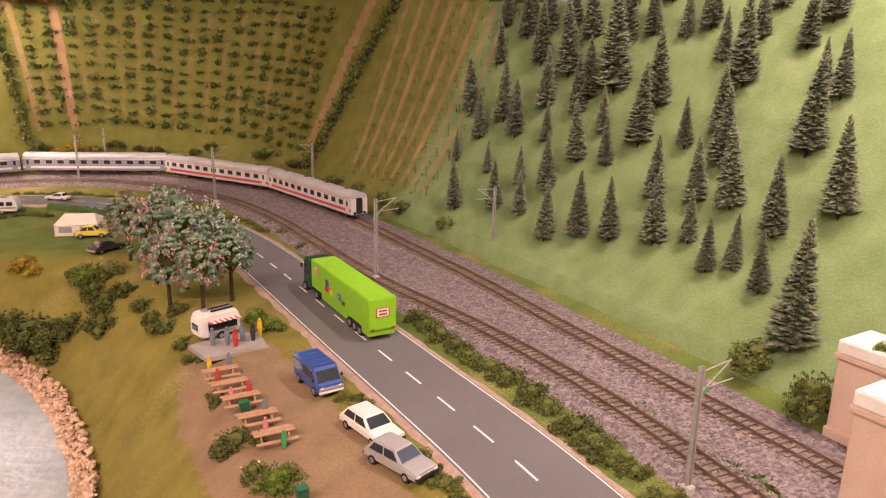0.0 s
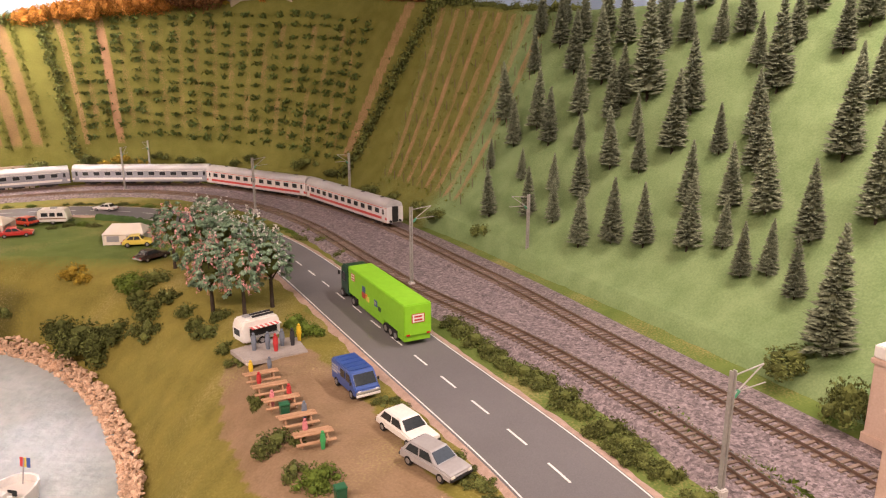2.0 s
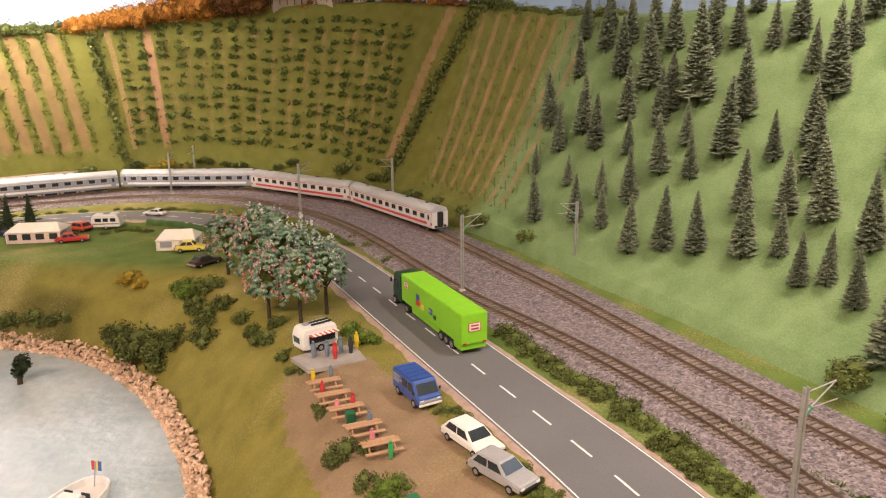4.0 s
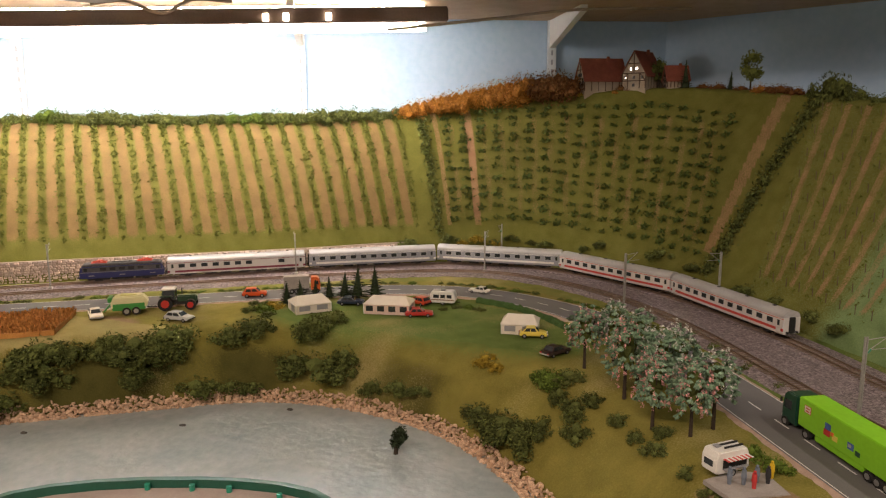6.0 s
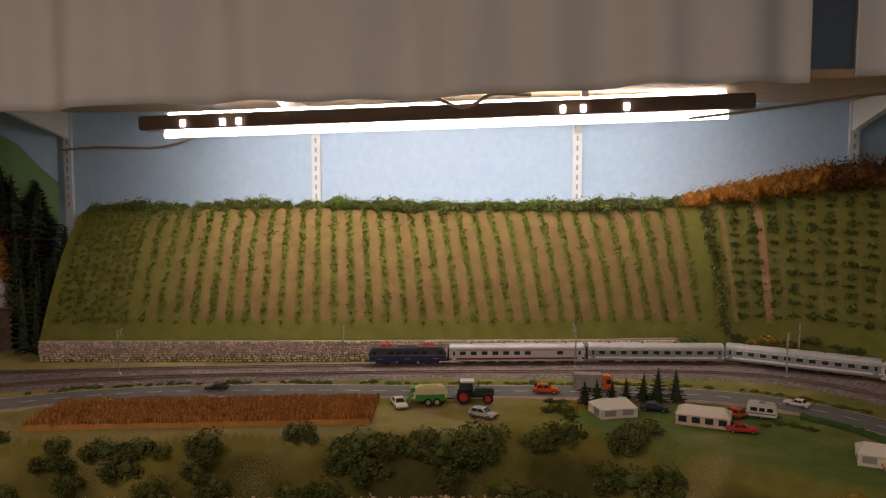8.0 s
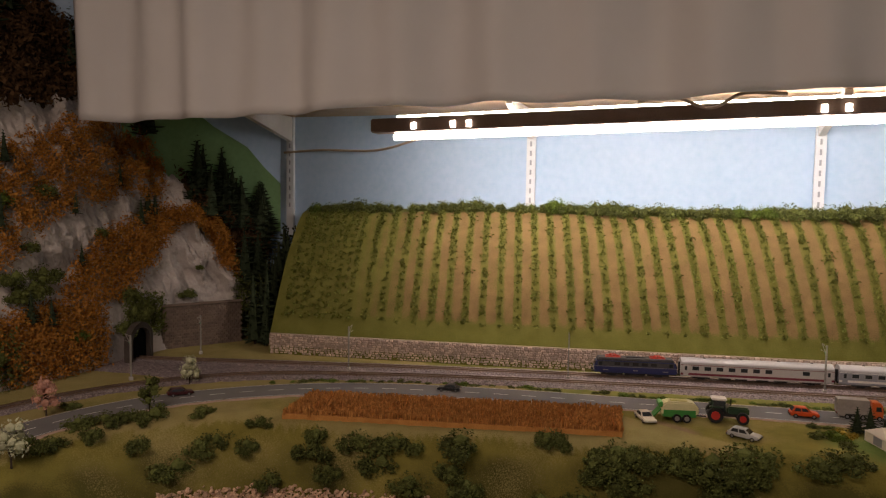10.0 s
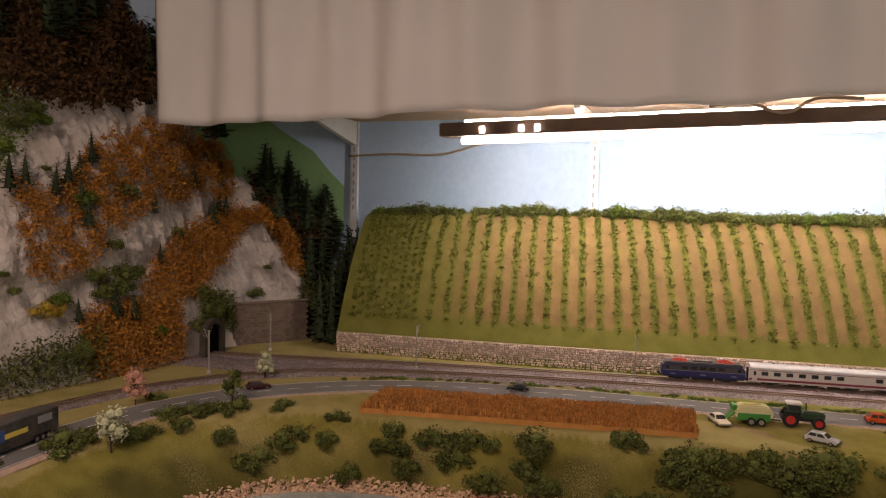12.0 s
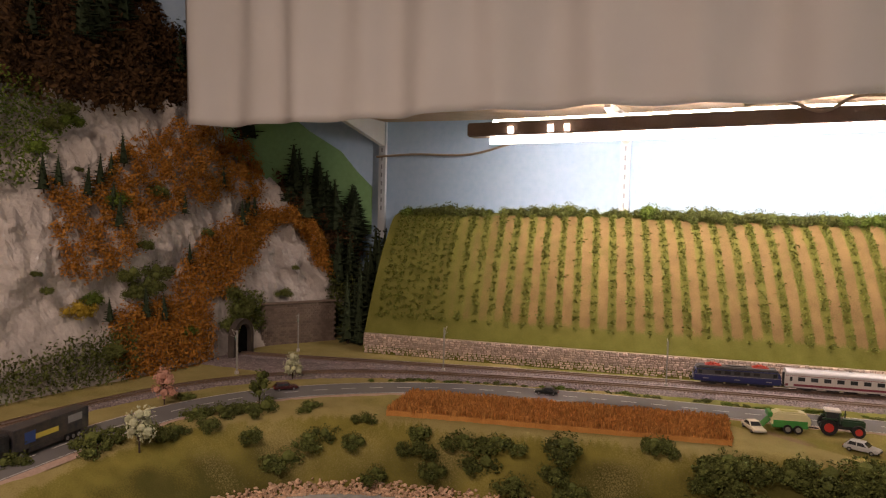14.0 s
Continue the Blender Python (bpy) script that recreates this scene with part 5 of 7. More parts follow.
put(car("car", paint("silver", (.50, .51, .52), .3), "silver compact car on the grass", .048, .021, .0165, "hatch"), -1.213, 1.042, .0006, 5, 1.14)
put(car("car", paint("cream", (.76, .70, .56)), "cream-white saloon beside the grain field", .050, .021, .0155, "saloon"), -1.385, 1.002, .0006, -38, 1.14)
put(car("car", paint("black", (.012, .016, .02)), "black saloon driving on the road", .050, .021, .0155, "saloon"), -1.775, .862, .0018, 217)
put(car("car", paint("wine_red", (.06, .012, .014)), "dark wine-red car on the road bend", .050, .021, .0165, "hatch"), -2.108, .415, .0018, 76)
t = lorry("lorry", "lorry with a grey box and orange cab on the road", surf("grey_box", (.30, .27, .24), (.40, .36, .32), .6, fine=300), ORANGE_P, .070)
put(t, -1.150, 1.305, .0018, 32, .80)

# dark spruces on the campsite
for x, y, h in ((-1.088, 1.225, .050), (-1.075, 1.258, .048), (-1.055, 1.282, .044), (-1.032, 1.302, .048), (-1.005, 1.320, .058), (-.980, 1.332, .070), (-.948, 1.355, .066)):
    fir(x, y, .0, h, DARK_FIRS, "small dark spruce behind the campsite tents", "spruces by the tents", 1.7)

# ---- tractor and baler ----
TRACTOR_GREEN = paint("tractor_green", (.03, .07, .04))
LIGHT_GREEN = paint("baler_green", (.05, .28, .06))
CREAM = paint("baler_cream", (.72, .68, .40))
t = thing("tractor", None, "dark green tractor with red wheels and a cab", "tractor")
bm = bmesh.new()
box(bm, (.020, 0, .0185), (.034, .0125, .013), .0022)
part("bonnet", bm, TRACTOR_GREEN, t)
bm = bmesh.new()
box(bm, (.002, 0, .0125), (.060, .011, .007), .001)
part("chassis", bm, BLACK, t)
bm = bmesh.new()
box(bm, (-.010, 0, .0265), (.022, .0205, .018), .0012, None, .88)
part("cab", bm, GLASS, t)
for x in (-.0205, .0005):
    for y in (-.0098, .0098):
        bm = bmesh.new()
        rod(bm, (x, y, .018), (x * .92 - .0008, y * .88, .0355), .0010, n=6)
        part("cab_post", bm, TRACTOR_GREEN, t)
bm = bmesh.new()
box(bm, (-.010, 0, .0372), (.024, .0215, .0034), .0012)
part("cab_roof", bm, WHITE_P, t)
for y in (-.0125, .0125):
    bm = bmesh.new()
    box(bm, (-.014, y, .0255), (.022, .0065, .0022), .0009)
    part("mudguard", bm, TRACTOR_GREEN, t)
    wheel(t, -.0155, y * 1.04, .0125, .0085, RED_P)
    wheel(t, .0265, y * .98, .0095, .0070, RED_P)
bm = bmesh.new()
rod(bm, (.010, .0075, .022), (.010, .0075, .036), .0009, n=6)
part("exhaust", bm, BLACK, t)
put(t, -1.283, 1.113, .0006, 32, 1.16)
t = thing("baler", None, "green and cream baler hitched behind the tractor", "farm machine")
bm = bmesh.new()
prism(bm, [(-.030, .011), (.026, .011), (.029, .022), (.020, .032), (-.022, .032), (-.030, .026)], -.0125, .0125)
bmesh.ops.bevel(bm, geom=[e for e in bm.edges], offset=.002, segments=2, affect="EDGES")
part("housing", bm, CREAM, t)
bm = bmesh.new()
box(bm, (-.002, 0, .0145), (.052, .0262, .013), .0012)
part("lower_panel", bm, LIGHT_GREEN, t)
bm = bmesh.new()
box(bm, (-.002, 0, .0325), (.026, .012, .0016), .0006)
part("top_frame", bm, paint("straw_yellow", (.62, .58, .22)), t)
bm = bmesh.new()
box(bm, (-.036, 0, .0135), (.017, .021, .0018), .0005, Matrix.Translation((-.036, 0, .0135)) @ Matrix.Rotation(radians(-48), 4, "Y") @ Matrix.Translation((.036, 0, -.0135)))
part("bale_chute", bm, LIGHT_GREEN, t)
bm = bmesh.new()
box(bm, (-.031, 0, .027), (.007, .023, .008), .001)
part("rear_frame", bm, LIGHT_GREEN, t)
for x in (-.006, .009):
    for y in (-.0125, .0125):
        wheel(t, x, y, .0068, .006, RIM)
bm = bmesh.new()
rod(bm, (.026, 0, .009), (.042, 0, .008), .0011, n=6)
part("drawbar", bm, BLACK, t)
put(t, -1.343, 1.052, .0006, 40, 1.18)

# ---- train ----
SILVER = surf("wagon_silver", (.40, .40, .41), (.50, .50, .51), .38, .15, big=30, fine=300, bump=.02, spec=.4)
WAGON_WHITE = surf("wagon_white", (.52, .50, .48), (.62, .60, .58), .4, big=30, fine=300, bump=.02)
WAGON_GREY = surf("wagon_grey", (.25, .26, .29), (.33, .34, .37), .4, big=30, fine=300, bump=.02)
ROOF_GREY = surf("wagon_roof", (.34, .33, .33), (.46, .45, .45), .5, big=20, fine=300, bump=.05)
STRIPE_RED = paint("stripe_red", (.52, .05, .04))
STRIPE_DARK = paint("stripe_dark_red", (.20, .03, .05))
LOCO_BLUE = paint("loco_blue", (.020, .028, .13))
LOCO_GREY = surf("loco_roof", (.055, .055, .060), (.09, .09, .095), .6, fine=300)
PANTO_RED = paint("pantograph_red", (.62, .06, .03), .5)


def bogie(parent, x, gauge=.0165, base=.029, r=.0052):
    bm = bmesh.new()
    for s in (-1, 1):
        box(bm, (x, s * .0118, .0068), (base * 1.35, .0022, .0042), .0006)
        box(bm, (x, s * .0124, .0045), (base * .5, .002, .003), .0005)
    box(bm, (x, 0, .0072), (.010, .022, .003), .0005)
    b = part("bogie", bm, BLACK, parent)
    for dx in (-base / 2, base / 2):
        for s in (-1, 1):
            bm = bmesh.new()
            rod(bm, (x + dx, s * gauge / 2 - .0012, r), (x + dx, s * gauge / 2 + .0012, r), r, n=14)
            part("wheel", bm, RAIL, b)


def wagon(label, side, stripe, stripe_z, plain=0, second=None):
    """A coach along x: body, roof, doors, windows, stripes, bogies. Rail top is z = 0."""
    t = thing("coach", None, label, "railway coach", "train coaches")
    L, W, z0, z1, top = .326, .0345, .0088, .0375, .0495
    bm = bmesh.new()
    prism(bm, [(-W / 2 + .001, z0), (W / 2 - .001, z0), (W / 2, z0 + .003), (W / 2, z1), (-W / 2, z1), (-W / 2, z0 + .003)], -L / 2, L / 2)
    for q in bm.verts:
        q.co = Vector((q.co.y, q.co.x, q.co.z))
    bmesh.ops.recalc_face_normals(bm, faces=bm.faces)
    part("body", bm, side, t)
    bm = bmesh.new()
    arc = [(W / 2 * math.cos(a) * 1.005, z1 - .0004 + (top - z1) * math.sin(a) ** .8) for a in np.linspace(0, math.pi, 15)]
    prism(bm, arc, -L / 2 + .001, L / 2 - .001)
    for q in bm.verts:
        q.co = Vector((q.co.y, q.co.x, q.co.z))
    bmesh.ops.recalc_face_normals(bm, faces=bm.faces)
    roof = part("roof", bm, ROOF_GREY if stripe is STRIPE_RED else SILVER, t)
    for x in (-.12, -.05, .03, .11):
        bm = bmesh.new()
        box(bm, (x, 0, top), (.006, .006, .0016), .0005)
        part("roof_vent", bm, BLACK, roof)
    n = 11
    for s in (-1, 1):
        y = s * (W / 2 + .0001)
        for i in range(n):
            if i < plain:
                if i != 1:
                    continue
            x = -L * .40 + L * .80 * i / (n - 1)
            c = [(x - .0078, y, .0235), (x + .0078, y, .0235), (x + .0078, y, .0335), (x - .0078, y, .0335)]
            fr = quad_panel("window_frame", c if s < 0 else c[::-1], SILVER, t, lift=.0003)
            c = [(x - .0070, y, .0243), (x + .0070, y, .0243), (x + .0070, y, .0327), (x - .0070, y, .0327)]
            quad_panel("pane", c if s < 0 else c[::-1], GLASS, fr, lift=.0005)
        for x in (-L * .465, L * .465):
            c = [(x - .0055, y, .0115), (x + .0055, y, .0115), (x + .0055, y, .0355), (x - .0055, y, .0355)]
            d = quad_panel("door", c if s < 0 else c[::-1], side, t, lift=.0006)
            c = [(x - .0026, y, .0235), (x + .0026, y, .0235), (x + .0026, y, .0330), (x - .0026, y, .0330)]
            quad_panel("door_window", c if s < 0 else c[::-1], GLASS, d, lift=.0008)
        for z, h, m in ((stripe_z, .0048, stripe), (.0355, .0012, second or stripe)):
            c = [(-L / 2, y, z - h / 2), (L / 2, y, z - h / 2), (L / 2, y, z + h / 2), (-L / 2, y, z + h / 2)]
            quad_panel("stripe", c if s < 0 else c[::-1], m, t, lift=.00022)
    bm = bmesh.new()
    for x in (-.055, -.015, .03, .065):
        box(bm, (x, 0, .0066), (.026, .022, .0055), .0008)
    part("underframe", bm, BLACK, t)
    for x in (-L / 2, L / 2):
        bm = bmesh.new()
        box(bm, (x, 0, .0245), (.006, .012, .028), .001)
        part("gangway", bm, BLACK, t)
        for s in (-1, 1):
            bm = bmesh.new()
            rod(bm, (x, s * .010, .0120), (x * 1.022, s * .010, .0120), .0021, n=8)
            part("buffer", bm, BLACK, t)
    for x in (-L * .36, L * .36):
        bogie(t, x)
    return t


def loco():
    t = thing("locomotive", None, "dark blue electric locomotive with red pantographs", "locomotive")
    L, W, z0, z1, top = .185, .0345, .0095, .0375, .0435
    bm = bmesh.new()
    prism(bm, [(-.5 * L, z0), (.5 * L, z0), (.5 * L, .0235), (.475 * L, z1), (-.475 * L, z1), (-.5 * L, .0235)], -W / 2, W / 2)
    bmesh.ops.bevel(bm, geom=[e for e in bm.edges], offset=.002, segments=2, affect="EDGES")
    body = part("body", bm, LOCO_BLUE, t)
    bm = bmesh.new()
    prism(bm, [(-.478 * L, z1 - .001), (.478 * L, z1 - .001), (.45 * L, top), (-.45 * L, top)], -W * .47, W * .47)
    bmesh.ops.bevel(bm, geom=[e for e in bm.edges], offset=.0018, segments=2, affect="EDGES")
    roof = part("roof", bm, LOCO_GREY, t)
    for s in (-1, 1):
        y = s * (W / 2 + .0001)
        c = [(-.46 * L, y, .0255), (.46 * L, y, .0255), (.46 * L, y, .0360), (-.46 * L, y, .0360)]
        up = quad_panel("upper_panel", c if s < 0 else c[::-1], LOCO_GREY, t, lift=.0002)
        c = [(-.49 * L, y, .0238), (.49 * L, y, .0238), (.49 * L, y, .0247), (-.49 * L, y, .0247)]
        quad_panel("trim_line", c if s < 0 else c[::-1], CHROME, t)
        for i in range(5):
            x = -.22 * L + i * .11 * L
            c = [(x - .0065, y, .0275), (x + .0065, y, .0275), (x + .0065, y, .0345), (x - .0065, y, .0345)]
            quad_panel("vent_grille", c if s < 0 else c[::-1], BLACK, up, lift=.0004)
        for x in (-.425 * L, .425 * L):
            c = [(x - .0038, y, .0265), (x + .0038, y, .0265), (x + .0038, y, .0345), (x - .0038, y, .0345)]
            quad_panel("cab_window", c if s < 0 else c[::-1], GLASS, up, lift=.0004)
        for x in (-.36 * L, .36 * L, 0):
            c = [(x - .006, y, .0155), (x + .006, y, .0155), (x + .006, y, .0172), (x - .006, y, .0172)]
            quad_panel("number_bar", c if s < 0 else c[::-1], GREY_P, body, lift=.0002)
        for e in (-1, 1):
            c = [(e * .497 * L, s * W * .08, .0262), (e * .497 * L, s * W * .40, .0262), (e * .481 * L, s * W * .40, .0345), (e * .481 * L, s * W * .08, .0345)]
            quad_panel("windscreen", c if e * s > 0 else c[::-1], GLASS, t, lift=.0008)
            bm = bmesh.new()
            rod(bm, (e * .497 * L, s * W * .34, .0165), (e * .507 * L, s * W * .34, .0165), .0016, n=10)
            part("headlight", bm, LENS, t)
            bm = bmesh.new()
            rod(bm, (e * .5 * L, s * .010, .0118), (e * .5 * L + e * .006, s * .010, .0118), .0022, n=10)
            part("buffer", bm, BLACK, t)
    for x in (-.27 * L, .27 * L):
        pn = thing("pantograph", None)
        pn.parent = t
        bm = bmesh.new()
        for s in (-1, 1):
            rod(bm, (x - .017, s * .008, top + .0015), (x + .017, s * .008, top + .0015), .0010, n=6)
            rod(bm, (x - .015, s * .008, top + .002), (x + .006, s * .006, top + .0055), .0008, n=6)
            rod(bm, (x + .015, s * .008, top + .002), (x - .006, s * .006, top + .0055), .0008, n=6)
        for dx in (-.016, 0, .016):
            rod(bm, (x + dx, -.009, top + .0015), (x + dx, .009, top + .0015), .0010, n=6)
        part("base_frame", bm, PANTO_RED, pn)
        bm = bmesh.new()
        for dx in (-.003, .003):
            rod(bm, (x + dx, -.0125, top + .0060), (x + dx, .0125, top + .0060), .0008, n=6)
        part("contact_strip", bm, PANTO_RED, pn)
    bm = bmesh.new()
    box(bm, (0, 0, top + .001), (.045, .010, .0025), .0006)
    part("roof_box", bm, LOCO_GREY, roof)
    for k in range(4):
        bm = bmesh.new()
        rod(bm, (-.05 + k * .033, .006, top), (-.05 + k * .033, .006, top + .004), .001, n=6)
        part("insulator", bm, LOCO_GREY, roof)
    for x in (-.28 * L, .28 * L):
        bogie(t, x, base=.036, r=.0068)
    bm = bmesh.new()
    box(bm, (0, 0, .0075), (.046, .024, .006), .0008)
    part("underframe", bm, BLACK, t)
    return t


def on_track(a, rail=.0099):
    """The place a metres along the far track, from the fir slope's end."""
    p, d, n = FAR_TRACK
    arc = np.concatenate([[0], np.cumsum(np.linalg.norm(np.diff(p, axis=0), axis=1))])
    return np.array([np.interp(a, arc, p[:, 0]), np.interp(a, arc, p[:, 1])])


def couple(ob, mid, half):
    a, b = on_track(mid - half), on_track(mid + half)
    c, d = (a + b) / 2, b - a
    ob.matrix_world = pose(c[0], c[1], .0099, 0, 0, math.degrees(math.atan2(d[1], d[0])))


arcs = np.concatenate([[0], np.cumsum(np.linalg.norm(np.diff(FAR_TRACK[0], axis=0), axis=1))])
HEAD = float(arcs[np.argmin(np.hypot(*(FAR_TRACK[0] - np.array([-1.491, 1.325])).T))])
couple(loco(), HEAD + .008 + .0925, .05)
first = wagon("white-grey luggage coach with few windows behind the locomotive", WAGON_WHITE, STRIPE_DARK, .0150, 4)
couple(first, HEAD - .163, .117)
second = wagon("silver-grey passenger coach on the curve", WAGON_GREY, WHITE_P, .0165, 0)
couple(second, HEAD - .163 - .337, .117)
third = copy_thing(second, Matrix.Identity(4))
couple(third, HEAD - .163 - .337 * 2, .117)
fourth = wagon("white passenger coach with a red stripe", WAGON_WHITE, STRIPE_RED, .0165, 0)
couple(fourth, HEAD - .163 - .337 * 3, .117)
fifth = copy_thing(fourth, Matrix.Identity(4))
couple(fifth, HEAD - .163 - .337 * 4, .117)

# ---- overhead line masts ----
MAST = surf("mast_steel", (.28, .27, .25), (.42, .41, .38), .6, .3, fine=400)
FOOTING = surf("mast_footing", (.42, .40, .37), (.55, .52, .48), .9, fine=500)


def mast(x, y, z, h, aim):
    """A lattice mast with a cantilever arm that points along aim (degrees)."""
    t = thing("catenary_mast", None, "slim grey lattice mast with a cantilever arm by the track", "mast", "overhead line masts")
    bm = bmesh.new()
    box(bm, (0, 0, .003), (.008, .008, .008), .0008)
    part("footing", bm, FOOTING, t)
    for s in (-1, 1):
        bm = bmesh.new()
        box(bm, (s * .0016, 0, h / 2), (.0010, .0030, h), .0)
        part("upright", bm, MAST, t)
    bm = bmesh.new()
    k = 14
    for i in range(k):
        z0, z1 = .008 + (h - .010) * i / k, .008 + (h - .010) * (i + 1) / k
        rod(bm, (-.0016, 0, z0 if i % 2 else z1), (.0016, 0, z1 if i % 2 else z0), .0004, n=5)
    part("lattice", bm, MAST, t)
    bm = bmesh.new()
    rod(bm, (.001, 0, h - .004), (.030, 0, h - .001), .0006, n=5)
    rod(bm, (.001, 0, h - .020), (.030, 0, h - .001), .0006, n=5)
    rod(bm, (.006, 0, h - .017), (.034, 0, h - .016), .0005, n=5)
    part("cantilever", bm, MAST, t)
    bm = bmesh.new()
    rod(bm, (.003, 0, h - .021), (.0075, 0, h - .0165), .0015, n=8)
    part("insulator", bm, paint("insulator_green", (.04, .22, .12)), t)
    return put(t, x, y, z, aim)


for x, y, h, aim in ((.196, .483, .098, 30), (-.066, .968, .112, 30), (.100, 1.090, .108, 210), (-.425, 1.450, .112, 45), (-.245, 1.535, .112, 225), (-.800, 1.672, .105, 90), (-.800, 1.815, .105, 270),
        (-1.228, 1.475, .105, 128), (-1.668, 1.140, .105, 128), (-2.060, .805, .105, 128), (-2.295, .385, .10, 180), (-2.45, .62, .10, -40)):
    mast(x, y, .002, h, aim)

# ---- banks, trees and the rest of the greenery ----
# shrubs on the banks: beside the lot, below the campsite, below the grain field
for x, y, r, kind in ((-0.502, 0.932, 0.029, "green"), (-0.544, 0.968, 0.021, "green"), (-0.467, 0.932, 0.017, "green"), (-0.451, 0.975, 0.017, "green"), (-0.415, 0.928, 0.014, "green"), (-0.486, 1.019, 0.015, "light"), (-0.327, 0.854, 0.012, "green"), (-0.299, 0.825, 0.012, "green"), (-0.264, 0.772, 0.01, "green"), (-0.234, 0.731, 0.009, "green"), (-0.186, 0.639, 0.009, "green"), (-0.142, 0.548, 0.013, "green"), (-0.097, 0.491, 0.013, "light"), (-0.117, 0.502, 0.009, "green"), (-0.171, 0.792, 0.013, "light"), (-0.194, 0.819, 0.012, "light"), (-0.575, 1.053, 0.011, "yellow"), (-0.295, 0.856, 0.01, "green"), (-0.354, 0.896, 0.013, "green"), (-0.397, 0.946, 0.014, "green"), (-0.221, 0.729, 0.006, "green"), (-0.692, 1.032, 0.013, "green")):
    ground_bush(x, y, r * 1.45, kind, 1.0)
for x, y, r, kind in ((-1.43, 0.787, 0.019, "green"), (-1.318, 0.824, 0.03, "green"), (-1.34, 0.828, 0.026, "green"), (-1.314, 0.856, 0.022, "green"), (-1.189, 0.916, 0.025, "green"), (-1.176, 0.948, 0.029, "green"), (-1.212, 0.914, 0.022, "green"), (-1.083, 1.028, 0.025, "green"), (-1.052, 1.059, 0.022, "green"), (-0.938, 1.094, 0.029, "green"), (-0.923, 1.132, 0.022, "green"), (-0.916, 1.051, 0.032, "green"), (-0.962, 1.05, 0.021, "green"), (-0.862, 1.059, 0.024, "green"), (-0.867, 1.07, 0.021, "green"), (-1.108, 0.956, 0.022, "green"), (-1.057, 0.988, 0.018, "green"), (-1.022, 1.008, 0.014, "green"), (-0.8, 1.045, 0.017, "green"), (-0.745, 1.04, 0.017, "green"), (-0.712, 1.035, 0.01, "green"), (-1.362, 0.771, 0.026, "green"), (-1.417, 0.731, 0.019, "green"), (-0.596, 1.065, 0.013, "yellow"), (-0.53, 0.957, 0.027, "green"), (-0.583, 0.992, 0.018, "green"), (-0.484, 0.935, 0.017, "green"), (-0.467, 1.005, 0.018, "light"), (-0.443, 1.009, 0.015, "green"), (-0.421, 0.941, 0.017, "green"), (-0.411, 0.905, 0.017, "green")):
    ground_bush(x, y, r * 1.72, kind, .85)
for x, y, r, kind in ((-1.893, 0.315, 0.026, "green"), (-1.9, 0.359, 0.022, "green"), (-1.89, 0.388, 0.022, "green"), (-1.864, 0.459, 0.015, "green"), (-1.847, 0.424, 0.018, "green"), (-1.792, 0.439, 0.02, "green"), (-1.753, 0.504, 0.025, "green"), (-1.718, 0.511, 0.021, "green"), (-1.764, 0.518, 0.018, "green"), (-1.694, 0.562, 0.025, "green"), (-1.646, 0.575, 0.026, "green"), (-1.647, 0.601, 0.021, "green"), (-1.613, 0.625, 0.014, "green"), (-1.553, 0.676, 0.028, "green"), (-1.546, 0.649, 0.024, "green"), (-1.52, 0.657, 0.021, "green"), (-1.596, 0.597, 0.024, "green"), (-1.443, 0.783, 0.018, "green"), (-1.338, 0.839, 0.028, "green"), (-1.349, 0.808, 0.021, "green"), (-1.294, 0.867, 0.025, "green"), (-1.259, 0.891, 0.021, "green"), (-1.213, 0.927, 0.029, "green"), (-1.177, 0.962, 0.033, "green"), (-1.252, 0.913, 0.021, "green"), (-1.98, 0.202, 0.017, "green"), (-1.946, 0.268, 0.017, "green"), (-1.973, 0.096, 0.02, "green"), (-1.974, 0.139, 0.015, "green"), (-1.964, 0.004, 0.025, "green"), (-1.967, -0.107, 0.028, "green"), (-1.992, 0.316, 0.023, "green"), (-2.016, 0.275, 0.019, "green"), (-2.02, 0.238, 0.019, "green"), (-2.025, 0.192, 0.019, "green"), (-1.963, 0.395, 0.014, "green"), (-2.011, 0.046, 0.011, "green"), (-1.999, 0.08, 0.015, "green"), (-2.158, 0.222, 0.012, "green")):
    ground_bush(x, y, r * 1.72, kind, .85)
for x, y, r in ((-.013, .822, .020), (-.005, .795, .022), (.012, .765, .022), (.027, .737, .020), (.04, .71, .018), (.060, .681, .021), (.073, .66, .022), (.093, .628, .022), (.105, .605, .020), (.124, .568, .022), (.133, .545, .020), (.142, .521, .020), (.155, .50, .018), (.170, .47, .02), (-.10, .965, .014), (-.16, 1.06, .015), (-.20, 1.13, .016), (-.25, 1.215, .018), (-.29, 1.28, .016)):
    ground_bush(x + .010, y + .006, r * .92, "green", .9, "between road and tracks", name="roadside_shrub")
for x, y, r in ((-.062, .628, .013), (-.050, .608, .014), (-.030, .580, .012), (-.018, .560, .013), (.004, .528, .013), (.014, .510, .012), (.024, .492, .014), (.034, .47, .013), (-.172, .795, .013)):
    ground_bush(x, y, r, "green", .7, "at the edge of the parking lot", name="roadside_shrub")
for x, y, r, kind in ((-1.10, 1.16, .026, "light"), (-1.125, 1.15, .022, "green"), (-1.10, 1.19, .022, "yellow"), (-1.155, 1.205, .014, "green"), (-1.13, 1.215, .013, "green"), (-1.075, 1.135, .018, "green"), (-.745, 1.325, .013, "green"), (-.72, 1.33, .013, "light"), (-.695, 1.325, .014, "green"), (-.765, 1.30, .012, "green")):
    ground_bush(x, y, r, kind, .8, "on the campsite")
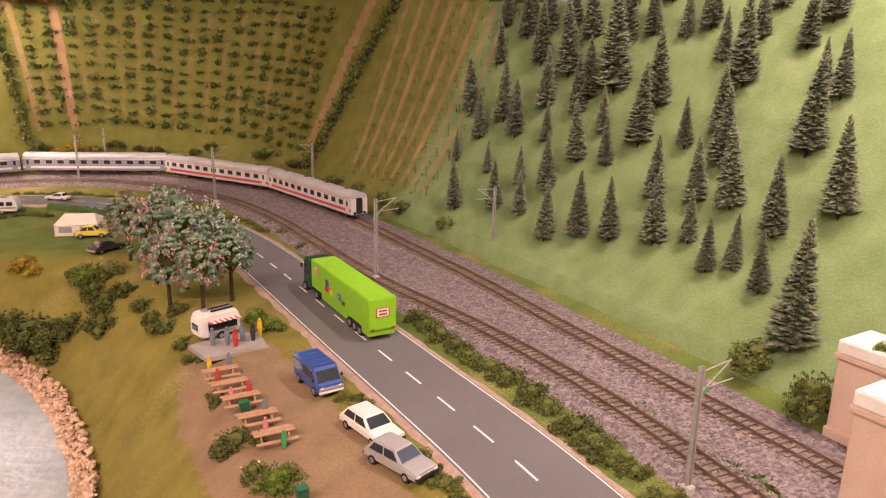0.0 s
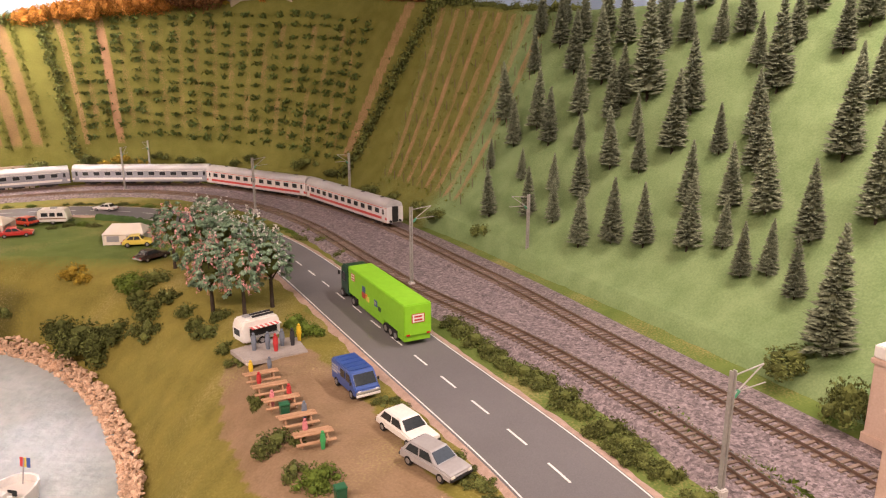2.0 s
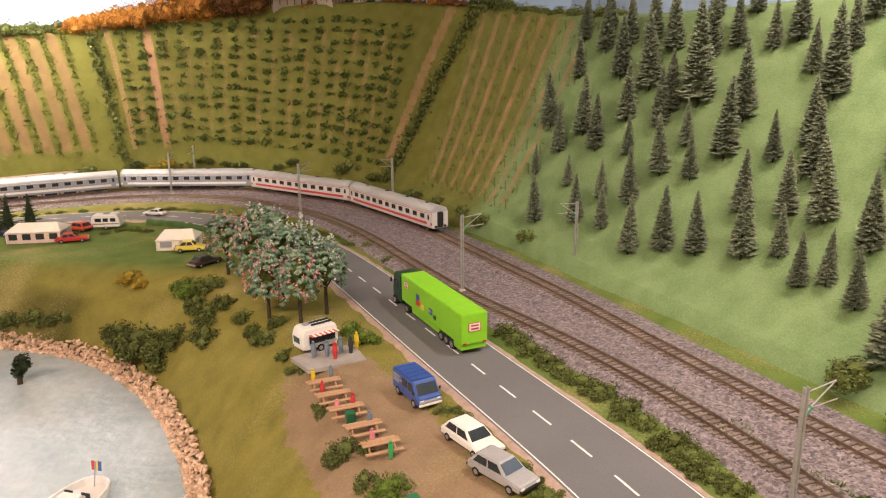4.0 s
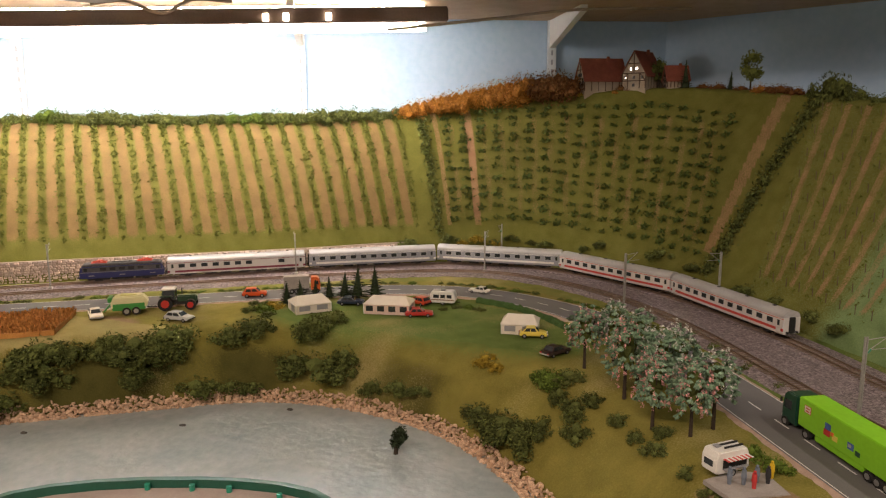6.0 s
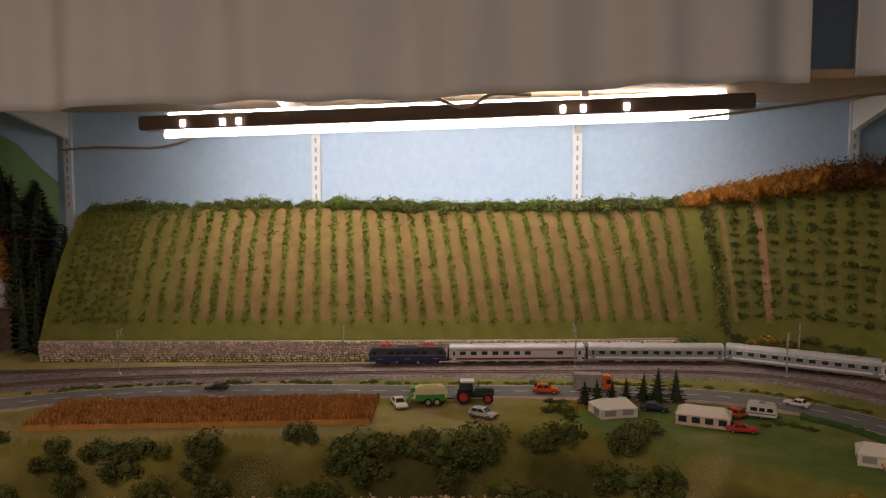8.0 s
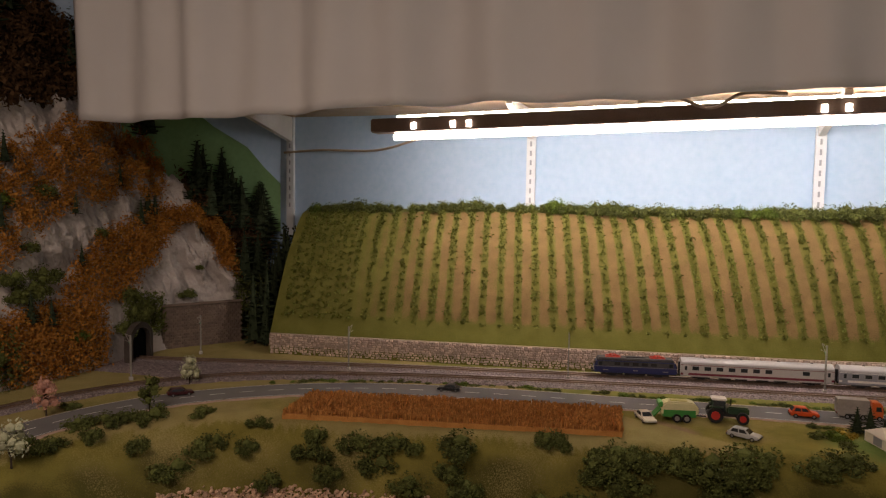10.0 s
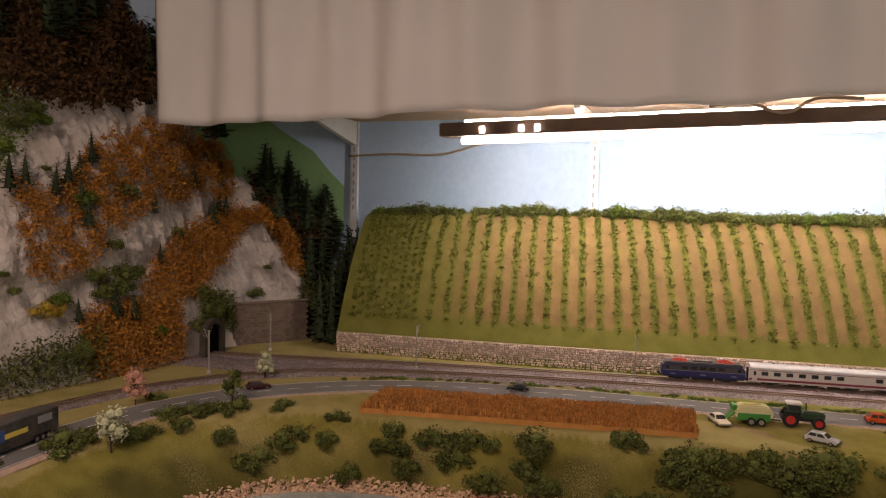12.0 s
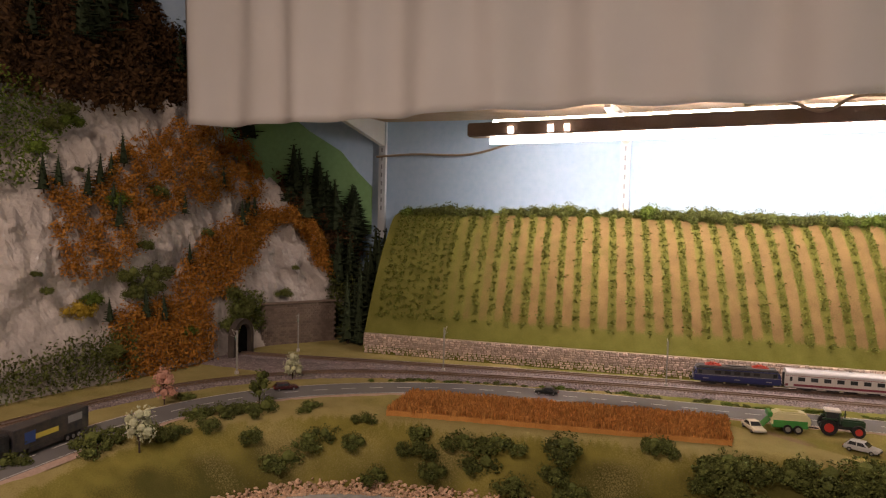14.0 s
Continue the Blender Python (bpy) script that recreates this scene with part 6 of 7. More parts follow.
# low growth between road and near track along the back
random.seed(11)
for i in range(0, len(ROAD[0]) - 1, 2):
    x, y = ROAD[0][i, :2]
    if -2.02 < x < -.32 and random.random() < .80:
        o = -ROAD_HALF - random.uniform(.014, .030)
        nx_, ny_ = ROAD[2][i]
        ground_bush(x + nx_ * o, y + ny_ * o, random.uniform(.008, .016), random.choice(("green", "green", "light")), random.uniform(.45, .8), "between road and tracks", name="roadside_shrub")
# hedge round the campsite's back
HEDGE_G = surf("clipped_hedge", (.03, .075, .015), (.07, .13, .03), .95, big=60, fine=800, bump=.9, depth=.002)
line = even(catmull([(-.72, 1.385), (-.64, 1.36), (-.55, 1.30), (-.49, 1.235)], 12), .006)
v, f = ribbon(line, [-.006, -.005, -.002, .002, .005, .006], [0, .008, .011, .011, .008, 0])
v += rng.normal(size=v.shape) * .0008
tagged(mesh("camp_hedge", v, f[:, ::-1], HEDGE_G, smooth=True), "low clipped green hedge behind the campsite", "hedge")


def broadleaf(x, y, h, r, mat, blossom=None, label="", name="tree", leaves=900, cat="tree", stem=.22, group="trees"):
    """A tree with trunk, limbs and a leafy crown of many clumps."""
    z = float(ground_z(x, y))
    t = thing(name, pose(x, y, z - .002, 0, 0, random.uniform(0, 360)), label, cat, group)
    bm = bmesh.new()
    rod(bm, (0, 0, 0), (0, 0, h * .55), h * .022, h * .014, 8)
    part("trunk", bm, BARK, t)
    lumps = []
    for i in range(11):
        a, k = i * 2.4, random.uniform(.25, .95)
        rr = r * .62 * math.sqrt(k)
        lumps.append((rr * math.cos(a), rr * math.sin(a), h * (stem + .10 + (1 - stem - .16) * random.uniform(0, 1) * (1 - .4 * k)), r * random.uniform(.34, .52)))
    lumps.append((0, 0, h * .82, r * .5))
    for x0, y0, z0, _ in lumps[:6]:
        bm = bmesh.new()
        rod(bm, (0, 0, h * random.uniform(.25, .42)), (x0, y0, z0), h * .011, h * .005, 6)
        part("limb", bm, BARK, t)
    v, f = leaf_quads(blob_points(leaves, lumps), h * .034, -.2)
    cv, cf = core(lumps, .62)
    mesh("crown", list(map(tuple, v)) + cv, [tuple(q) for q in f] + [tuple(i + len(v) for i in q) for q in cf], mat, t)
    if blossom is not None:
        c = blob_points(70, [(a, b, c_, q * 1.08) for a, b, c_, q in lumps])
        side = np.array([1, 0, 0])
        c = np.repeat(c, 7, 0) + rng.normal(size=(490, 3)) * np.array([.0009, .0009, .0026])
        v, f = leaf_quads(c, .0017)
        mesh("blossom", v, f, blossom, t)
    return t


def chestnut(x, y, h, r, pink):
    """A chestnut: bare trunk under an egg-shaped crown of hanging leaves with upright blossom cones."""
    t = thing("chestnut_tree", pose(x, y, float(ground_z(x, y)) - .002, 0, 0, random.uniform(0, 360)), "green chestnut tree with pink blossom beside the road" if pink else "green chestnut tree with white blossom beside the road", "chestnut tree", "chestnut trees")
    bm = bmesh.new()
    rod(bm, (0, 0, 0), (0, 0, h * .7), h * .026, h * .014, 8)
    part("trunk", bm, BARK, t)
    mid, half = h * .62, h * .36
    for k in range(5):
        a = k * 1.26
        bm = bmesh.new()
        rod(bm, (0, 0, h * .34), (r * .6 * math.cos(a), r * .6 * math.sin(a), h * (.55 + .05 * k)), h * .011, h * .005, 6)
        part("limb", bm, BARK, t)

    def shell(n, grow, low=-.75):
        u, w = rng.uniform(low, 1, n), rng.uniform(0, 2 * np.pi, n)
        k = grow * rng.uniform(.62, 1.0, n) ** .6 * (1 + .13 * np.sin(w * 4 + u * 5) + .08 * np.sin(w * 7 - u * 9))
        flat = np.sqrt(1 - u ** 2 * .92) * (1.06 - .16 * u)
        out = np.stack([np.cos(w) * flat, np.sin(w) * flat, u], 1)
        return out, np.stack([out[:, 0] * r * k, out[:, 1] * r * k, mid + u * half * k], 1)

    # leaf clumps hang over one another like shingles, each a fan of drooping leaflets
    clumps, per = 130, 30
    out, c = shell(clumps, 1.0)
    out, c = np.repeat(out, per, 0), np.repeat(c, per, 0)
    n = clumps * per
    fan = rng.normal(size=(n, 3))
    fan /= np.linalg.norm(fan, axis=1)[:, None]
    fan[:, 2] = -np.abs(fan[:, 2]) * .6 - .15
    fan += out * .55
    c = c + fan * h * .030 * rng.uniform(.2, 1.0, (n, 1))
    a = fan + np.array([0, 0, -.45]) + rng.normal(size=(n, 3)) * .2
    a /= np.linalg.norm(a, axis=1)[:, None]
    b = np.cross(a, out + rng.normal(size=(n, 3)) * .3)
    b /= np.linalg.norm(b, axis=1)[:, None]
    sz = h * .028 * rng.uniform(.7, 1.3, (n, 1))
    v = np.stack([c - a * sz, c + b * sz * .36 + a * sz * .2, c + a * sz, c - b * sz * .36 + a * sz * .2], 1).reshape(-1, 3)
    # core in a darker green colours in the shade between the leaf clumps
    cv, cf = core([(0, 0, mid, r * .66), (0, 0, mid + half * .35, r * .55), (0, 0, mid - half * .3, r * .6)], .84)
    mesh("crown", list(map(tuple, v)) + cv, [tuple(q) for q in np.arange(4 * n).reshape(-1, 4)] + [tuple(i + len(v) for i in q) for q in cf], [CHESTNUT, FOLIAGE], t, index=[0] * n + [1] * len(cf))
    out, c = shell(90 if pink else 70, 1.08, -.9 if pink else -.3)
    c = np.repeat(c, 9, 0) + rng.normal(size=(len(c) * 9, 3)) * np.array([.0010, .0010, .0022])
    v, f = leaf_quads(c, .0016)
    mesh("blossom", v, f, BLOSSOM_PINK if pink else BLOSSOM_WHITE, t)
    return t


for x, y, h, r, b in ((-.262, .850, .110, .038, BLOSSOM_PINK), (-.237, .884, .114, .038, BLOSSOM_WHITE), (-.309, .870, .106, .037, BLOSSOM_PINK), (-.306, .925, .114, .039, BLOSSOM_WHITE), (-.355, .950, .110, .038, BLOSSOM_PINK), (-.345, 1.01, .114, .039, BLOSSOM_WHITE), (-.430, 1.050, .106, .036, BLOSSOM_PINK), (-.39, 1.08, .104, .036, BLOSSOM_WHITE), (-.285, .975, .108, .036, BLOSSOM_WHITE)):
    chestnut(x, y, h * random.uniform(.92, 1.06), r * .63, b is BLOSSOM_PINK)
broadleaf(-2.037, .324, .076, .024, FOLIAGE, None, "small dark round tree at the road", "tree", 600)
PALE_LEAF = surf("white_flowering_leaves", (.34, .36, .22), (.55, .56, .40), .85, fine=900, bump=0, island=.3)
PINK_LEAF = surf("pink_flowering_leaves", (.42, .20, .14), (.62, .36, .28), .85, fine=900, bump=0, island=.3)
broadleaf(-2.186, .470, .066, .027, PALE_LEAF, None, "small white flowering tree at the road", "tree", 420)
broadleaf(-1.935, .068, .082, .030, PALE_LEAF, None, "small white flowering tree on the bank", "tree", 420)
broadleaf(-2.137, .172, .078, .029, PINK_LEAF, None, "small pink flowering tree beside the track", "tree", 420)

# ---- grain field ----
GRAIN = surf("ripe_grain", (.36, .150, .036), (.56, .275, .080), .9, big=40, fine=700, bump=.3, island=.35)
c0, c1, c2, c3 = (np.array(q) for q in ((-1.842, .493), (-1.360, .885), (-1.440, 1.005), (-1.925, .615)))
n = 15000
a, b = rng.uniform(0, 1, n), rng.uniform(0, 1, n)
base = (c0 * (1 - a)[:, None] + c1 * a[:, None]) * (1 - b)[:, None] + (c3 * (1 - a)[:, None] + c2 * a[:, None]) * b[:, None]
h = rng.uniform(.013, .019, n) * (1 + .10 * np.sin(a * 40) * np.cos(b * 9))
ang = rng.uniform(0, np.pi, n)
dx = np.stack([np.cos(ang), np.sin(ang)], 1) * .0011
lean = rng.normal(size=(n, 2)) * .0016
v = np.stack([np.c_[base - dx * .5, np.zeros(n)], np.c_[base + dx * .5, np.zeros(n)], np.c_[base + lean + dx, h], np.c_[base + lean - dx, h]], 1).reshape(-1, 3)
f = np.arange(4 * n).reshape(-1, 4)
k = len(v)
v = np.vstack([v, [(*(q), z) for q in (c0, c1, c2, c3) for z in (-.002, .0090)]])
f = [tuple(q) for q in f] + [(k, k + 2, k + 3, k + 1), (k + 2, k + 4, k + 5, k + 3), (k + 4, k + 6, k + 7, k + 5), (k + 6, k, k + 1, k + 7), (k + 1, k + 3, k + 5, k + 7)]
tagged(mesh("grain_field", v, f, GRAIN), "dense field of ripe orange-brown grain beside the road", "grain field", kind="stuff")

# ---- retaining wall of stones at the hill's foot ----
wall_thing = thing("retaining_wall", None, "pale rubble stone retaining wall along the track", "wall")
wall_thing["kind"] = "structure"
MORTAR = surf("wall_mortar", (.30, .23, .18), (.40, .32, .26), .95, fine=700)
ss = np.linspace(0, 3.85, 320)
foot = hill_at(ss, np.zeros(320))
tan = np.gradient(foot[:, :2], axis=0)
tan /= np.linalg.norm(tan, axis=1)[:, None]
outn = np.stack([tan[:, 1], -tan[:, 0]], 1)
front = foot[:, :2] + outn * .004
bot, top_ = np.c_[front + outn * .004, np.full(320, -.002)], np.c_[front, foot[:, 2] + .002]
topb = np.c_[foot[:, :2] - outn * .006, foot[:, 2] + .003]
mesh("wall_core", np.stack([bot, top_, topb], 1).reshape(-1, 3), grid_faces(320, 3), MORTAR, wall_thing)
arc = np.concatenate([[0], np.cumsum(np.linalg.norm(np.diff(front, axis=0), axis=1))])
sv, sf = [], []
random.seed(5)
rows_n = 9
for r in range(rows_n):
    hgt = .0056
    x = random.uniform(0, .006)
    while x < arc[-1] - .01:
        w = random.uniform(.004, .015)
        i = np.interp(x + w / 2, arc, np.arange(320))
        i0 = int(i)
        q, tdir, od = front[i0], tan[i0], outn[i0]
        q = front[i0] * (1 - (i - i0)) + front[min(319, i0 + 1)] * (i - i0)
        up = r * hgt + .001
        lean_in = .004 * (1 - up / .05)
        cx_, cy_ = q + od * (lean_in + .0004)
        hw, hh, hd = w * .46, hgt * random.uniform(.32, .62), random.uniform(.0010, .0046)
        pts = []
        for a_, c_ in ((-1, -1), (1, -1), (1, 1), (-1, 1)):
            j = random.uniform(.62, 1.08)
            for dep, kk in ((0.0, 1.0), (hd, .82)):
                pts.append((cx_ + tdir[0] * hw * a_ * kk * j + od[0] * dep, cy_ + tdir[1] * hw * a_ * kk * j + od[1] * dep, up + hgt / 2 + hh * c_ * kk * j))
        qf = [(1, 3, 5, 7), (0, 2, 3, 1), (2, 4, 5, 3), (4, 6, 7, 5), (6, 0, 1, 7)]
        sf += [tuple(m + len(sv) for m in g) for g in qf]
        sv += pts
        x += w
tagged(mesh("wall_stones", sv, sf, STONE, wall_thing), kind="stuff")

# ---- riprap round the pond ----
shore_thing = thing("riprap", None, "band of tan broken stones along the pond's edge", "stones")
shore_thing["kind"] = "structure"
RIPRAP = surf("riprap_stone", (.32, .20, .125), (.58, .42, .30), .92, big=150, fine=900, bump=.6, depth=.0008, vary=.3, island=.3)
random.seed(9)
stone_meshes = []
for i in range(6):
    bm = bmesh.new()
    bmesh.ops.create_icosphere(bm, subdivisions=1, radius=1)
    for q in bm.verts:
        q.co = Vector((q.co.x * random.uniform(.7, 1.2), q.co.y * random.uniform(.6, 1.0), q.co.z * random.uniform(.5, .9)))
    me = bpy.data.meshes.new("stone")
    bm.to_mesh(me)
    bm.free()
    me.materials.append(RIPRAP)
    stone_meshes.append(me)
sp, sd, sn = even(SHORE, .0042)
rest_v, rest_f, made = [], [], 0
for i in range(len(sp)):
    for k in range(10):
        o = random.uniform(-.010, .012)
        x, y = sp[i] - sn[i] * o
        z = WATER + max(0, o + .004) * random.uniform(.4, 1.4)
        r = random.uniform(.0021, .0046)
        near = -.95 < x < -.45
        m = pose(x, y, z + r * .3, random.uniform(0, 360), random.uniform(-40, 40), random.uniform(0, 360)) @ Matrix.Diagonal((r * 1.3, r, r * .8, 1))
        if near and k < 2 and made < 300:
            ob = new("stone", random.choice(stone_meshes))
            ob.parent = shore_thing
            ob.matrix_world = m
            made += 1
        else:
            me = random.choice(stone_meshes)
            rest_f += [tuple(j + len(rest_v) for j in p.vertices) for p in me.polygons]
            rest_v += [tuple(m @ q.co) for q in me.vertices]
tagged(mesh("stones", rest_v, rest_f, RIPRAP, shore_thing), kind="stuff")

# ---- on the pond ----
t = thing("pond_shrub", pose(-.684, .897, WATER), "dark leafy shrub on a stump in the pond", "shrub")
bm = bmesh.new()
rod(bm, (0, 0, -.004), (.002, 0, .020), .004, .003, 7)
part("stump", bm, BARK, t)
lumps = [(.004, 0, .026, .011), (.008, .002, .036, .010), (0, 0, .018, .009), (.012, 0, .028, .008)]
v, f = leaf_quads(blob_points(420, lumps), .0026)
cv, cf = core(lumps, .75)
mesh("crown", list(map(tuple, v)) + cv, [tuple(q) for q in f] + [tuple(i + len(v) for i in q) for q in cf], FIR_DARK, t)


def boat(label, L, W, hull_m, deck_m, rim_m, depth, x, y, heading):
    t = thing("boat", None, label, "boat", "boats")
    n = 22
    out = []
    for i in range(n):
        a = 2 * math.pi * i / n
        cx_, sy_ = math.cos(a), math.sin(a)
        out.append((L / 2 * (abs(cx_) ** .95) * (1 if cx_ > 0 else -1), W / 2 * (abs(sy_) ** .75) * (1 if sy_ > 0 else -1)))
    v = [(a * .94, b * .88, 0) for a, b in out] + [(a, b, depth) for a, b in out] + [(a * .97, b * .93, depth) for a, b in out] + [(a * .97, b * .93, depth * .72) for a, b in out]
    f = [tuple(range(n))[::-1]]
    for r in range(3):
        f += [(r * n + i, r * n + (i + 1) % n, (r + 1) * n + (i + 1) % n, (r + 1) * n + i) for i in range(n)]
    mesh("hull", v, f, hull_m, t)
    dv = [(a * .96, b * .92, depth * .74) for a, b in out]
    mesh("deck", dv, [tuple(range(n))], deck_m, t)
    rv = [(a * 1.006, b * 1.01, depth - .001) for a, b in out] + [(a * 1.006, b * 1.01, depth + .003) for a, b in out] + [(a * .965, b * .92, depth + .003) for a, b in out] + [(a * .965, b * .92, depth - .001) for a, b in out]
    rf = []
    for r in range(4):
        rf += [(r * n + i, r * n + (i + 1) % n, ((r + 1) % 4) * n + (i + 1) % n, ((r + 1) % 4) * n + i) for i in range(n)]
    mesh("rim", rv, rf, rim_m, t)
    return put(t, x, y, WATER - .004, heading)


RIM_GREEN = paint("boat_green", (.015, .11, .075))
DECK = surf("boat_deck", (.42, .34, .31), (.52, .44, .40), .8, big=20, fine=300)
t = boat("large flat boat with a grey deck and dark green rim", .46, .20, RIM_GREEN, DECK, RIM_GREEN, .034, -.865, .575, 22)
for x, y in ((.03, .085), (.08, .080), (.15, .06), (-.03, .088)):
    bm = bmesh.new()
    rod(bm, (x, y, .024), (x, y, .033), .004, n=8)
    part("bollard", bm, paint("bollard_green", (.02, .30, .20)), t)
bm = bmesh.new()
box(bm, (.165, .03, .026), (.040, .010, .004), .001)
part("hatch", bm, BLACK, t)
t = boat("small white motor boat with a flag", .105, .050, WHITE_P, surf("boat_white_deck", (.60, .56, .52), (.7, .66, .62), .6), WHITE_P, .020, -.435, .600, 80)
bm = bmesh.new()
box(bm, (-.005, 0, .022), (.040, .030, .014), .004)
part("cabin", bm, WHITE_P, t)
for y in (-.010, .010):
    bm = bmesh.new()
    box(bm, (.0165, y, .024), (.002, .010, .006), .0005)
    part("cabin_window", bm, GLASS, t)
bm = bmesh.new()
rod(bm, (.040, 0, .018), (.046, 0, .044), .0007, n=6)
part("flagpole", bm, GREY_P, t)
for i, m in enumerate((BLUE_P, YELLOW_P, RED_P)):
    quad_panel("flag_stripe", [(.0448 + .0002 * i, -.004 + i * .004 - .003, .034), (.0448 + .0002 * i, i * .004 - .003, .034), (.0462, i * .004 - .003, .044), (.0462, -.004 + i * .004 - .003, .044)], m, t)
t = boat("small red boat with a green deck panel", .105, .040, RED_P, RED_P, RED_P, .018, -1.565, .560, 52)
bm = bmesh.new()
box(bm, (.026, 0, .019), (.034, .022, .003), .0008)
part("deck_panel", bm, paint("deck_green", (.04, .30, .10)), t)
for k in range(3):
    bm = bmesh.new()
    box(bm, (-.008, -.010 + k * .010, .020), (.010, .004, .005), .0006)
    part("seat", bm, GREY_P, t)
for x, y in ((-1.06, .864), (-1.28, .745), (-.93, .985)):
    bm = bmesh.new()
    bmesh.ops.create_icosphere(bm, subdivisions=1, radius=.005)
    for q in bm.verts:
        q.co = Vector((q.co.x * 1.4, q.co.y, q.co.z * .6)) * random.uniform(.8, 1.2)
    me = bpy.data.meshes.new("pond_stone")
    bm.to_mesh(me)
    bm.free()
    me.materials.append(surf("dark_stone", (.05, .05, .045), (.10, .095, .085), .8))
    ob = new("pond_stone", me)
    ob.location = (x, y, WATER)
    tagged(ob, "small dark stone lying in the pond", "stone", "pond stones")

# ---- farm on the hill ----
ROOF_RED = surf("roof_tiles", (.16, .045, .030), (.26, .08, .05), .85, big=60, fine=700, bump=.5)
PLASTER_W = surf("house_plaster", (.27, .22, .165), (.36, .30, .23), .9, fine=600)
TIMBER = surf("house_timber", (.05, .028, .016), (.09, .05, .03), .85, fine=600)


def house(label, x, y, z, heading, L=.085, W=.055, eave=.035, ridge=.075):
    t = thing("farmhouse", None, label, "house", "farm houses")
    bm = bmesh.new()
    prism(bm, [(-W / 2, -.03), (W / 2, -.03), (W / 2, eave), (0, ridge), (-W / 2, eave)], -L / 2, L / 2)
    wall = part("wall", bm, PLASTER_W, t)
    for s in (-1, 1):
        bm = bmesh.new()
        e = .006
        sl = (ridge - eave) / (W / 2)
        q = [(0, ridge + .0025), (s * (W / 2 + e), eave - sl * e + .0025), (s * (W / 2 + e), eave - sl * e - .0005), (0, ridge - .0005)]
        prism(bm, q, -L / 2 - .004, L / 2 + .004)
        part("roof", bm, ROOF_RED, t)
    for end in (-1, 1):
        y0 = end * (L / 2 + .0006)
        for (xa, za, xb, zb) in [(-W / 2, .001, -W / 2, eave), (W / 2, .001, W / 2, eave), (-W / 2, eave, W / 2, eave), (-W * .28, eave + (ridge - eave) * .45, W * .28, eave + (ridge - eave) * .45), (0, eave, 0, ridge - .004), (-W / 4, 0, -W / 4, eave), (W / 4, 0, W / 4, eave), (-W / 2, eave * .5, W / 2, eave * .5), (-W / 2, eave * .5, -W / 4, eave), (W / 2, eave * .5, W / 4, eave), (-W / 2, eave, 0, ridge), (W / 2, eave, 0, ridge)]:
            bm = bmesh.new()
            rod(bm, (xa, y0, za), (xb, y0, zb), .0014, n=4)
            part("beam", bm, TIMBER, wall)
        for xx, zz in ((-W * .36, eave * .72), (W * .36, eave * .72), (0, eave * .72), (-W * .12, eave * 1.3), (W * .12, eave * 1.3), (0, eave * .22)):
            w = quad_panel("window", [(xx - .0035, y0 * 1.001, zz - .004), (xx + .0035, y0 * 1.001, zz - .004), (xx + .0035, y0 * 1.001, zz + .004), (xx - .0035, y0 * 1.001, zz + .004)] if end < 0 else [(xx + .0035, y0 * 1.001, zz - .004), (xx - .0035, y0 * 1.001, zz - .004), (xx - .0035, y0 * 1.001, zz + .004), (xx + .0035, y0 * 1.001, zz + .004)], GLASS, t, lift=.0008)
    for s in (-1, 1):
        for k in range(7):
            bm = bmesh.new()
            yy = -L / 2 + L * k / 6
            rod(bm, (s * W / 2, yy, 0), (s * W / 2, yy, eave), .0012, n=4)
            part("beam", bm, TIMBER, wall)
    bm = bmesh.new()
    box(bm, (.006, L * .15, ridge), (.007, .007, .014), .0005)
    part("chimney", bm, ROOF_RED, t)
    return put(t, x, y, z, heading)


for lab, s, back, head, L, W, ea, ri in (("half-timbered farmhouse with a red tiled roof", 5.40, .048, -58, .120, .072, .034, .088), ("half-timbered farmhouse with its gable to the valley", 5.70, .048, -22, .095, .070, .040, .098), ("small half-timbered barn with a red roof", 5.95, .040, -70, .056, .044, .024, .056)):
    p = hill_at(s, 1.0)
    house(lab, p[0] + .2 * back, p[1] + back, p[2] + .006, head, L, W, ea, ri)
for s, h, dark in ((6.02, .075, True), (6.33, .05, True)):
    p = hill_at(s, 1.0)
    fir(p[0] + .01, p[1] + .02, p[2], h, DARK_FIRS, "dark spruce beside the farm", "spruces by the farm", 1.2)
p = hill_at(6.46, 1.0)
tree = broadleaf(p[0] + .01, p[1] + .02, .105, .030, FOLIAGE, None, "tall dark broadleaf tree beside the farm", "tree", 700)
tree.location.z = p[2]
p = hill_at(5.84, 1.0)
tree = broadleaf(p[0], p[1] + .05, .09, .03, FOLIAGE, None, "dark broadleaf tree behind the farm", "tree", 500)
tree.location.z = p[2]
for s, r, kind in ((6.15, .024, "brown"), (6.25, .026, "brown"), (6.4, .024, "brown"), (6.52, .03, "orange"), (6.58, .03, "brown"), (5.25, .03, "brown"), (5.6, .03, "brown")):
    p = hill_at(s, 1.0)
    bush(p[0] + .01, p[1] + .03, p[2], r, kind, 1.0, "beside the farm", "autumn bushes", "autumn_bush")

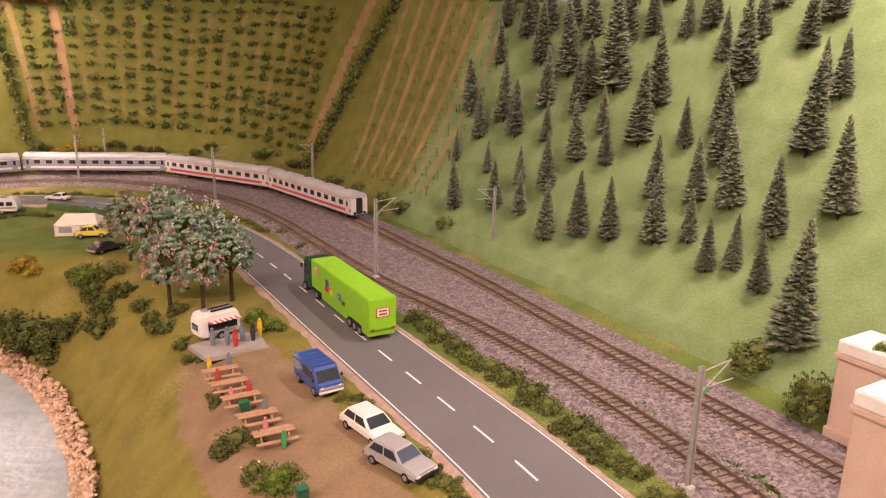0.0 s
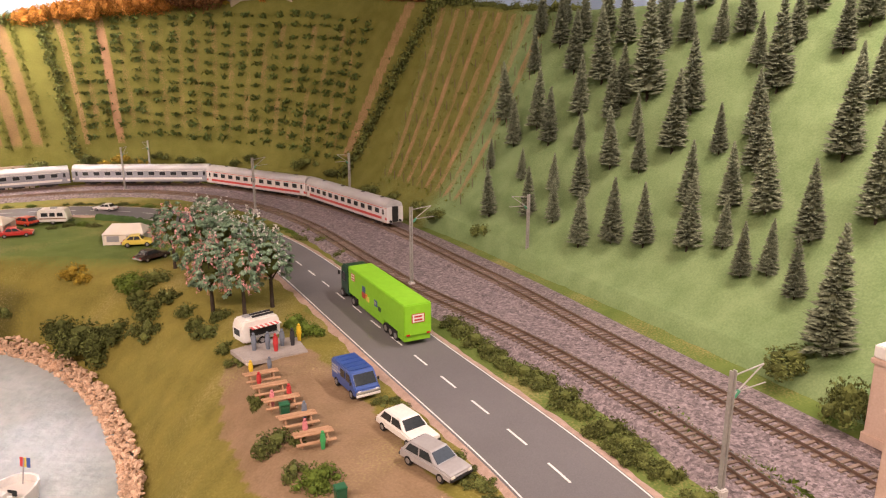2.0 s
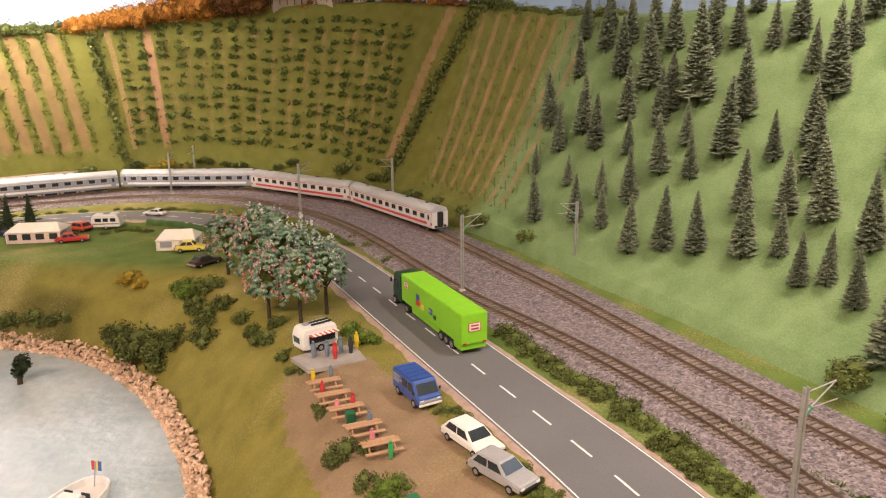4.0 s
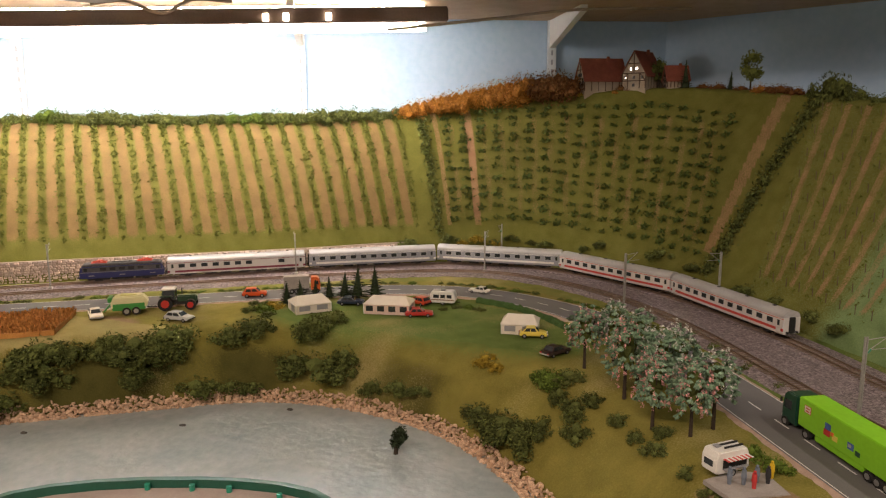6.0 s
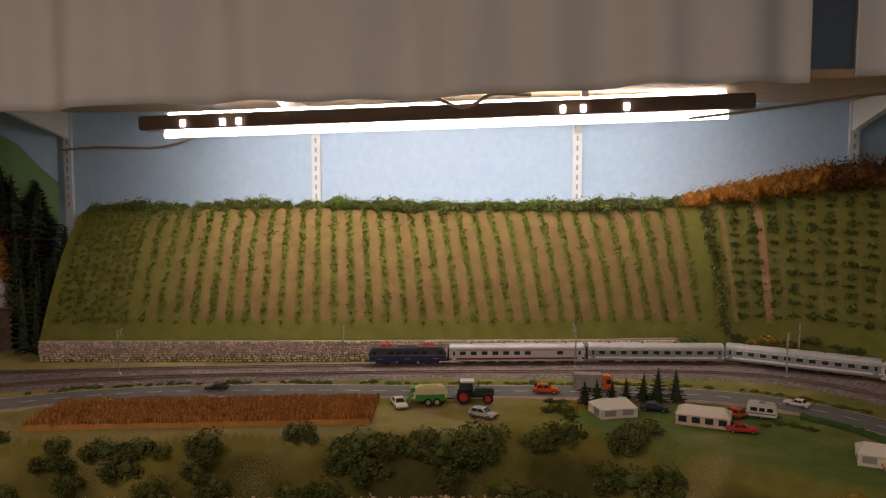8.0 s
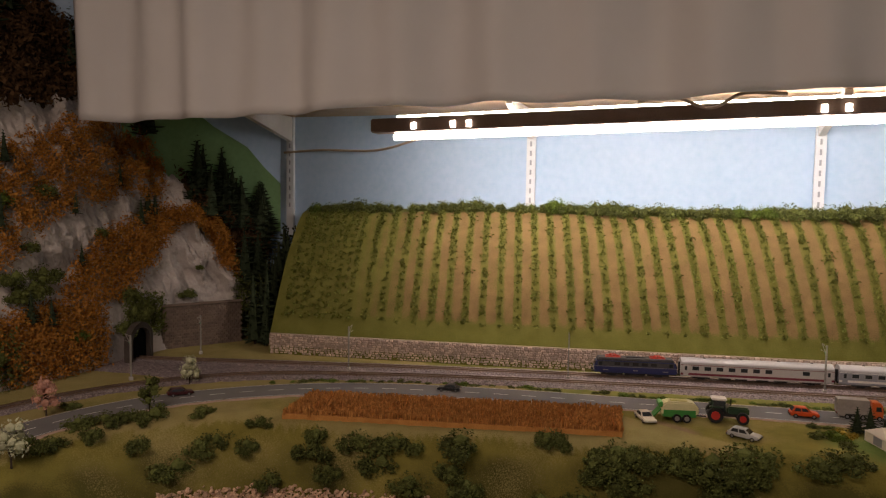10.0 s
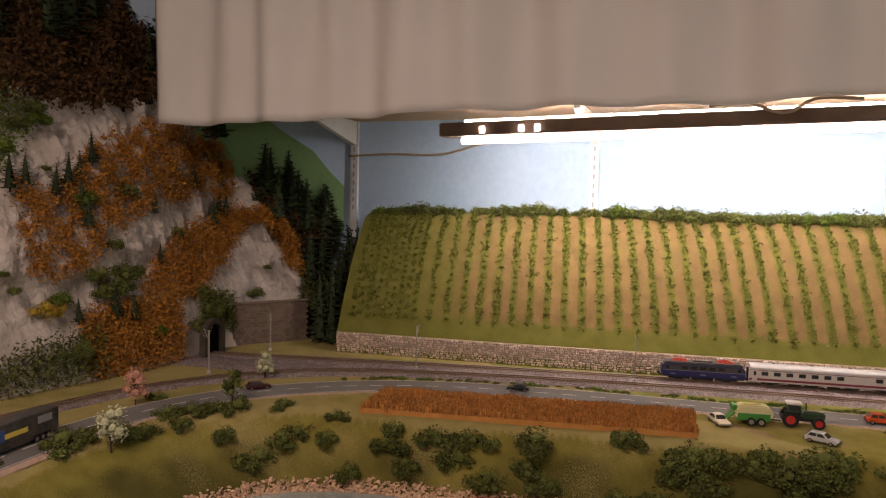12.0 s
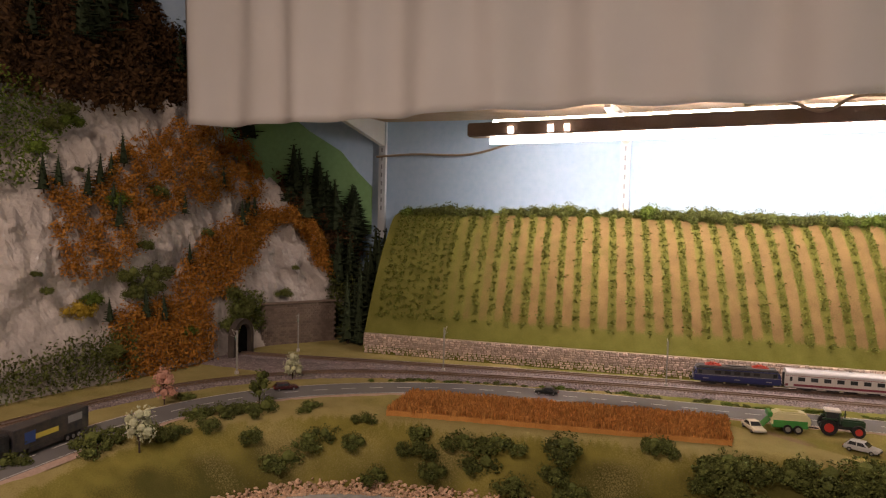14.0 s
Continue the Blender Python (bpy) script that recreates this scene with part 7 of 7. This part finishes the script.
# ---- mountain cover ----
def mount_scatter(name, label, poly, n, size, mat, lift=.006, spread=.006, bare=9.0):
    """Foliage scattered over a stretch of the mountain, given in its own terms."""
    poly = np.array(poly)
    lo, hi = poly.min(0), poly.max(0)
    pts = []
    while len(pts) < n:
        c = rng.uniform(lo, hi, (n, 2))
        jit = c + rng.normal(size=c.shape) * np.array([.05, .006])
        pts += list(c[inside(jit[:, 0], jit[:, 1], poly) & (wobble(c[:, 0] * 1.3, c[:, 1] * 9, 8) < bare)])
    c = np.array(pts[:n])
    p = mountain_at(c[:, 0], c[:, 1]) + np.array([.6, -.3, .5]) * lift * (1 + wobble(c[:, 0] * 2, c[:, 1] * 9, 6)[:, None] * .9) + rng.normal(size=(n, 3)) * spread
    p[:, 0] += .010
    v, f = leaf_quads(p, size)
    return tagged(mesh(name, v, f, mat), label, "foliage", kind="stuff")


mount_scatter("autumn_foliage", "orange autumn foliage on the rocky mountain", [(5.41, .36), (4.7, .40), (4.02, .45), (3.2, .50), (2.48, .55), (2.59, .40), (3.61, .29), (4.3, .25), (4.67, .22), (5.08, .18), (5.48, .13), (6.02, .13), (6.30, .29), (5.75, .28), (5.5, .32)], 24000, .0040, FOLIAGE_ORANGE, bare=.04)
mount_scatter("autumn_foliage", "orange autumn foliage above the tunnel", [(3.85, .19), (3.0, .29), (1.92, .44), (1.0, .47), (.85, .25), (1.2, .28), (1.5, .40), (2.1, .38), (2.91, .18), (3.5, .09), (4.47, .09), (4.3, .13)], 20000, .0040, FOLIAGE_ORANGE)
mount_scatter("autumn_foliage", "orange autumn foliage at the mountain's foot", [(5.46, .07), (4.9, .09), (3.80, .09), (3.72, .045), (3.78, .0), (5.23, .0)], 11000, .0040, FOLIAGE_ORANGE)
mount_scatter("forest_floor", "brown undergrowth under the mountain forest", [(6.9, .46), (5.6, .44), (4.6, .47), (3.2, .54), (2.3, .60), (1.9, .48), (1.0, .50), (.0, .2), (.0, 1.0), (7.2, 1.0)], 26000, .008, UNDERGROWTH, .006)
mount_scatter("dark_undergrowth", "dark green undergrowth at the mountain's foot", [(8.5, .0), (8.5, .05), (6.4, .035), (5.6, .05), (5.2, .06), (5.0, .0)], 6000, .0045, FOLIAGE, .008)
mount_scatter("dark_undergrowth", "dark green undergrowth beside the tunnel wall", [(.05, .0), (.05, .5), (.9, .32), (1.0, .05), (1.05, .0)], 5000, .0045, FOLIAGE, .008)
mount_scatter("dark_undergrowth", "dark ivy round the tunnel mouth", [(2.75, .03), (2.75, .10), (3.45, .11), (3.45, .03)], 2500, .004, FOLIAGE, .01)
mount_scatter("meadow_patch", "green grassy patch on the mountain", [(6.5, .29), (6.3, .36), (6.0, .42), (6.6, .50), (8.0, .50), (8.0, .28)], 5000, .005, FOLIAGE_LIGHT, .004)
random.seed(21)
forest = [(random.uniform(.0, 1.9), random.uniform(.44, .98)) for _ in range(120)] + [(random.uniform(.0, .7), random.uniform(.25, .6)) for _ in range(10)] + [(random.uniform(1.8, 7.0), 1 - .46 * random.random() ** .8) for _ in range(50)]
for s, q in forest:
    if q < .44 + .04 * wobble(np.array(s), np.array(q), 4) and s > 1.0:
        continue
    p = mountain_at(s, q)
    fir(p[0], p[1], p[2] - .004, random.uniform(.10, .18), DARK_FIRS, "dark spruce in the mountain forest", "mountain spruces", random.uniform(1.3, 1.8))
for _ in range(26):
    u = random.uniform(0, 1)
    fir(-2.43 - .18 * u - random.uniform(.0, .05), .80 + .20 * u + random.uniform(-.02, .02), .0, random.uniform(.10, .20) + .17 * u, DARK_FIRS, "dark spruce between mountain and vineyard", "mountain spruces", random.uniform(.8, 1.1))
for s, q in ((4.11, .15), (5.8, .26), (4.2, .24), (3.43, .33), (3.07, .27), (5.46, .07), (4.62, .06), (6.34, .27), (6.16, .29), (5.64, .29), (5.48, .31), (5.28, .32), (4.94, .07), (5.35, .21), (5.45, .24), (2.9, .30), (2.75, .31)):
    p = mountain_at(s, q)
    fir(p[0] + .012, p[1], p[2] - .004, random.uniform(.05, .09), DARK_FIRS, "small dark spruce on a rock ledge", "mountain spruces", 1.4)
for s, q, r, kind in ((4.71, .27, .034, "green"), (3.74, .21, .022, "green"), (2.17, .12, .026, "green"), (1.83, .23, .016, "green"), (4.89, .11, .044, "green"), (4.75, .13, .04, "green"), (5.1, .10, .034, "green"), (5.37, .26, .036, "light"), (5.91, .31, .014, "green"), (5.82, .085, .034, "yellow"), (5.65, .10, .03, "light"), (5.12, .13, .034, "green"), (4.94, .17, .026, "green"), (4.15, .04, .024, "light"), (6.09, .42, .034, "green"), (6.32, .40, .034, "green"), (6.0, .40, .03, "light"), (6.45, .35, .03, "light"), (5.37, .03, .034, "green"), (3.29, .06, .040, "green"), (3.1, .08, .036, "green"), (3.45, .04, .034, "green"), (3.35, .10, .03, "green"), (.9, .1, .036, "green"), (.6, .06, .03, "green"), (.8, .02, .03, "green"), (6.3, .15, .014, "green"), (6.2, .12, .016, "green")):
    p = mountain_at(s, q)
    bush(p[0] + .014, p[1] - .004, p[2], r, kind, 1.0, "on the mountain", name="mountain_bush")

# ---- tunnel: stone front wall and portal ----
tunnel = thing("tunnel_front", None, "brown block stone wall beside the tunnel mouth", "wall")
tunnel["kind"] = "structure"
BLOCK = surf("tunnel_stone", (.135, .100, .080), (.215, .165, .135), .9, fine=700, bump=.4, vary=.18)
a, b = Vector((-2.570, .570, 0)), Vector((-2.545, .785, 0))
d = (b - a).normalized()
nrm = Vector((d.y, -d.x, 0))
TM = Matrix((d, -nrm, Vector((0, 0, 1)))).transposed().to_4x4()
TM.translation = a
bm = bmesh.new()
box(bm, ((b - a).length / 2, .006, .055), ((b - a).length, .010, .115), 0, TM)
part("wall_core", bm, surf("tunnel_joint", (.10, .08, .065), (.15, .12, .10), .95), tunnel)
bm = bmesh.new()
box(bm, (0, 0, 0), (1, 1, 1), .08)
brick_me = bpy.data.meshes.new("block")
bm.to_mesh(brick_me)
bm.free()
brick_me.materials.append(BLOCK)
for r in range(14):
    for k in range(20):
        x = (k + .5 * (r % 2)) * .0116
        if x > (b - a).length - .004:
            continue
        ob = new("block", brick_me)
        ob.parent = tunnel
        ob.matrix_world = TM @ pose(x + .005, -.0002, .003 + r * .0080) @ Matrix.Diagonal((.0108, .0040, .0072, 1))
bm = bmesh.new()
box(bm, ((b - a).length / 2, .002, .116), ((b - a).length + .004, .018, .005), .001, TM)
part("coping", bm, BLOCK, tunnel)
mouth = float(arcs[np.argmin(np.hypot(*(FAR_TRACK[0] - np.array([-2.49, .475])).T))])
c, c2_ = on_track(mouth), on_track(mouth + .05)
d2 = Vector((*(c2_ - c), 0)).normalized()
portal = thing("tunnel_portal", None, "dark arched stone tunnel mouth over the track", "tunnel")
portal["kind"] = "structure"
PM = Matrix((Vector((d2.y, -d2.x, 0)), d2, Vector((0, 0, 1)))).transposed().to_4x4()
PM.translation = Vector((c[0], c[1], 0))
bm = bmesh.new()
ring_o = [(.050 * math.cos(q), .050 + .046 * math.sin(q)) for q in np.linspace(0, math.pi, 13)]
ring_i = [(.037 * math.cos(q), .050 + .032 * math.sin(q)) for q in np.linspace(0, math.pi, 13)]
outline = [(.050, 0)] + ring_o + [(-.050, 0), (-.037, 0)] + ring_i[::-1] + [(.037, 0)]
prism(bm, outline, -.012, .004)
for q in bm.verts:
    q.co = PM @ q.co
# arch stone coloured dark for the shade round the tunnel mouth
part("arch", bm, surf("shaded_stone", (.045, .038, .032), (.085, .07, .06), .95, fine=600, bump=.4), portal)
# black plug stands for the unlit bore
bm = bmesh.new()
prism(bm, [(.039, 0)] + [(.039 * math.cos(q), .050 + .034 * math.sin(q)) for q in np.linspace(0, math.pi, 13)] + [(-.039, 0)], .0, .008)
for q in bm.verts:
    q.co = PM @ q.co
part("darkness", bm, surf("tunnel_dark", (.004, .004, .004), (.008, .008, .008), 1.0, bump=0, spec=0), portal)

# green painted slope on the wall, and the cable under the shelf
PAINTED = surf("painted_meadow", (.16, .30, .13), (.21, .37, .17), .9, big=4, fine=80, bump=.03)
wl = np.array([-3.55, -.60]) - BACK_L
wl /= np.linalg.norm(wl)
face = np.array([-wl[1], wl[0]])
pl = [(.0, .30), (.40, .30), (.55, .75), (.42, .78), (.30, .70), (.20, .62), (.10, .56), (.05, .50), (.0, .45)]
off = face * (.003 if np.dot(face, np.array([-1.0, .3]) - BACK_L) > 0 else -.003)
tagged(mesh("painted_slope", [(*(BACK_L + wl * u + off), z) for u, z in pl], [tuple(range(len(pl)))], PAINTED), "green meadow slope painted on the wall", "backdrop", kind="structure")
CABLE = surf("cable", (.30, .24, .18), (.38, .31, .24), .6, bump=0)


def cable(name, pts, r, label):
    line = catmull(pts, 8)
    d = np.gradient(line, axis=0)
    d /= np.linalg.norm(d, axis=1)[:, None]
    side = np.cross(d, np.array([0, 0, 1.0]))
    side /= np.linalg.norm(side, axis=1)[:, None]
    up = np.cross(side, d)
    ring = [line + (side * math.cos(a) + up * math.sin(a)) * r for a in np.linspace(0, 2 * math.pi, 8)]
    me = bpy.data.meshes.new(name)
    me.from_pydata([tuple(map(float, q)) for q in np.stack(ring, 1).reshape(-1, 3)], [], [tuple(map(int, q)) for q in grid_faces(len(line), 8)])
    me.materials.append(CABLE)
    return tagged(new(name, me), label, "cable")


cable("lamp_cable", [on_wall(-.01, .03, .545), on_wall(.12, .03, .552), on_wall(.30, .04, .550), on_wall(.45, .10, .575), on_wall(.62, .22, .598)], .0035, "brown cable running from the rail to the lamp")
cable("lamp_cable", [lamp_point(.45, .03, .628), lamp_point(.50, .035, .634), lamp_point(.555, .04, .606), lamp_point(.60, .035, .634), lamp_point(.66, .03, .630)], .004, "dark cable looped over the strip lamp")
cable("lamp_cable", [lamp_point(.90, .03, .565), lamp_point(1.0, .03, .578), on_wall(1.98, .30, .622), on_wall(2.16, .32, .640), on_wall(2.45, .30, .650)], .0035, "brown cable running from the lamp to the rail")

# ---- plaster gate pillars either side of the far track ----
TOWER = surf("tower_plaster", (.50, .36, .28), (.62, .47, .38), .9, big=40, fine=500)


def gate_pillar(label, x, y, along, across, top):
    """A plaster pillar whose corner stands at x, y: plinth, shaft, cornice and a cap block."""
    t = thing("gate_pillar", None, label, "pillar", "gate pillars")
    for nm, grow, z0, z1, m in (("shaft", 0, 0, top - .014, TOWER), ("plinth", .0016, 0, .010, TOWER), ("cornice", .0022, top - .016, top - .011, TOWER), ("cap", .001, top - .011, top, WHITE_P)):
        bm = bmesh.new()
        box(bm, (along / 2, across / 2, (z0 + z1) / 2), (along + 2 * grow, across + 2 * grow, z1 - z0), .001)
        part(nm, bm, m, t)
    bm = bmesh.new()
    box(bm, (along * .62, across * .5, top + .006), (along * .38, across * .6, .013), .0015, taper=.8)
    part("cap_block", bm, WHITE_P, t)
    return put(t, x, y, .001, -60)


gate_pillar("pinkish plaster gate pillar with a white cap between the tracks", .283, .450, .075, .030, .100)
gate_pillar("lower pinkish plaster gate pillar on the slope side of the track", .338, .568, .060, .042, .086)
bush(.362, .548, .086, .010, "light", 1.0, "on the gate pillar")
bush(.336, .592, .018, .026, "green", 1.3, "behind the gate pillar")
# grass growing between the two tracks
gn = 2600
ga = rng.uniform(0, 1, gn)
gp = np.stack([.135 + .125 * ga, .690 - .230 * ga], 1) + rng.normal(size=(gn, 2)) * .007
gp = gp[(wobble(gp[:, 0], gp[:, 1], 40, 2.0) > -.15)]
v, f = leaf_quads(np.c_[gp, np.full(len(gp), .0042)], .0030, 1.2)
tagged(mesh("grass_tufts", v, f, FOLIAGE_LIGHT), "tufts of grass in the ballast between the tracks", "grass", kind="stuff")
